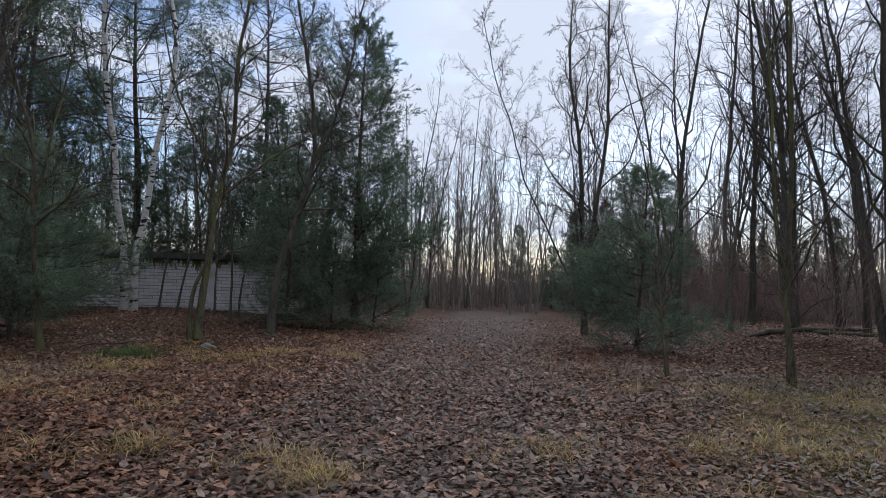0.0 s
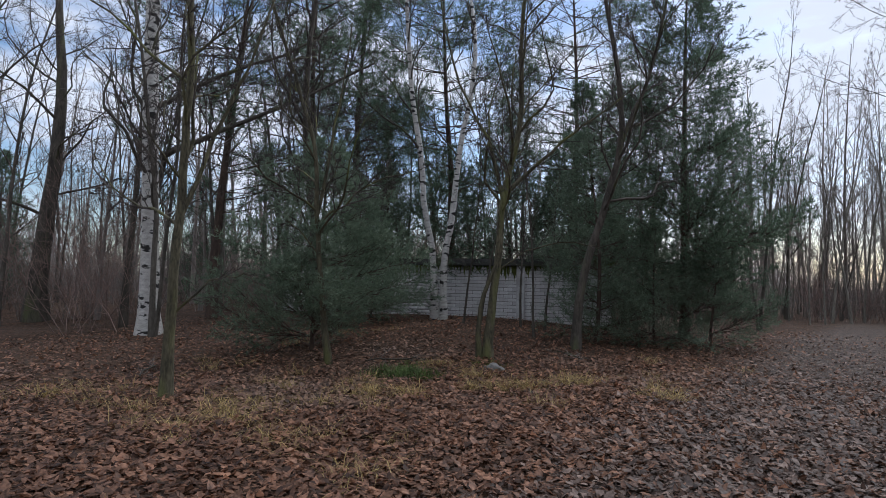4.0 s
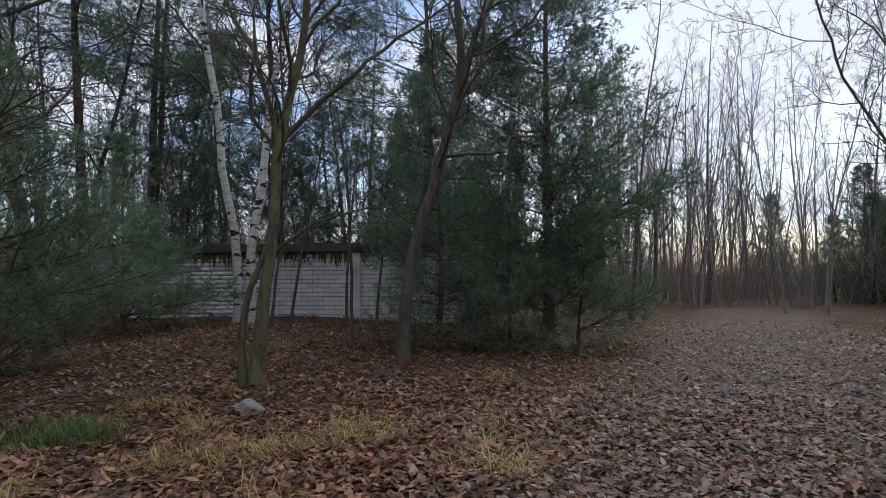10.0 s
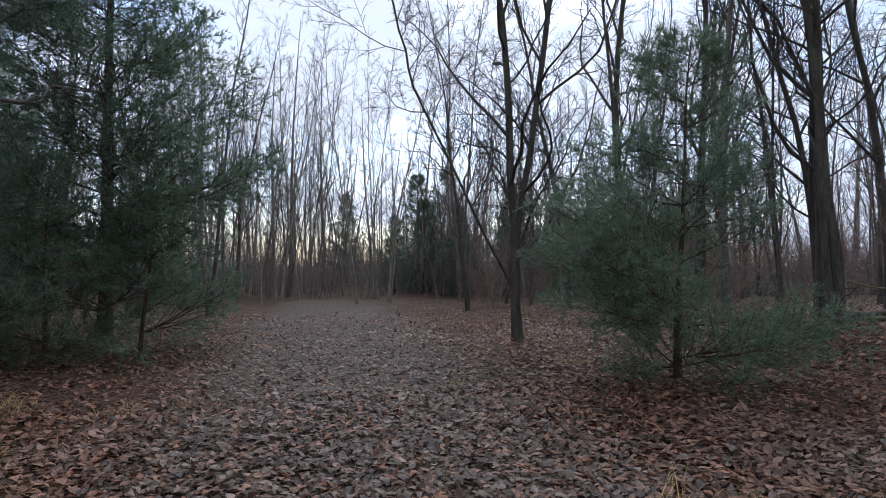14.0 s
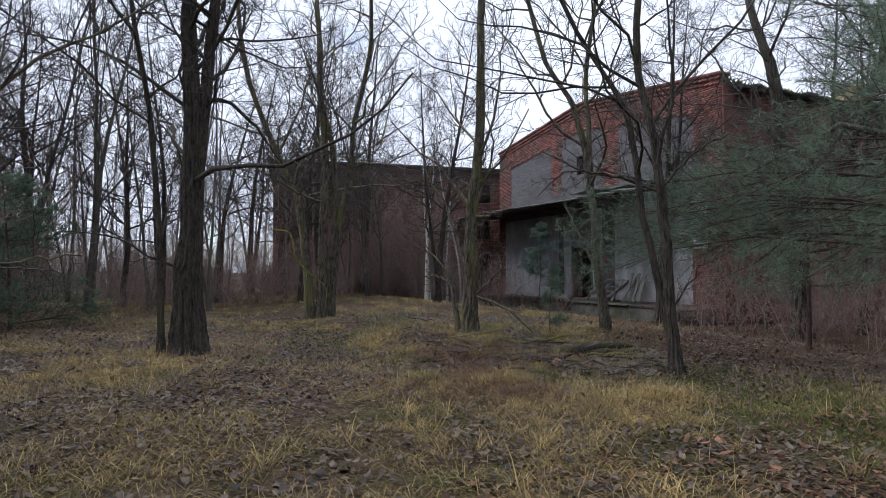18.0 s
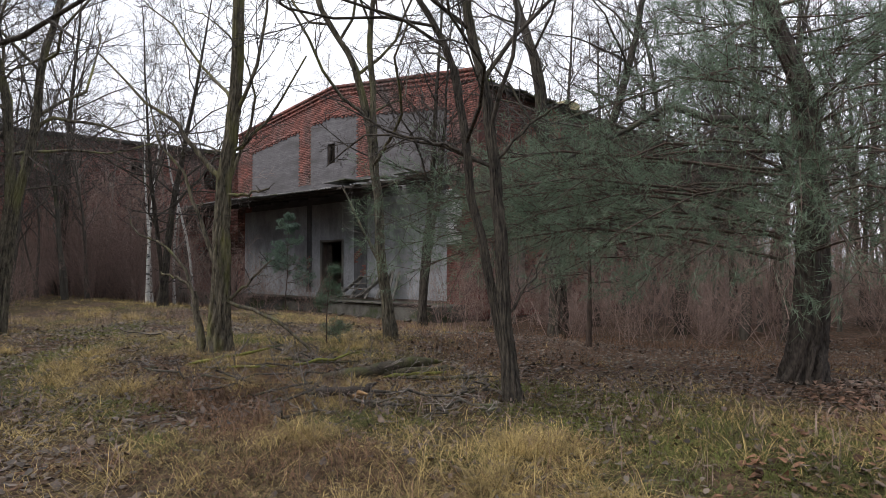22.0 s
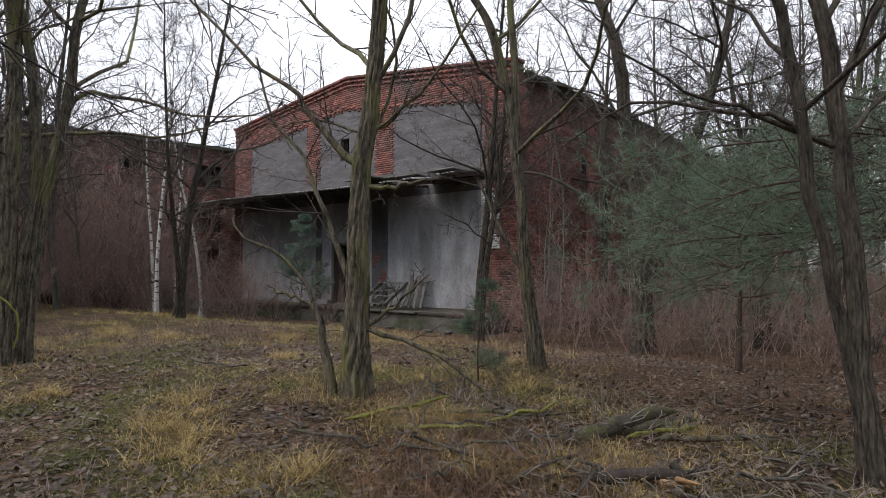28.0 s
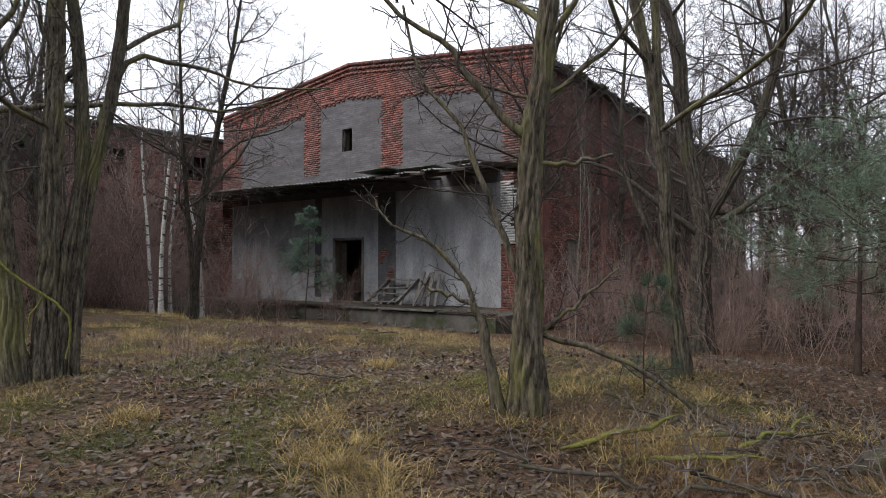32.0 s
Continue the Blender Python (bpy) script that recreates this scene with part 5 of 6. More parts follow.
# ---- trees of the clearing ----
four = shaped_tree("robinia_tree", "bare robinia with four thick furrowed trunks", 31, 10, (16.6, 3.54), (
    ([(-0.03, -0.06, 0.0), (-0.03, -0.06, 0.76), (-0.03, -0.07, 1.6), (-0.04, -0.08, 2.73), (-0.04, -0.09, 3.53), (-0.03, -0.07, 4.51)], 0.115, 0.03, True),
    ([(0.07, 0.15, -0.1), (0.11, 0.24, 0.77), (0.14, 0.3, 1.49), (0.18, 0.4, 2.31), (0.23, 0.53, 3.01), (0.31, 0.74, 3.43), (0.36, 0.9, 3.8)], 0.1, 0.028, True),
    ([(-0.08, -0.16, -0.1), (-0.1, -0.2, 1.08), (-0.16, -0.31, 1.94), (-0.17, -0.34, 2.76), (-0.15, -0.3, 3.57), (-0.11, -0.22, 4.33)], 0.082, 0.022, True),
    ([(-0.12, -0.24, -0.1), (-0.2, -0.38, 1.94), (-0.27, -0.51, 2.72), (-0.33, -0.63, 3.51), (-0.38, -0.71, 4.66)], 0.075, 0.022, True)), (
    ([(-0.25, -0.48, 2.9), (-0.4, -0.74, 3.7), (-0.67, -1.15, 3.72), (-0.92, -1.5, 3.7), (-1.21, -1.86, 3.55), (-1.9, -2.6, 3.6)], 0.04, 0.01),
    ([(0.2, 0.45, 2.9), (-0.08, -0.16, 3.04), (-0.36, -0.68, 3.16), (-0.7, -1.2, 3.22), (-1.14, -1.78, 3.22), (-1.7, -2.4, 3.6)], 0.04, 0.01)), spec=SPEC_OPEN, bark=M_ROBINIA, first=0.32)
M_LIME = material("yellow_lichen", (0.085, 0.085, 0.02), (0.25, 0.25, 0.06), 20, 0.95, 0.6, 60)
hang = Tubes()
hang.add(bent([(0.4, 0.95, 2.07), (0.27, 0.61, 1.99), (0.22, 0.48, 1.43), (0.09, 0.19, 1.08), (-0.14, -0.13, 0.71), (-0.15, -0.11, 0.28)], 16, random.Random(4), 0.008), np.linspace(0.024, 0.01, 16), 6)
hang.add(bent([(0.2, 0.44, 1.4), (0.3, 0.5, 1.2), (0.33, 0.55, 1.0)], 6, random.Random(5), 0.008), np.linspace(0.013, 0.006, 6), 5)
hang.add(bent([(-0.02, 0.05, 0.95), (0.1, 0.12, 0.7), (0.12, 0.14, 0.45)], 6, random.Random(6), 0.008), np.linspace(0.012, 0.006, 6), 5)
part("hanging_limb", hang.mesh("hanging_limb"), M_LIME, four, "yellow-green lichened hanging limb", pose(-0.5, 0.25, 0))
shaped_tree("robinia_tree", "bare robinia with a mossy furrowed trunk and drooping limb", 32, 8.5, (11.4, 2.62), (
    ([(-0.14, -0.07, 0.0), (-0.16, -0.08, 0.5), (-0.17, -0.09, 1.16), (-0.18, -0.09, 1.63), (-0.2, -0.1, 2.2), (-0.27, -0.13, 2.82), (-0.35, -0.17, 3.54)], 0.112, 0.03, True),
    ([(0.02, 0.01, -0.1), (0.1, 0.06, 0.34), (0.16, 0.09, 0.76)], 0.045, 0.034, False)), (
    ([(0.15, 0.08, 0.72), (0.3, 0.17, 0.89), (0.54, 0.33, 1.01)], 0.024, 0.014),
    ([(0.16, 0.09, 0.7), (0.32, 0.19, 1.13), (0.52, 0.32, 1.36), (0.77, 0.5, 1.51), (0.87, 0.58, 1.71)], 0.024, 0.009),
    ([(-0.16, -0.08, 0.95), (-0.01, -0.01, 1.36), (0.09, 0.05, 1.68), (0.22, 0.13, 2.03), (0.33, 0.19, 2.35), (0.6, 0.36, 2.7), (0.7, 0.45, 3.3)], 0.033, 0.01),
    ([(-0.18, -0.09, 2.22), (-0.01, -0.01, 2.4), (0.23, 0.13, 2.67), (0.33, 0.19, 2.87), (0.5, 0.3, 3.07), (0.75, 0.49, 3.26), (1.3, 0.8, 3.9)], 0.042, 0.013),
    ([(-0.22, -0.11, 2.4), (-0.4, -0.2, 2.62), (-0.6, -0.27, 2.8), (-0.85, -0.37, 3.0), (-1.3, -0.5, 3.7)], 0.034, 0.01),
    ([(-0.2, -0.1, 2.0), (-0.53, -0.25, 2.02), (-0.79, -0.35, 2.07)], 0.026, 0.012),
    ([(-0.2, -0.1, 0.66), (-0.71, -0.32, 0.47), (-1.12, -0.45, 0.27), (-1.4, -0.52, 0.02), (-1.65, -0.57, -0.12)], 0.026, 0.012),
    ([(-0.2, -0.1, 0.6), (-0.54, -0.25, 0.88), (-0.83, -0.36, 1.16)], 0.022, 0.008)), spec=SPEC_OPEN, bark=M_MOSSROB, first=0.36)
shaped_tree("robinia_tree", "slim bare robinia with pale bark", 33, 9.0, (10.35, 0.1), (
    ([(0.07, 0.05, 0.0), (0.14, 0.1, 0.47), (0.2, 0.15, 1.15), (0.23, 0.18, 1.84), (0.29, 0.22, 2.54), (0.35, 0.27, 3.23), (0.49, 0.4, 4.0), (0.61, 0.5, 4.39), (0.9, 0.76, 5.0)], 0.075, 0.018, True),
    ([(0.28, 0.21, 2.4), (0.31, 0.24, 3.62), (0.33, 0.26, 4.79)], 0.045, 0.015, True)), (
    ([(0.2, 0.15, 1.05), (0.35, 0.27, 1.46), (0.49, 0.39, 1.84), (0.65, 0.54, 2.31)], 0.026, 0.014),), spec=SPEC_OPEN, bark=M_ROBINIA, first=0.3)
shaped_tree("robinia_tree", "slim dark bare robinia with forked stem", 34, 9.0, (7.05, 2.15), (
    ([(0.03, 0.02, 0.0), (0.1, 0.06, 0.37), (0.13, 0.08, 0.89), (0.17, 0.1, 1.64), (0.21, 0.12, 2.17), (0.26, 0.16, 2.71), (0.34, 0.21, 3.25), (0.43, 0.27, 3.8)], 0.062, 0.016, True),
    ([(0.1, 0.06, 0.35), (0.18, 0.12, 0.8), (0.29, 0.18, 1.37), (0.4, 0.25, 1.96), (0.46, 0.29, 2.6), (0.51, 0.33, 3.04), (0.67, 0.44, 3.53), (0.85, 0.58, 3.9)], 0.042, 0.014, True)), (
    ([(0.12, 0.07, 0.75), (-0.06, -0.04, 1.1), (-0.22, -0.12, 1.34)], 0.014, 0.006), ([(0.46, 0.29, 2.33), (0.73, 0.49, 2.44), (0.98, 0.7, 2.52), (1.4, 1.0, 2.8)], 0.02, 0.007),
    ([(0.22, 0.13, 2.2), (-0.1, -0.06, 2.6), (-0.45, -0.25, 2.8)], 0.02, 0.007)), spec=SPEC_OPEN, bark=M_DARKROB, first=0.3)
shaped_tree("robinia_tree", "large bare robinia with low spreading limbs", 36, 11, (11.2, -7.0), (
    ([(0.0, 0.0, 0.0), (0.05, 0.0, 1.5), (0.0, 0.05, 3.0), (0.3, 0.2, 4.6), (0.4, 0.25, 6.5)], 0.2, 0.03, True),
    ([(0.0, 0.05, 2.7), (-0.5, -0.2, 3.6), (-1.1, -0.5, 5.0), (-1.5, -0.7, 6.5)], 0.12, 0.025, True)), (
    ([(0.0, 0.0, 2.5), (0.7, 0.4, 3.1), (1.6, 0.9, 3.9), (2.6, 1.4, 4.2)], 0.09, 0.02), ([(0.0, 0.0, 2.6), (-0.9, -0.4, 3.2), (-1.9, -0.8, 4.0), (-3.2, -1.3, 5.2)], 0.09, 0.02)), spec=SPEC_ROB, bark=M_DARKROB, first=0.25)
bare_tree("robinia_tree", "bare robinia beside the brick wall", 37, 11, 0.11, ((0.02, 0.0), (-0.1, 0.0)), SPEC_ROB, M_DARKROB, at=(15.2, -6.5), first=0.25)
bare_tree("robinia_tree", "bare tree with hanging twigs near the ruin", 38, 10, 0.12, ((0.02, 0.0), (-0.2, 0.1)), SPEC_ROB, M_DARKROB, at=(22.0, -2.6), first=0.25)
BOUGHS = [(0.62, 3.9, 1.9), (0.5, 3.4, 2.3), (0.75, 3.6, 1.7), (0.9, 3.0, 2.2), (1.1, 2.8, 1.8), (0.3, 3.2, 2.0), (0.1, 2.8, 2.4), (1.4, 2.6, 2.4), (1.7, 2.4, 1.9), (0.55, 2.8, 2.7), (0.85, 2.6, 2.9), (1.25, 2.2, 3.1), (2.1, 2.4, 2.2), (0.45, 3.6, 1.7), (0.68, 3.0, 1.6), (0.35, 3.7, 2.4), (1.35, 2.2, 1.5), (1.6, 2.0, 1.35), (1.9, 2.2, 1.5), (2.3, 2.0, 1.4), (2.0, 1.8, 2.8), (1.0, 2.2, 1.45), (1.5, 2.5, 3.2), (2.5, 2.6, 3.0), (2.6, 2.2, 2.3), (2.9, 2.0, 1.8), (3.3, 2.0, 2.6), (1.5, 1.4, 2.1), (1.8, 1.4, 2.5), (1.3, 1.5, 1.7), (1.6, 1.3, 2.9), (2.2, 1.5, 2.0), (0.6, 4.6, 2.3), (0.7, 4.5, 1.9), (0.5, 4.7, 1.6), (0.66, 4.2, 1.4), (0.4, 4.2, 2.0), (2.4, 1.8, 1.6), (2.7, 1.7, 2.6), (3.0, 2.2, 2.9), (3.4, 2.3, 2.1), (3.6, 2.4, 2.7), (3.8, 2.2, 1.7), (4.1, 2.0, 2.4), (1.7, 1.0, 2.4), (1.9, 1.1, 2.0), (1.4, 1.1, 2.9), (1.2, 1.3, 2.3)]
old_pine = pine("pine_tree", "large pine with a leaning reddish trunk and low boughs", 35, 9, 2.6, 0.19, 0.38, per=15, tiers=24, shoots_per_metre=6, at=(5.1, -0.45), bends=[(0.03, 0.0, -0.15), (-0.05, -0.01, 0.47), (-0.11, -0.01, 1.08), (-0.13, -0.02, 1.81), (-0.11, -0.01, 2.6), (-0.07, 0.0, 3.03), (0.08, 0.01, 3.62), (0.35, 0.03, 4.3)], sparse=0.9, umbrella=True, droop=0.05, needle=0.11, width=0.005, inner=0.3, bark=M_OLDPINE, leaves=M_SOFTNEEDLE,
     limbs=[[(math.cos(a) * l * t, math.sin(a) * l * t, h + 0.3 * math.sin(3 * t) - 0.35 * t * t + 0.12 * math.sin(a * 7 + 4 * t)) for t in (0.05, 0.3, 0.55, 0.8, 1.0)] for a, l, h in BOUGHS])
dead = Tubes()
for line, r1, r2 in (([(0.3, 2.85), (0.9, 2.85), (1.36, 3.02), (1.8, 2.76), (2.2, 2.6), (2.5, 2.42)], 0.055, 0.014), ([(1.8, 2.76), (2.0, 2.85), (2.3, 2.8), (2.6, 2.86)], 0.022, 0.008), ([(2.2, 2.6), (2.35, 2.7), (2.62, 2.66), (2.8, 2.74)], 0.015, 0.006), ([(1.3, 3.0), (1.45, 2.75), (1.7, 2.45), (1.8, 2.3)], 0.016, 0.006)):
    dead.add([(math.cos(0.55) * q, math.sin(0.55) * q, z) for q, z in line], np.linspace(r1, r2, len(line)), 7)
part("dead_limb", dead.mesh("dead_limb"), M_BARK, old_pine, "bare crooked grey limb")
for i, (x, y, h) in enumerate(((2.6, -3.6, 10), (0.6, -6.0, 11))):
    pine("pine_tree", "tall pine at the edge of the clearing", 54 + i, h, 2.8, 0.16, 0.2, per=9, at=(x, y), sparse=0.7, umbrella=True, needle=0.12, width=0.012, shoots_per_metre=7, inner=0.3)
pine("pine_tree", "wide pine with low spreading boughs", 48, 2.8, 2.3, 0.06, 0.42, per=12, tiers=8, shoots_per_metre=7, at=(8.7, -3.1), umbrella=True, droop=0.2, needle=0.1, width=0.007, inner=0.25, leaves=M_SOFTNEEDLE)
for i, (x, y, l) in enumerate(((25.5, -5.7, 0.05), (24.0, -3.2, -0.02), (26.4, -4.6, 0.08), (28.0, -6.4, -0.06))):
    bare_tree("birch_tree", "thin white birch stem before the brick ruin", 40 + i, 9.5, 0.065, ((l, 0.02),), SPEC_SAP, M_BIRCH, at=(x, y), group="thin birches", first=0.4)
pine("pine_tree", "small young pine growing before the loading ramp", 46, 4.0, 1.25, 0.03, 0.3, per=20, tiers=8, at=(24.3, -9.0), needle=0.12, width=0.013, shoots_per_metre=7, leaves=M_YOUNGNEEDLE)
pine("pine_tree", "small thin young pine among dry grass", 47, 1.2, 0.42, 0.012, 0.2, per=8, tiers=4, at=(10.6, 1.3), needle=0.1, width=0.004)


pine("pine_tree", "young pine among brown brush", 58, 3.3, 1.9, 0.05, 0.05, at=(17.6, 9.8), per=12, width=0.012)
SPEC_WEEP = [(24, (0.4, 0.9), (0.14, 0.28), 0.35, 0.04), (10, (0.5, 1.0), (0.3, 0.5), 0.1, -0.2), (9, (0.3, 0.8), (0.5, 0.9), 0.1, -0.35)]
bare_tree("birch_tree", "tall birch with hanging twigs behind the warehouse", 57, 19, 0.2, ((0.0, 0.0),), SPEC_WEEP, M_BIRCH, at=(39.6, -26.2), first=0.4, twig=M_BRUSH)


# ---- more robinias round the clearing ----
rob = [bare_tree("robinia_tree", "bare dark robinia at the edge of the clearing", 140 + i, 9.5 + i, 0.11 + 0.012 * i, ((0.02, 0.0), (-0.15, 0.1))[: 1 + i % 2], SPEC_ROB, M_DARKROB, group="edge robinias", first=0.25) for i in range(3)]
EDGE = [(23.5, 2.0), (28.5, 1.5), (31.0, -3.5), (26.0, 7.5), (9.2, -10.5), (12.6, -12.5), (6.4, -8.6), (3.6, -5.5), (15.0, -15.5), (10.5, -15.0), (30.0, 6.0), (13.2, -17.0), (11.8, -19.5), (14.5, -20.0), (9.0, -18.0), (12.2, -23.0), (7.5, -14.0), (8.4, -13.0), (27.0, 4.2), (32.0, 2.0), (29.5, -0.6), (20.0, 13.0), (22.5, 11.8), (24.5, 11.0), (18.0, 13.6), (26.5, 10.2), (28.5, 12.5), (21.0, 15.5), (24.0, 14.5)]


# ---- woods ----
def clear(x, y):
    """Whether a place lies outside the walked ground and the buildings."""
    u, v = facade_xy(x, y)
    if -9.0 < u < 12.5 and -34 < v < 3:
        return False
    if abs(x - path_x(y)) < 2.4 + 0.05 * max(0, y - 15) and -8 < y < 32:
        return False
    if -1 < x < 22 and -3.5 < y < 11.5:
        return False
    if 6 < x < 27 and -10 < y < 0 and x + y > 8:
        return False
    if -9.5 < x < 8.5 and -6 < y < 16.5:
        return False
    if 33.5 < x < 52 and -16 < y < 3:
        return False
    return True


def copies(protos, places, seed, s0=0.8, s1=1.15):
    """Copies of some things spread over plan places; each original takes one of the places."""
    rnd = random.Random(seed)
    for i, (x, y) in enumerate(places):
        ob = protos[i % len(protos)]
        s = rnd.uniform(s0, s1)
        m = pose(x, y, float(gz(x, y)) - 0.02, rnd.gauss(0, 1.5), rnd.gauss(0, 1.5), rnd.uniform(0, 360)) @ Matrix.Diagonal((s, s, s * rnd.uniform(0.92, 1.1), 1))
        if not ob.get("placed"):
            ob["placed"] = 1
        else:
            ob = copy_thing(ob, Matrix())
        ob.matrix_basis = m


M_POLE = material("grey_young_bark", (0.06, 0.055, 0.045), (0.17, 0.15, 0.125), 6, 0.95, 0.5, 40, 0.2, (1, 1, 0.3))
wood = [bare_tree("slender_tree", "tall slender bare tree of the woods", 60 + i, 9.5 + 1.1 * i, 0.05 + 0.011 * i, ((0.03, 0.01),) if i % 2 else ((0.02, 0.0), (-0.1, 0.08)), SPEC_TALL, M_POLE if i < 3 else M_BARK, group="woods", first=0.2) for i in range(5)]
thicket = [shrub("shrub", "leafless brown thicket of thin stems", 80 + i, 1.9 + 0.7 * i, 1.2, 18, group="thickets") for i in range(4)]
copies(rob, EDGE, 3, 0.85, 1.15)
places = []
for seed, n, box, gap in ((71, 40, (8, 11.5, 34, 30), 1.5), (72, 45, (-32, 4, -9, 34), 1.4), (73, 45, (2, -32, 17, -8), 1.3), (74, 40, (22, -4, 36, 14), 1.3), (75, 25, (-22, -26, 6, -4), 2.0)):
    places += scatter(seed, n, clear, box, gap)
copies(wood, places, 5)
copies(wood, scatter(70, 60, clear, (-18, 22, 22, 42), 0.9), 15, 0.55, 0.82)
places = []
for seed, n, box, gap in ((90, 26, (-14, 20, 20, 34), 1.2), (91, 26, (7.5, 11, 30, 24), 1.2), (92, 16, (-24, 10, -10, 26), 1.5), (93, 16, (6, -22, 16.5, -6), 1.3), (94, 38, (23, -9.5, 35, 8), 1.0), (95, 10, (2, -14, 8, -5), 1.2)):
    places += scatter(seed, n, lambda x, y: (clear(x, y) or (x > 23 and -9.5 < y < -4)) and not (2 < facade_xy(x, y)[0] < 10.5 and 0 < facade_xy(x, y)[1] < 9), box, gap)
places += [(14.6, 12.6), (16.2, 12.0), (17.6, 12.2), (19.0, 11.2), (16.8, 13.6), (18.6, 10.6), (20.4, 10.8), (22.0, 9.6), (13.4, 13.2)]
shrub("shrub", "dark leafless shrub of several stems under the pines", 98, 1.9, 0.5, 9, at=(9.95, -10.4), mat=M_TWIG)
places += [(10.7, -6.8), (10.4, -8.0), (13.0, -7.5), (14.2, -8.6), (12.2, -9.0), (15.6, -8.0)]
copies(thicket, places, 6, 0.7, 1.2)
copies(thicket, scatter(96, 20, lambda x, y: facade_xy(x, y)[1] > 6.5 and x < 35.4 + 0.27 * y, (27.5, -7.0, 35.5, -3.0), 0.8), 16, 1.3, 2.0)


def far_woods():
    """The distant belt of woods all round, one mesh of small trees."""
    rnd = random.Random(77)
    protos = []
    for i in range(6):
        limb, twigs = Tubes(), Tubes()
        line = trunk_line(rnd, 9 + i * 0.7, (0.03, 0.02), 0.04, 6)
        rad = trunk_radii(0.075 + 0.01 * i, 6)
        limb.add(line, rad, 4)
        branch_out(rnd, limb, twigs, line, rad, 0, [(14, (0.3, 0.7), (0.16, 0.3), 0.12, 0.08), (7, (0.4, 0.8), (0.3, 0.5), 0.1, 0.03)])
        for s in range(3):
            a = rnd.uniform(0, 6.28)
            st = curve_points((math.cos(a) * 0.6, math.sin(a) * 0.6, -0.1), (0.2 * math.cos(a), 0.2 * math.sin(a), 1), rnd.uniform(1.5, 3.5), 4, rnd, 0.1)
            limb.add(st, np.linspace(0.02, 0.006, 4), 3)
            branch_out(rnd, limb, twigs, st, np.linspace(0.02, 0.006, 4), 1, [None, (8, (0.4, 0.9), (0.3, 0.5), 0.1, 0.05)])
        a, b = limb.arrays(), twigs.arrays()
        protos.append((np.concatenate([a[0], b[0]]), np.concatenate([a[1], b[1] + len(a[0])])))
    vs, qs, base = [], [], 0
    spots = []
    for _ in range(6000):
        ang, r = rnd.uniform(0, 6.28), 24 + 46 * rnd.random() ** 0.8
        x, y = 8 + r * math.cos(ang), 6 + r * math.sin(ang)
        if clear(x, y) and not (abs(x - path_x(min(y, 40))) < 2.5 and 0 < y < 34):
            spots.append((x, y))
    for x, y in spots[:620]:
        v, q = protos[rnd.randrange(6)]
        t, s = rnd.uniform(0, 6.28), rnd.uniform(0.75, 1.2)
        c, d = math.cos(t) * s, math.sin(t) * s
        vs.append(np.stack([v[:, 0] * c - v[:, 1] * d + x, v[:, 0] * d + v[:, 1] * c + y, v[:, 2] * s + float(gz(x, y))], 1))
        qs.append(q + base)
        base += len(v)
    me = mesh_from("far_woods", np.concatenate(vs), np.concatenate(qs))
    me.materials.append(M_BRUSH)
    tagged(new("far_woods", me), "distant belt of leafless grey-brown woods", "woods", kind="stuff")


def undergrowth():
    """The dense leafless brush that closes the view under the far trees."""
    rnd = random.Random(78)
    g = np.random.default_rng(78)
    protos = []
    for i in range(5):
        tb = Tubes()
        n = 17
        a, h = g.uniform(0, 6.28, n), g.uniform(1.2, 3.6, n)
        p0 = np.stack([g.normal(0, 0.9, n), g.normal(0, 0.9, n), np.zeros(n) - 0.1], 1)
        t = np.linspace(0, 1, 4)[None, :, None]
        tip = p0 + np.stack([np.cos(a) * 0.3 * h, np.sin(a) * 0.3 * h, h], 1)
        P = p0[:, None] * (1 - t) + tip[:, None] * t + g.normal(0, 0.05, (n, 4, 3)) * (t > 0)
        R = np.full((n, 1), 0.013) * np.linspace(1, 0.35, 4)[None]
        tb.add_many(P, R, 3)
        P2, R2 = grow(g, P, R, (9, (0.35, 0.9), (0.2, 0.42), 0.15, 0.05), 2)
        tb.add_many(P2, np.maximum(R2, 0.0055), 3)
        protos.append(tb.arrays())
    vs, qs, base = [], [], 0
    for _ in range(1050):
        ang, r = rnd.uniform(0, 6.28), 25 + 26 * rnd.random()
        x, y = 8 + r * math.cos(ang), 6 + r * math.sin(ang)
        if not clear(x, y) or (abs(x - path_x(min(y, 34))) < 3 and 0 < y < 31):
            continue
        v, q = protos[rnd.randrange(5)]
        t, s = rnd.uniform(0, 6.28), rnd.uniform(0.7, 1.25)
        c, d = math.cos(t) * s, math.sin(t) * s
        vs.append(np.stack([v[:, 0] * c - v[:, 1] * d + x, v[:, 0] * d + v[:, 1] * c + y, v[:, 2] * s + float(gz(x, y))], 1))
        qs.append(q + base)
        base += len(v)
    me = mesh_from("undergrowth", np.concatenate(vs), np.concatenate(qs))
    me.materials.append(M_BRUSH)
    tagged(new("undergrowth", me), "dense leafless brown brush under the distant trees", "brush", kind="stuff")


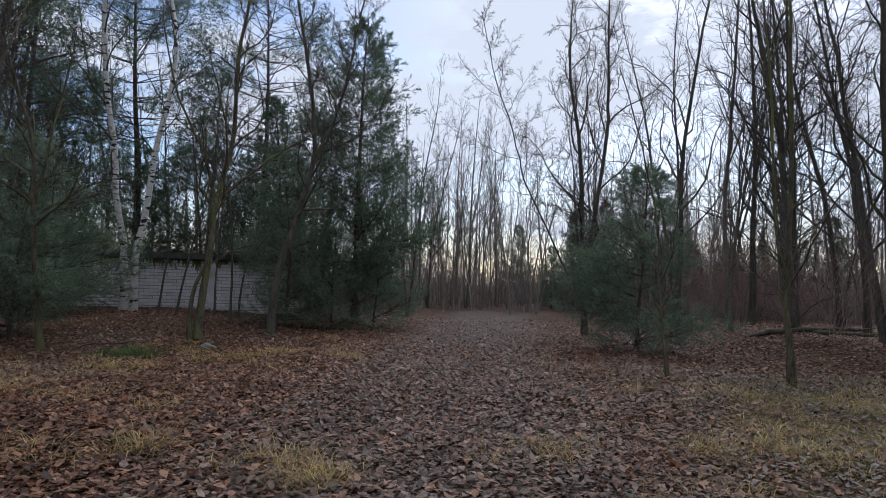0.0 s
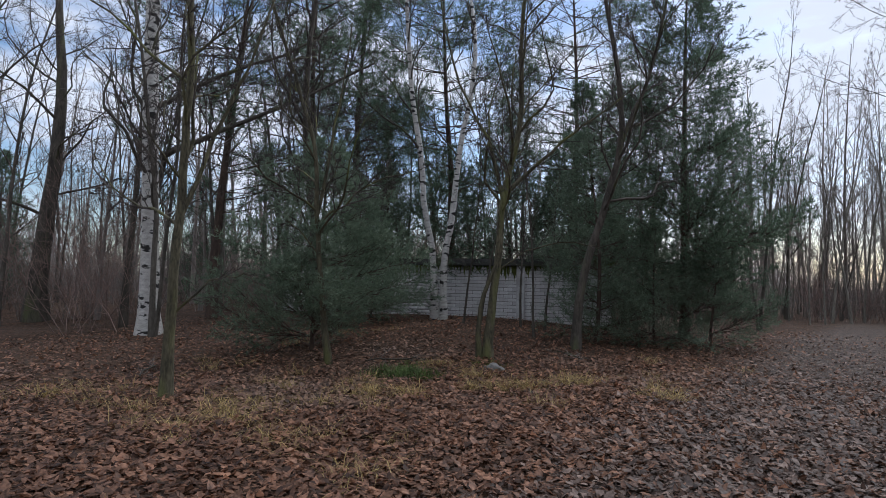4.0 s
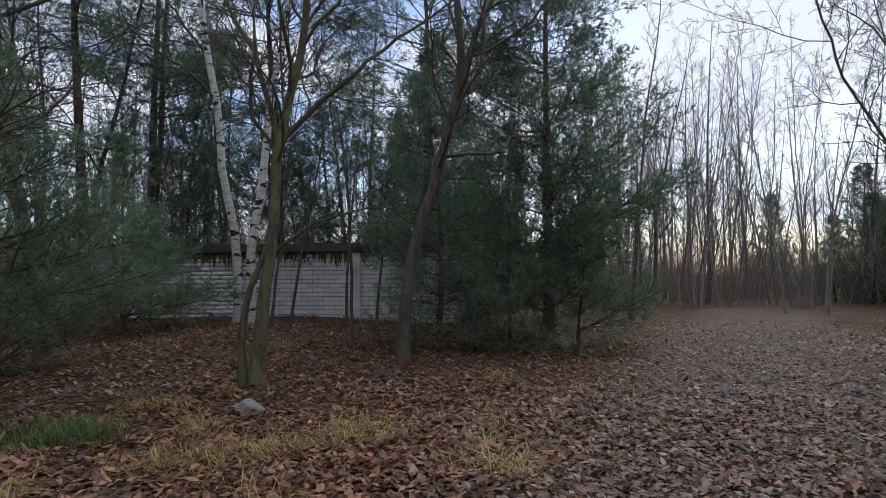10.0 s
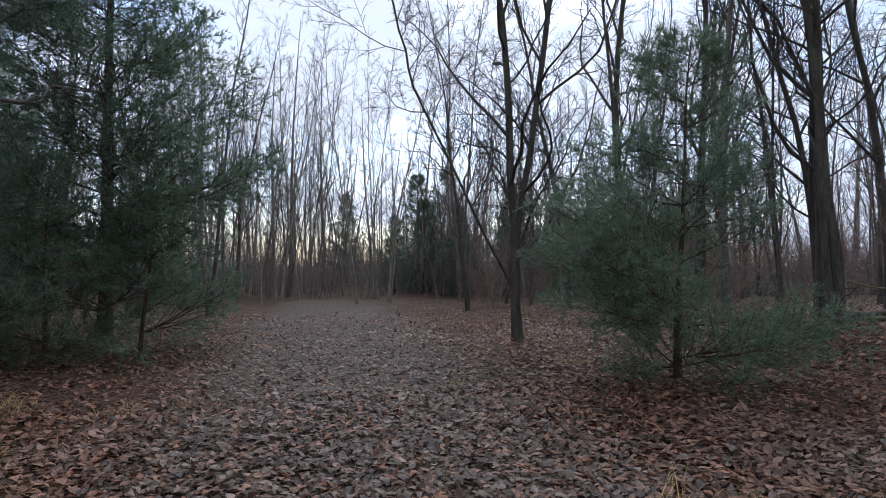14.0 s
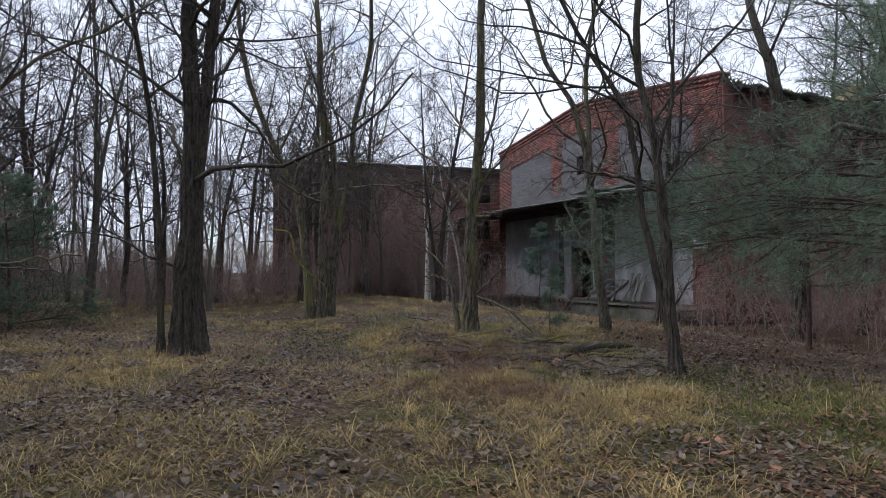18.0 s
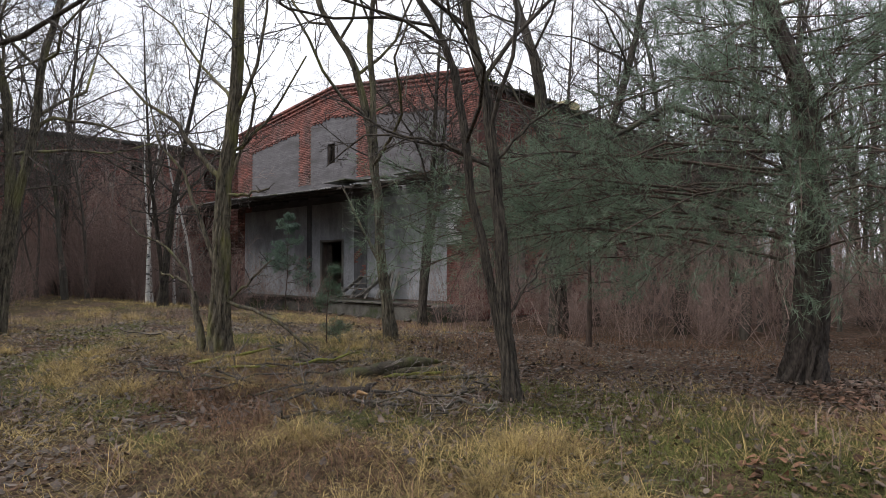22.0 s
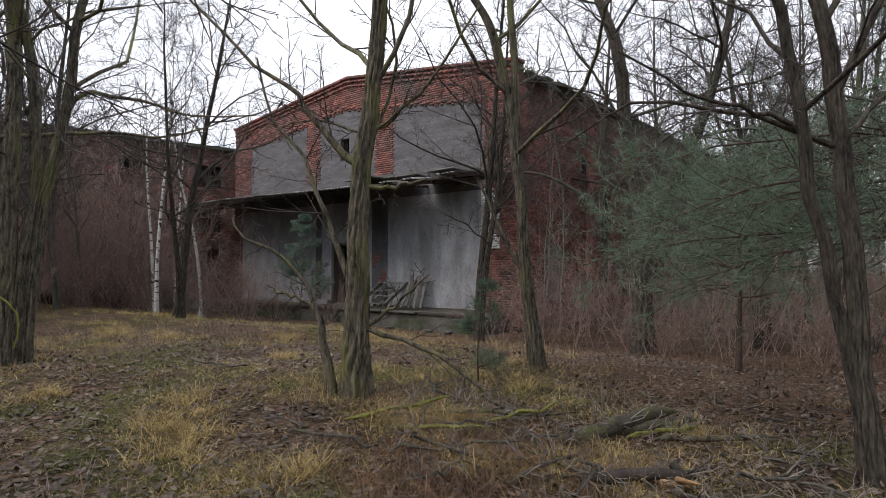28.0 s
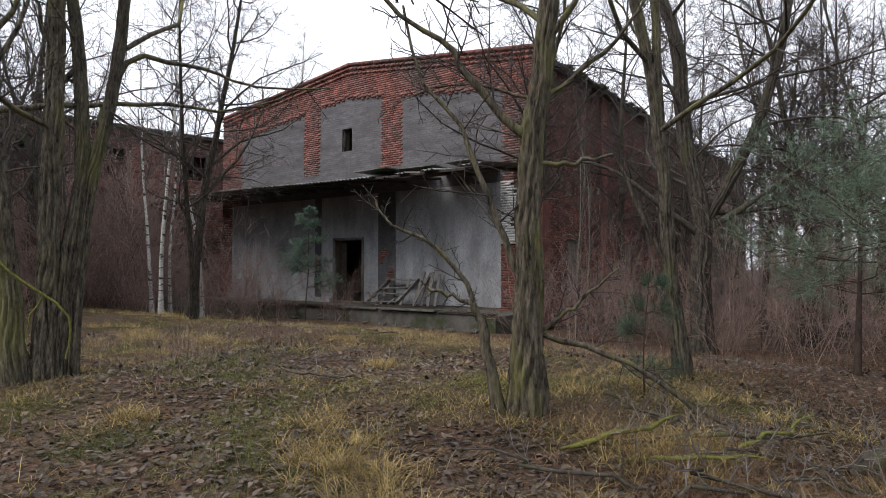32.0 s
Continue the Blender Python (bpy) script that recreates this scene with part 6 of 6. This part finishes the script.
far_woods()
undergrowth()
M_PALEPOLE = material("pale_young_bark", (0.12, 0.11, 0.09), (0.30, 0.275, 0.23), 6, 0.95, 0.4, 40, 0.25, (1, 1, 0.3))
SPEC_POLE = [(22, (0.25, 0.6), (0.12, 0.24), 0.25, 0.09), (7, (0.35, 0.75), (0.3, 0.5), 0.1, 0.05), (5, (0.35, 0.7), (0.3, 0.55), 0.1, 0.03)]
pole = [bare_tree("slender_birch_tree", "tall pale slender bare tree closing the path", 160 + i, 7.6 + 0.7 * i, 0.03 + 0.005 * i, ((0.03 - 0.03 * i, 0.02),), SPEC_POLE, M_PALEPOLE, twig=M_BRUSH, group="slender trees beyond the path", first=0.25) for i in range(4)]
copies(pole, scatter(161, 115, lambda x, y: y > 27.5 + 0.04 * (x - 3) ** 2 * (x < 3) and not 6 < x < 9, (-7, 27.5, 15, 42), 0.62), 162, 0.85, 1.15)
fp = pine("far_pine_tree", "dark pine standing in the distant woods", 97, 7.5, 2.4, 0.12, 0.05, per=6, needle=0.16, width=0.024, shoots_per_metre=5, group="distant pines")
copies([fp], [(9.5, 41), (12, 44), (6.5, 46), (15.5, 40), (-9, 38), (30.5, 16), (33, 12), (28, 20), (22, 33), (-20, 20), (-24, 14), (2.5, -12), (0.5, -8)], 9, 0.7, 1.2)
copies([fp], scatter(163, 24, lambda x, y: True, (7, 31, 21, 37), 1.3), 10, 0.35, 0.6)


# ---- litter, grass and things on the ground ----
def eye_near(x, y):
    """Distance from the line walked, in plan."""
    a = np.hypot(x - 1.0, np.maximum(0, np.maximum(-y + 0.3, y - 7.5)))
    t = np.clip((x - 1.2) / 8.1, 0, 1)
    b = np.hypot(x - (1.2 + 8.1 * t), y - (8.0 - 0.8 * t))
    return np.minimum(a, b)


def scatter_np(seed, n, box, weight):
    g = np.random.default_rng(seed)
    x, y = g.uniform(box[0], box[2], n), g.uniform(box[1], box[3], n)
    k = g.random(n) < weight(x, y)
    return x[k], y[k], g


def build_leaves():
    """Fallen leaves, each a small folded blade."""
    def weight(x, y):
        gr, pa = cover(x, y)
        d = eye_near(x, y)
        return np.clip(1.2 - d / 15, 0.0, 1) * (1 - gr * np.clip(0.42 - 0.8 * wavy(x, y, 1.1, 0.9), 0.05, 0.95)) * (1 - 0.55 * smooth(0.5, -1.0, y))

    x, y, g = scatter_np(4, 400000, (-13, -9, 20, 27), weight)
    wet = smooth(2.5, 4.5, x) * smooth(11.5, 9.0, y) > g.random(len(x))
    near = scatter_np(14, 130000, (-7, -1, 5, 14), lambda x, y: np.clip(1.25 - eye_near(x, y) / 6.5, 0, 1) * (1 - 0.8 * cover(x, y)[0]))
    dx, dy = np.concatenate([x[~wet], near[0]]), np.concatenate([y[~wet], near[1]])
    trod = 0.65 * cover(dx, dy)[1] > g.random(len(dx))
    leaf_sheet("leaf_litter", "red-brown fallen leaves covering the ground", M_LEAF, dx[~trod], dy[~trod], g, 1.0)
    leaf_sheet("trodden_leaf_litter", "grey-brown trodden leaves on the path", M_TRODLEAF, dx[trod], dy[trod], g, 0.95)
    leaf_sheet("wet_leaf_litter", "dark wet fallen leaves lying among the grass", M_WETLEAF, x[wet], y[wet], g, 0.8)


def leaf_sheet(name, label, mat, x, y, g, size):
    """Single leaves at plan places."""
    n = len(x)
    ln, w = size * g.uniform(0.016, 0.048, n), g.uniform(0.48, 0.82, n)
    w = w * ln
    a, tilt, fold = g.uniform(0, 6.283, n), g.normal(0, 0.38, n), g.uniform(-0.35, 0.75, n)
    curl = g.normal(0, 0.32, n)
    ca, sa = np.cos(a), np.sin(a)
    z0 = gz(x, y) + 0.006 + 0.045 * g.random(n) ** 2
    corners = []
    for u, v in ((-1, 0), (-0.35, -0.95), (0.4, -0.75), (1.05, 0), (0.45, 0.8), (-0.3, 0.9)):
        px, py = u * ln, v * w * g.uniform(0.75, 1.2, n)
        pz = np.abs(v) * w * fold + u * ln * tilt + u * u * ln * curl
        corners.append(np.stack([x + px * ca - py * sa, y + px * sa + py * ca, z0 + np.maximum(pz, -0.012)], 1))
    v = np.stack(corners, 1).reshape(-1, 3)
    i = np.arange(n)[:, None] * 6
    t = np.concatenate([i + np.array([[0, 1, 5]]), i + np.array([[1, 2, 4]]), i + np.array([[1, 4, 5]]), i + np.array([[2, 3, 4]])])
    me = mesh_from(name, v, None, t)
    me.materials.append(mat)
    tagged(new(name, me), label, "leaf litter", kind="stuff")


def blades(name, label, mat, x, y, g, per, height, flop=0.6, width=0.005, spread_r=0.07, category="grass"):
    """Tufts of bent grass blades."""
    n = len(x) * per
    X = np.repeat(x, per) + g.normal(0, spread_r, n)
    Y = np.repeat(y, per) + g.normal(0, spread_r, n)
    Z = gz(X, Y) - 0.01
    a = g.uniform(0, 6.283, n)
    h = height * np.repeat(g.uniform(0.6, 1.3, len(x)), per) * g.uniform(0.5, 1.2, n)
    f = np.clip(g.normal(flop, 0.22, n), 0.05, 1.52)
    dx, dy = np.cos(a), np.sin(a)
    w = width * g.uniform(0.6, 1.3, n)
    sx, sy = -dy * w, dx * w
    m = np.stack([X + dx * h * 0.42 * np.sin(f), Y + dy * h * 0.42 * np.sin(f), Z + 0.01 + h * 0.5 * np.cos(f * 0.82)], 1)
    e = np.stack([X + dx * h * 0.95 * np.sin(f), Y + dy * h * 0.95 * np.sin(f), Z + np.maximum(h * np.cos(f * 1.05), 0.02)], 1)
    s = np.stack([sx, sy, 0 * sx], 1)
    b = np.stack([X, Y, Z], 1)
    v = np.stack([b - s, b + s, m - s * 0.8, m + s * 0.8, e], 1).reshape(-1, 3)
    i = np.arange(n)[:, None] * 5
    me = mesh_from(name, v, i + np.array([[0, 1, 3, 2]]), i + np.array([[2, 3, 4]]))
    me.materials.append(mat)
    tagged(new(name, me), label, category, kind="stuff")


build_leaves()
x, y, g = scatter_np(6, 100000, (2.5, -9, 31, 11), lambda x, y: cover(x, y)[0] * np.clip(0.55 - 0.6 * wavy(x, y, 1.1, 0.9), 0.1, 1) * np.clip(1.15 - eye_near(x, y) / 22, 0.12, 1) * (1 - 0.7 * smooth(4.3, 3.2, y) * smooth(8.0, 6.5, x)))
blades("dry_grass", "short dry yellowish grass of the clearing", M_GRASS, x, y, g, 9, 0.11, 1.36, 0.0019, 0.06)
x, y, g = scatter_np(27, 15000, (2.5, -4, 18, 10.5), lambda x, y: (0.12 + cover(x, y)[0]) * np.clip(0.35 + 0.7 * wavy(x, y, 0.7, 1.5), 0.05, 1) * np.clip(1.2 - eye_near(x, y) / 9, 0.05, 1) * smooth(1.8, 3.4, x))
blades("matted_straw", "long flattened straw matted on the ground", M_STRAW, x, y, g, 14, 0.26, 1.5, 0.0019, 0.09)
x, y, g = scatter_np(7, 8000, (2.5, -9, 31, 11), lambda x, y: cover(x, y)[0] * np.clip(-0.1 + 0.8 * wavy(x, y, 1.4, 0.4), 0.04, 1))
TUFTS = [(10.3, 3.05), (10.0, 2.9), (10.15, 3.2), (9.8, 2.75), (8.9, 3.1), (8.2, 3.3), (8.7, 2.7), (12.6, 3.5), (14.3, 3.9), (12.2, 3.9), (6.3, 3.3), (6.2, 3.5), (6.15, 3.7), (6.3, 3.45), (6.05, 3.6), (9.3, 3.4), (10.2, 4.3), (5.4, 4.2), (7.6, 4.4), (13.4, 1.4), (15.8, -0.6), (17.5, 0.5), (11.3, 4.4), (8.3, 1.6), (5.6, 4.6), (5.9, 4.2), (11.9, 4.1), (11.6, 4.0)]
x = np.concatenate([x, np.array([b[0] + g.normal(0, 0.14) for b in TUFTS for _ in range(12)])])
y = np.concatenate([y, np.array([b[1] + g.normal(0, 0.14) for b in TUFTS for _ in range(12)])])
blades("straw_tufts", "taller tufts of straw-coloured dead grass", M_STRAW, x, y, g, 34, 0.3, 1.22, 0.0021, 0.045)
x, y, g = scatter_np(17, 5200, (2.5, -7, 20, 10), lambda x, y: np.maximum(cover(x, y)[0] * np.clip(0.3 + 0.6 * wavy(x, y, 1.9, 1.7), 0, 1), np.exp(-((x - 8.6) ** 2 + (y - 2.9) ** 2) / 2.2), 0.8 * np.exp(-((x - 7.5) ** 2 + (y - 3.9) ** 2) / 1.2)))
blades("dead_stalks", "thin grey-brown dead stalks standing in the grass", M_SHRUB, x, y, g, 8, 0.26, 0.7, 0.002, 0.09)
x, y, g = scatter_np(19, 2600, (3, -9, 17, 1.5), lambda x, y: np.clip(0.35 + 0.6 * wavy(x, y, 1.2, 0.2), 0, 1) * smooth(1.5, 0.0, y))
blades("dry_herbs", "low reddish-brown dead herbs under the trees", M_HERB, x, y, g, 12, 0.22, 0.8, 0.0022, 0.12)
x, y, g = scatter_np(41, 5200, (5.5, 1.8, 11.5, 5.6), lambda x, y: np.clip(0.3 + 0.9 * wavy(x, y, 0.8, 2.1), 0, 1) * np.exp(-((x - 8.2) ** 2 / 5 + (y - 3.6) ** 2 / 1.6)))
blades("matted_herbs", "matted grey-brown dead grass and herbs round the logs", M_HERB, x, y, g, 16, 0.24, 1.25, 0.0021, 0.09)
GREEN = [(5.8, 3.6, 0.7), (4.6, 2.9, 0.6), (6.7, 2.5, 0.6), (3.8, 3.7, 0.6), (7.6, 3.7, 0.5), (5.2, 1.9, 0.6), (9.6, 4.6, 0.5), (11.0, 4.8, 0.6), (12.8, 5.4, 0.4), (15.5, 4.6, 0.9), (16.5, -2.5, 1.0), (-3.75, 10.35, 0.42), (-4.2, 11.4, 0.3), (-3.3, 12.0, 0.3), (0.6, 1.9, 0.4), (6.2, 1.4, 0.7), (7.2, 1.5, 0.5), (4.4, 3.2, 0.8), (4.1, 2.3, 0.8), (5.4, 2.7, 0.7), (3.6, 2.9, 0.6), (6.0, 3.0, 0.6), (12.6, 4.2, 0.45), (13.2, 3.4, 0.5), (11.9, 4.7, 0.35), (14.5, 2.6, 0.6), (15.5, 2.0, 0.6), (13.8, 4.4, 0.4), (12.0, 1.6, 0.5)]
x = np.concatenate([g.normal(c[0], c[2] * 0.6, int(c[2] * 320)) for c in GREEN])
y = np.concatenate([g.normal(c[1], c[2] * 0.6, int(c[2] * 320)) for c in GREEN])
blades("green_grass", "patches of short green grass and moss", M_GREENGRASS, x, y, g, 14, 0.1, 1.25, 0.0022, 0.05)
x, y = g.normal(-3.8, 0.22, 260), g.normal(10.35, 0.17, 260)
blades("green_tuft", "low tuft of fresh green plants in the litter", M_FRESH, x, y, g, 10, 0.16, 0.7, 0.0035, 0.03)
x, y, g = scatter_np(8, 1000, (-8, 0, 5, 15), lambda x, y: np.clip(0.1 + 0.8 * wavy(x, y, 1.6, 1.1), 0, 1) * (1 - cover(x, y)[1]))
VERGE = [(-1.95, 10.5), (-1.6, 10.9), (-2.2, 10.3), (-2.5, 10.1), (-0.36, 10.74), (-2.9, 10.9), (-1.6, 11.2), (0.22, 4.7), (0.5, 4.4), (-0.9, 4.9), (2.1, 5.3), (4.2, 5.6), (3.5, 5.6), (-3.4, 8.9), (-3.0, 9.2), (-3.9, 11.2)]
x = np.concatenate([x, np.array([b[0] + g.normal(0, 0.13) for b in VERGE for _ in range(8)])])
y = np.concatenate([y, np.array([b[1] + g.normal(0, 0.13) for b in VERGE for _ in range(8)])])
blades("verge_grass", "flattened tufts of dead orange-brown grass", M_STRAW, x, y, g, 34, 0.3, 1.22, 0.0026, 0.08)


def stone_mesh(name, size, seed, mat=None):
    bm = bmesh.new()
    bmesh.ops.create_icosphere(bm, subdivisions=3, radius=1)
    for v in bm.verts:
        k = 1 + 0.55 * noise.noise(v.co * 1.3 + Vector((seed, 0, 0))) + 0.14 * noise.noise(v.co * 4)
        v.co = Vector([c * s * k for c, s in zip(v.co, size)])
    me = bpy.data.meshes.new(name)
    bm.to_mesh(me)
    bm.free()
    me.polygons.foreach_set("use_smooth", [True] * len(me.polygons))
    me.materials.append(mat or M_STONE)
    return me


st = tagged(new("stone", stone_mesh("stone", (0.14, 0.10, 0.085), 2)), "pale grey stone lying on leaf litter", "stone")
st.matrix_basis = pose(-2.98, 11.6, float(gz(-2.98, 11.6)) + 0.02, 12, 14, 30)


M_MOSSBARK = material("mossy_bark", (0.03, 0.026, 0.02), (0.11, 0.09, 0.065), 12, 0.95, 1.0, 60, 0.1, (1, 1, 1), (0.09, 0.098, 0.03), 5.0, (0.45, 0.65))


def log(name, label, p0, p1, r, seed, mat, category="log", bend=0.06):
    """A fallen trunk or branch with broken side twigs."""
    rnd = random.Random(seed)
    ob = thing(name, label, category, pose(p0[0], p0[1], float(gz(p0[0], p0[1]))))
    d = np.array([p1[0] - p0[0], p1[1] - p0[1], p1[2] - p0[2]], float)
    k = 8
    pts = np.array([d * i / (k - 1) + np.array([rnd.gauss(0, bend), rnd.gauss(0, bend), abs(rnd.gauss(0, bend * 0.5)) + r * 0.7]) for i in range(k)])
    pts[:, 2] += gz(p0[0] + pts[:, 0], p0[1] + pts[:, 1]) - float(gz(p0[0], p0[1]))
    tb = Tubes()
    girth = np.linspace(r, r * 0.6, k) * np.array([0.25, 1.0, 0.9, 1.1, 0.95, 1.1, 0.9, 0.2])
    tb.add(pts, girth, 9)
    part("stem", tb.mesh("stem"), mat, ob)
    l, t = Tubes(), Tubes()
    branch_out(rnd, l, t, pts, np.linspace(r, r * 0.6, k), 1, [None, (9, (0.6, 1.2), (0.15, 0.35), 0.1, 0.02), (5, (0.4, 0.9), (0.3, 0.6), 0.1, 0.0)])
    part("branchwork", t.mesh("branchwork"), M_BRUSH, ob)["kind"] = "stuff"
    return ob


log("fallen_log", "mossy fallen log on the grass", (9.05, 2.7, 0.0), (8.5, 1.4, 0.1), 0.078, 1, M_MOSSBARK, bend=0.03)
log("fallen_log", "split half of a mossy log on the grass", (8.95, 2.3, 0.06), (8.35, 1.35, 0.12), 0.05, 35, M_LICHEN, bend=0.03)
log("fallen_branch", "short branch thick with yellow lichen", (8.75, 2.15, 0.1), (8.3, 1.55, 0.16), 0.024, 36, M_LIME, "branch", 0.02)
log("fallen_branch", "crooked branch with yellow lichen in the debris", (10.7, 3.3, 0.06), (10.05, 2.65, 0.2), 0.022, 37, M_LIME, "branch", 0.025)
log("fallen_branch", "bowed branch with yellow lichen in the debris", (9.75, 2.75, 0.05), (9.25, 1.95, 0.22), 0.018, 38, M_LIME, "branch", 0.03)
log("fallen_log", "rotten dark stump piece on the grass", (8.5, 3.35, 0.0), (8.15, 2.95, 0.12), 0.05, 2, M_DARKWOOD)
log("fallen_branch", "fallen branch with yellow-green lichen", (10.6, 3.2, 0.0), (9.15, 2.1, 0.08), 0.022, 31, M_LICHEN, "branch", 0.022)
log("fallen_branch", "crooked fallen branch with yellow-green lichen", (10.3, 3.3, 0.05), (9.5, 3.0, 0.16), 0.017, 32, M_LIME, "branch", 0.015)
log("fallen_branch", "lichened branch lying on dry grass", (8.6, 2.1, 0.02), (7.7, 1.6, 0.1), 0.026, 33, M_LICHEN, "branch", 0.022)
log("fallen_log", "pale splintered piece of wood in the debris", (8.35, 3.05, 0.03), (8.05, 3.15, 0.12), 0.035, 34, M_RAWWOOD)
log("fallen_log", "mossy log beneath the bare woods", (9.4, 15.0, 0.0), (14.0, 14.2, 0.1), 0.055, 3, M_MOSSBARK)
log("fallen_log", "old log beneath the bare woods", (8.2, 14.6, 0.0), (11.5, 15.4, 0.1), 0.07, 4, M_BARK)
for i, (x, y, a, l) in enumerate(((9.0, 3.3, 0.3, 1.4), (8.3, 3.4, 2.0, 1.2), (9.6, 2.9, 2.8, 1.6), (8.9, 2.2, 1.2, 1.1), (10.0, 3.6, 0.1, 1.5), (7.4, 2.5, 2.4, 1.0), (8.6, 3.0, 1.7, 1.3), (9.3, 2.5, 0.8, 1.2), (-4.9, 10.8, 0.5, 1.3), (-2.0, 13.2, 2.7, 1.1), (-6.3, 7.9, 2.2, 1.2), (13.2, 2.2, 0.4, 1.2), (15.5, -2.0, 1.0, 1.0)) + tuple((7.2 + (i * 37 % 29) / 9, 2.1 + (i * 53 % 23) / 13, i * 1.3, 0.5 + (i % 5) * 0.2) for i in range(16))):
    log("fallen_branch", "dead branch lying on the ground", (x, y, 0.0), (x + 0.75 * l * math.cos(a), y + 0.75 * l * math.sin(a), 0.07), 0.014, 50 + i, M_BARK, "branch")

# ---- boards by the door ----
def board(name, label, lo, hi, m, mat, parent):
    return part(name, bevelled_box(name, lo, hi, 0.006), mat, parent, label, m)


rack = thing("wooden_steps", "collapsed grey wooden steps and boards on the ramp", "steps", FAC_M)
for i in range(2):
    board("stringer", "", (-0.03, 0, 0), (0.03, 1.5, 0.12), Matrix.Translation((-1.65 - 1.35 * i, 0.15, 0.85)) @ Matrix.Rotation(radians(-33), 4, "X"), M_WOOD, rack)
for i in range(4):
    board("tread", "", (-0.02, 0, 0), (1.45, 0.2, 0.04), Matrix.Translation((-3.05, 0.2 + i * 0.36, 0.86 - i * 0.235)) @ Matrix.Rotation(radians(3 * (i % 2)), 4, "Y"), M_WOOD, rack)
for i, (u, lean) in enumerate(((-3.25, 17), (-3.55, 24), (-3.85, 20), (-4.15, 28))):
    bd = thing("board", "grey weathered board leaning on the wall", "board", FAC_M, "leaning boards")
    part("plank", bevelled_box("plank", (-0.06, 0, 0), (0.06, 0.035, 1.25), 0.005), M_WOOD, bd, m=Matrix.Translation((u, 0.75, 0.0)) @ Matrix.Rotation(radians(lean), 4, "X") @ Matrix.Rotation(radians(-8 + 6 * i), 4, "Y"))

for i, (u, v, lean, yaw) in enumerate(((-1.95, 1.05, 48, 20), (-2.4, 1.25, 55, -25), (-2.9, 1.1, 40, 12), (-3.4, 1.0, 33, -18), (-2.2, 1.5, 70, 60))):
    bd = thing("board", "grey weathered board fallen across the steps", "board", FAC_M, "leaning boards")
    part("plank", bevelled_box("plank", (-0.05, 0, 0), (0.05, 0.03, 1.2), 0.005), M_WOOD, bd, m=Matrix.Translation((u, v, 0.0)) @ Matrix.Rotation(radians(yaw), 4, "Z") @ Matrix.Rotation(radians(lean), 4, "X"))

# ---- rubble along the ramp ----
rubble = tagged(new("rubble_stone", stone_mesh("rubble_stone", (0.16, 0.11, 0.07), 5, M_CONCRETE)), "broken mossy concrete lump by the ramp", "stone", "ramp rubble")
rnd = random.Random(12)
for i in range(18):
    p = FAC_M @ Vector((-7.0 + i * 0.92 + rnd.uniform(-0.3, 0.3), 2.35 + rnd.uniform(0, 0.5), 0))
    ob = rubble if i == 0 else copy_thing(rubble, Matrix())
    k = rnd.uniform(0.5, 1.5)
    ob.matrix_basis = pose(p.x, p.y, float(gz(p.x, p.y)) + 0.03, rnd.uniform(-20, 20), rnd.uniform(-20, 20), rnd.uniform(0, 360)) @ Matrix.Diagonal((k, k, k, 1))
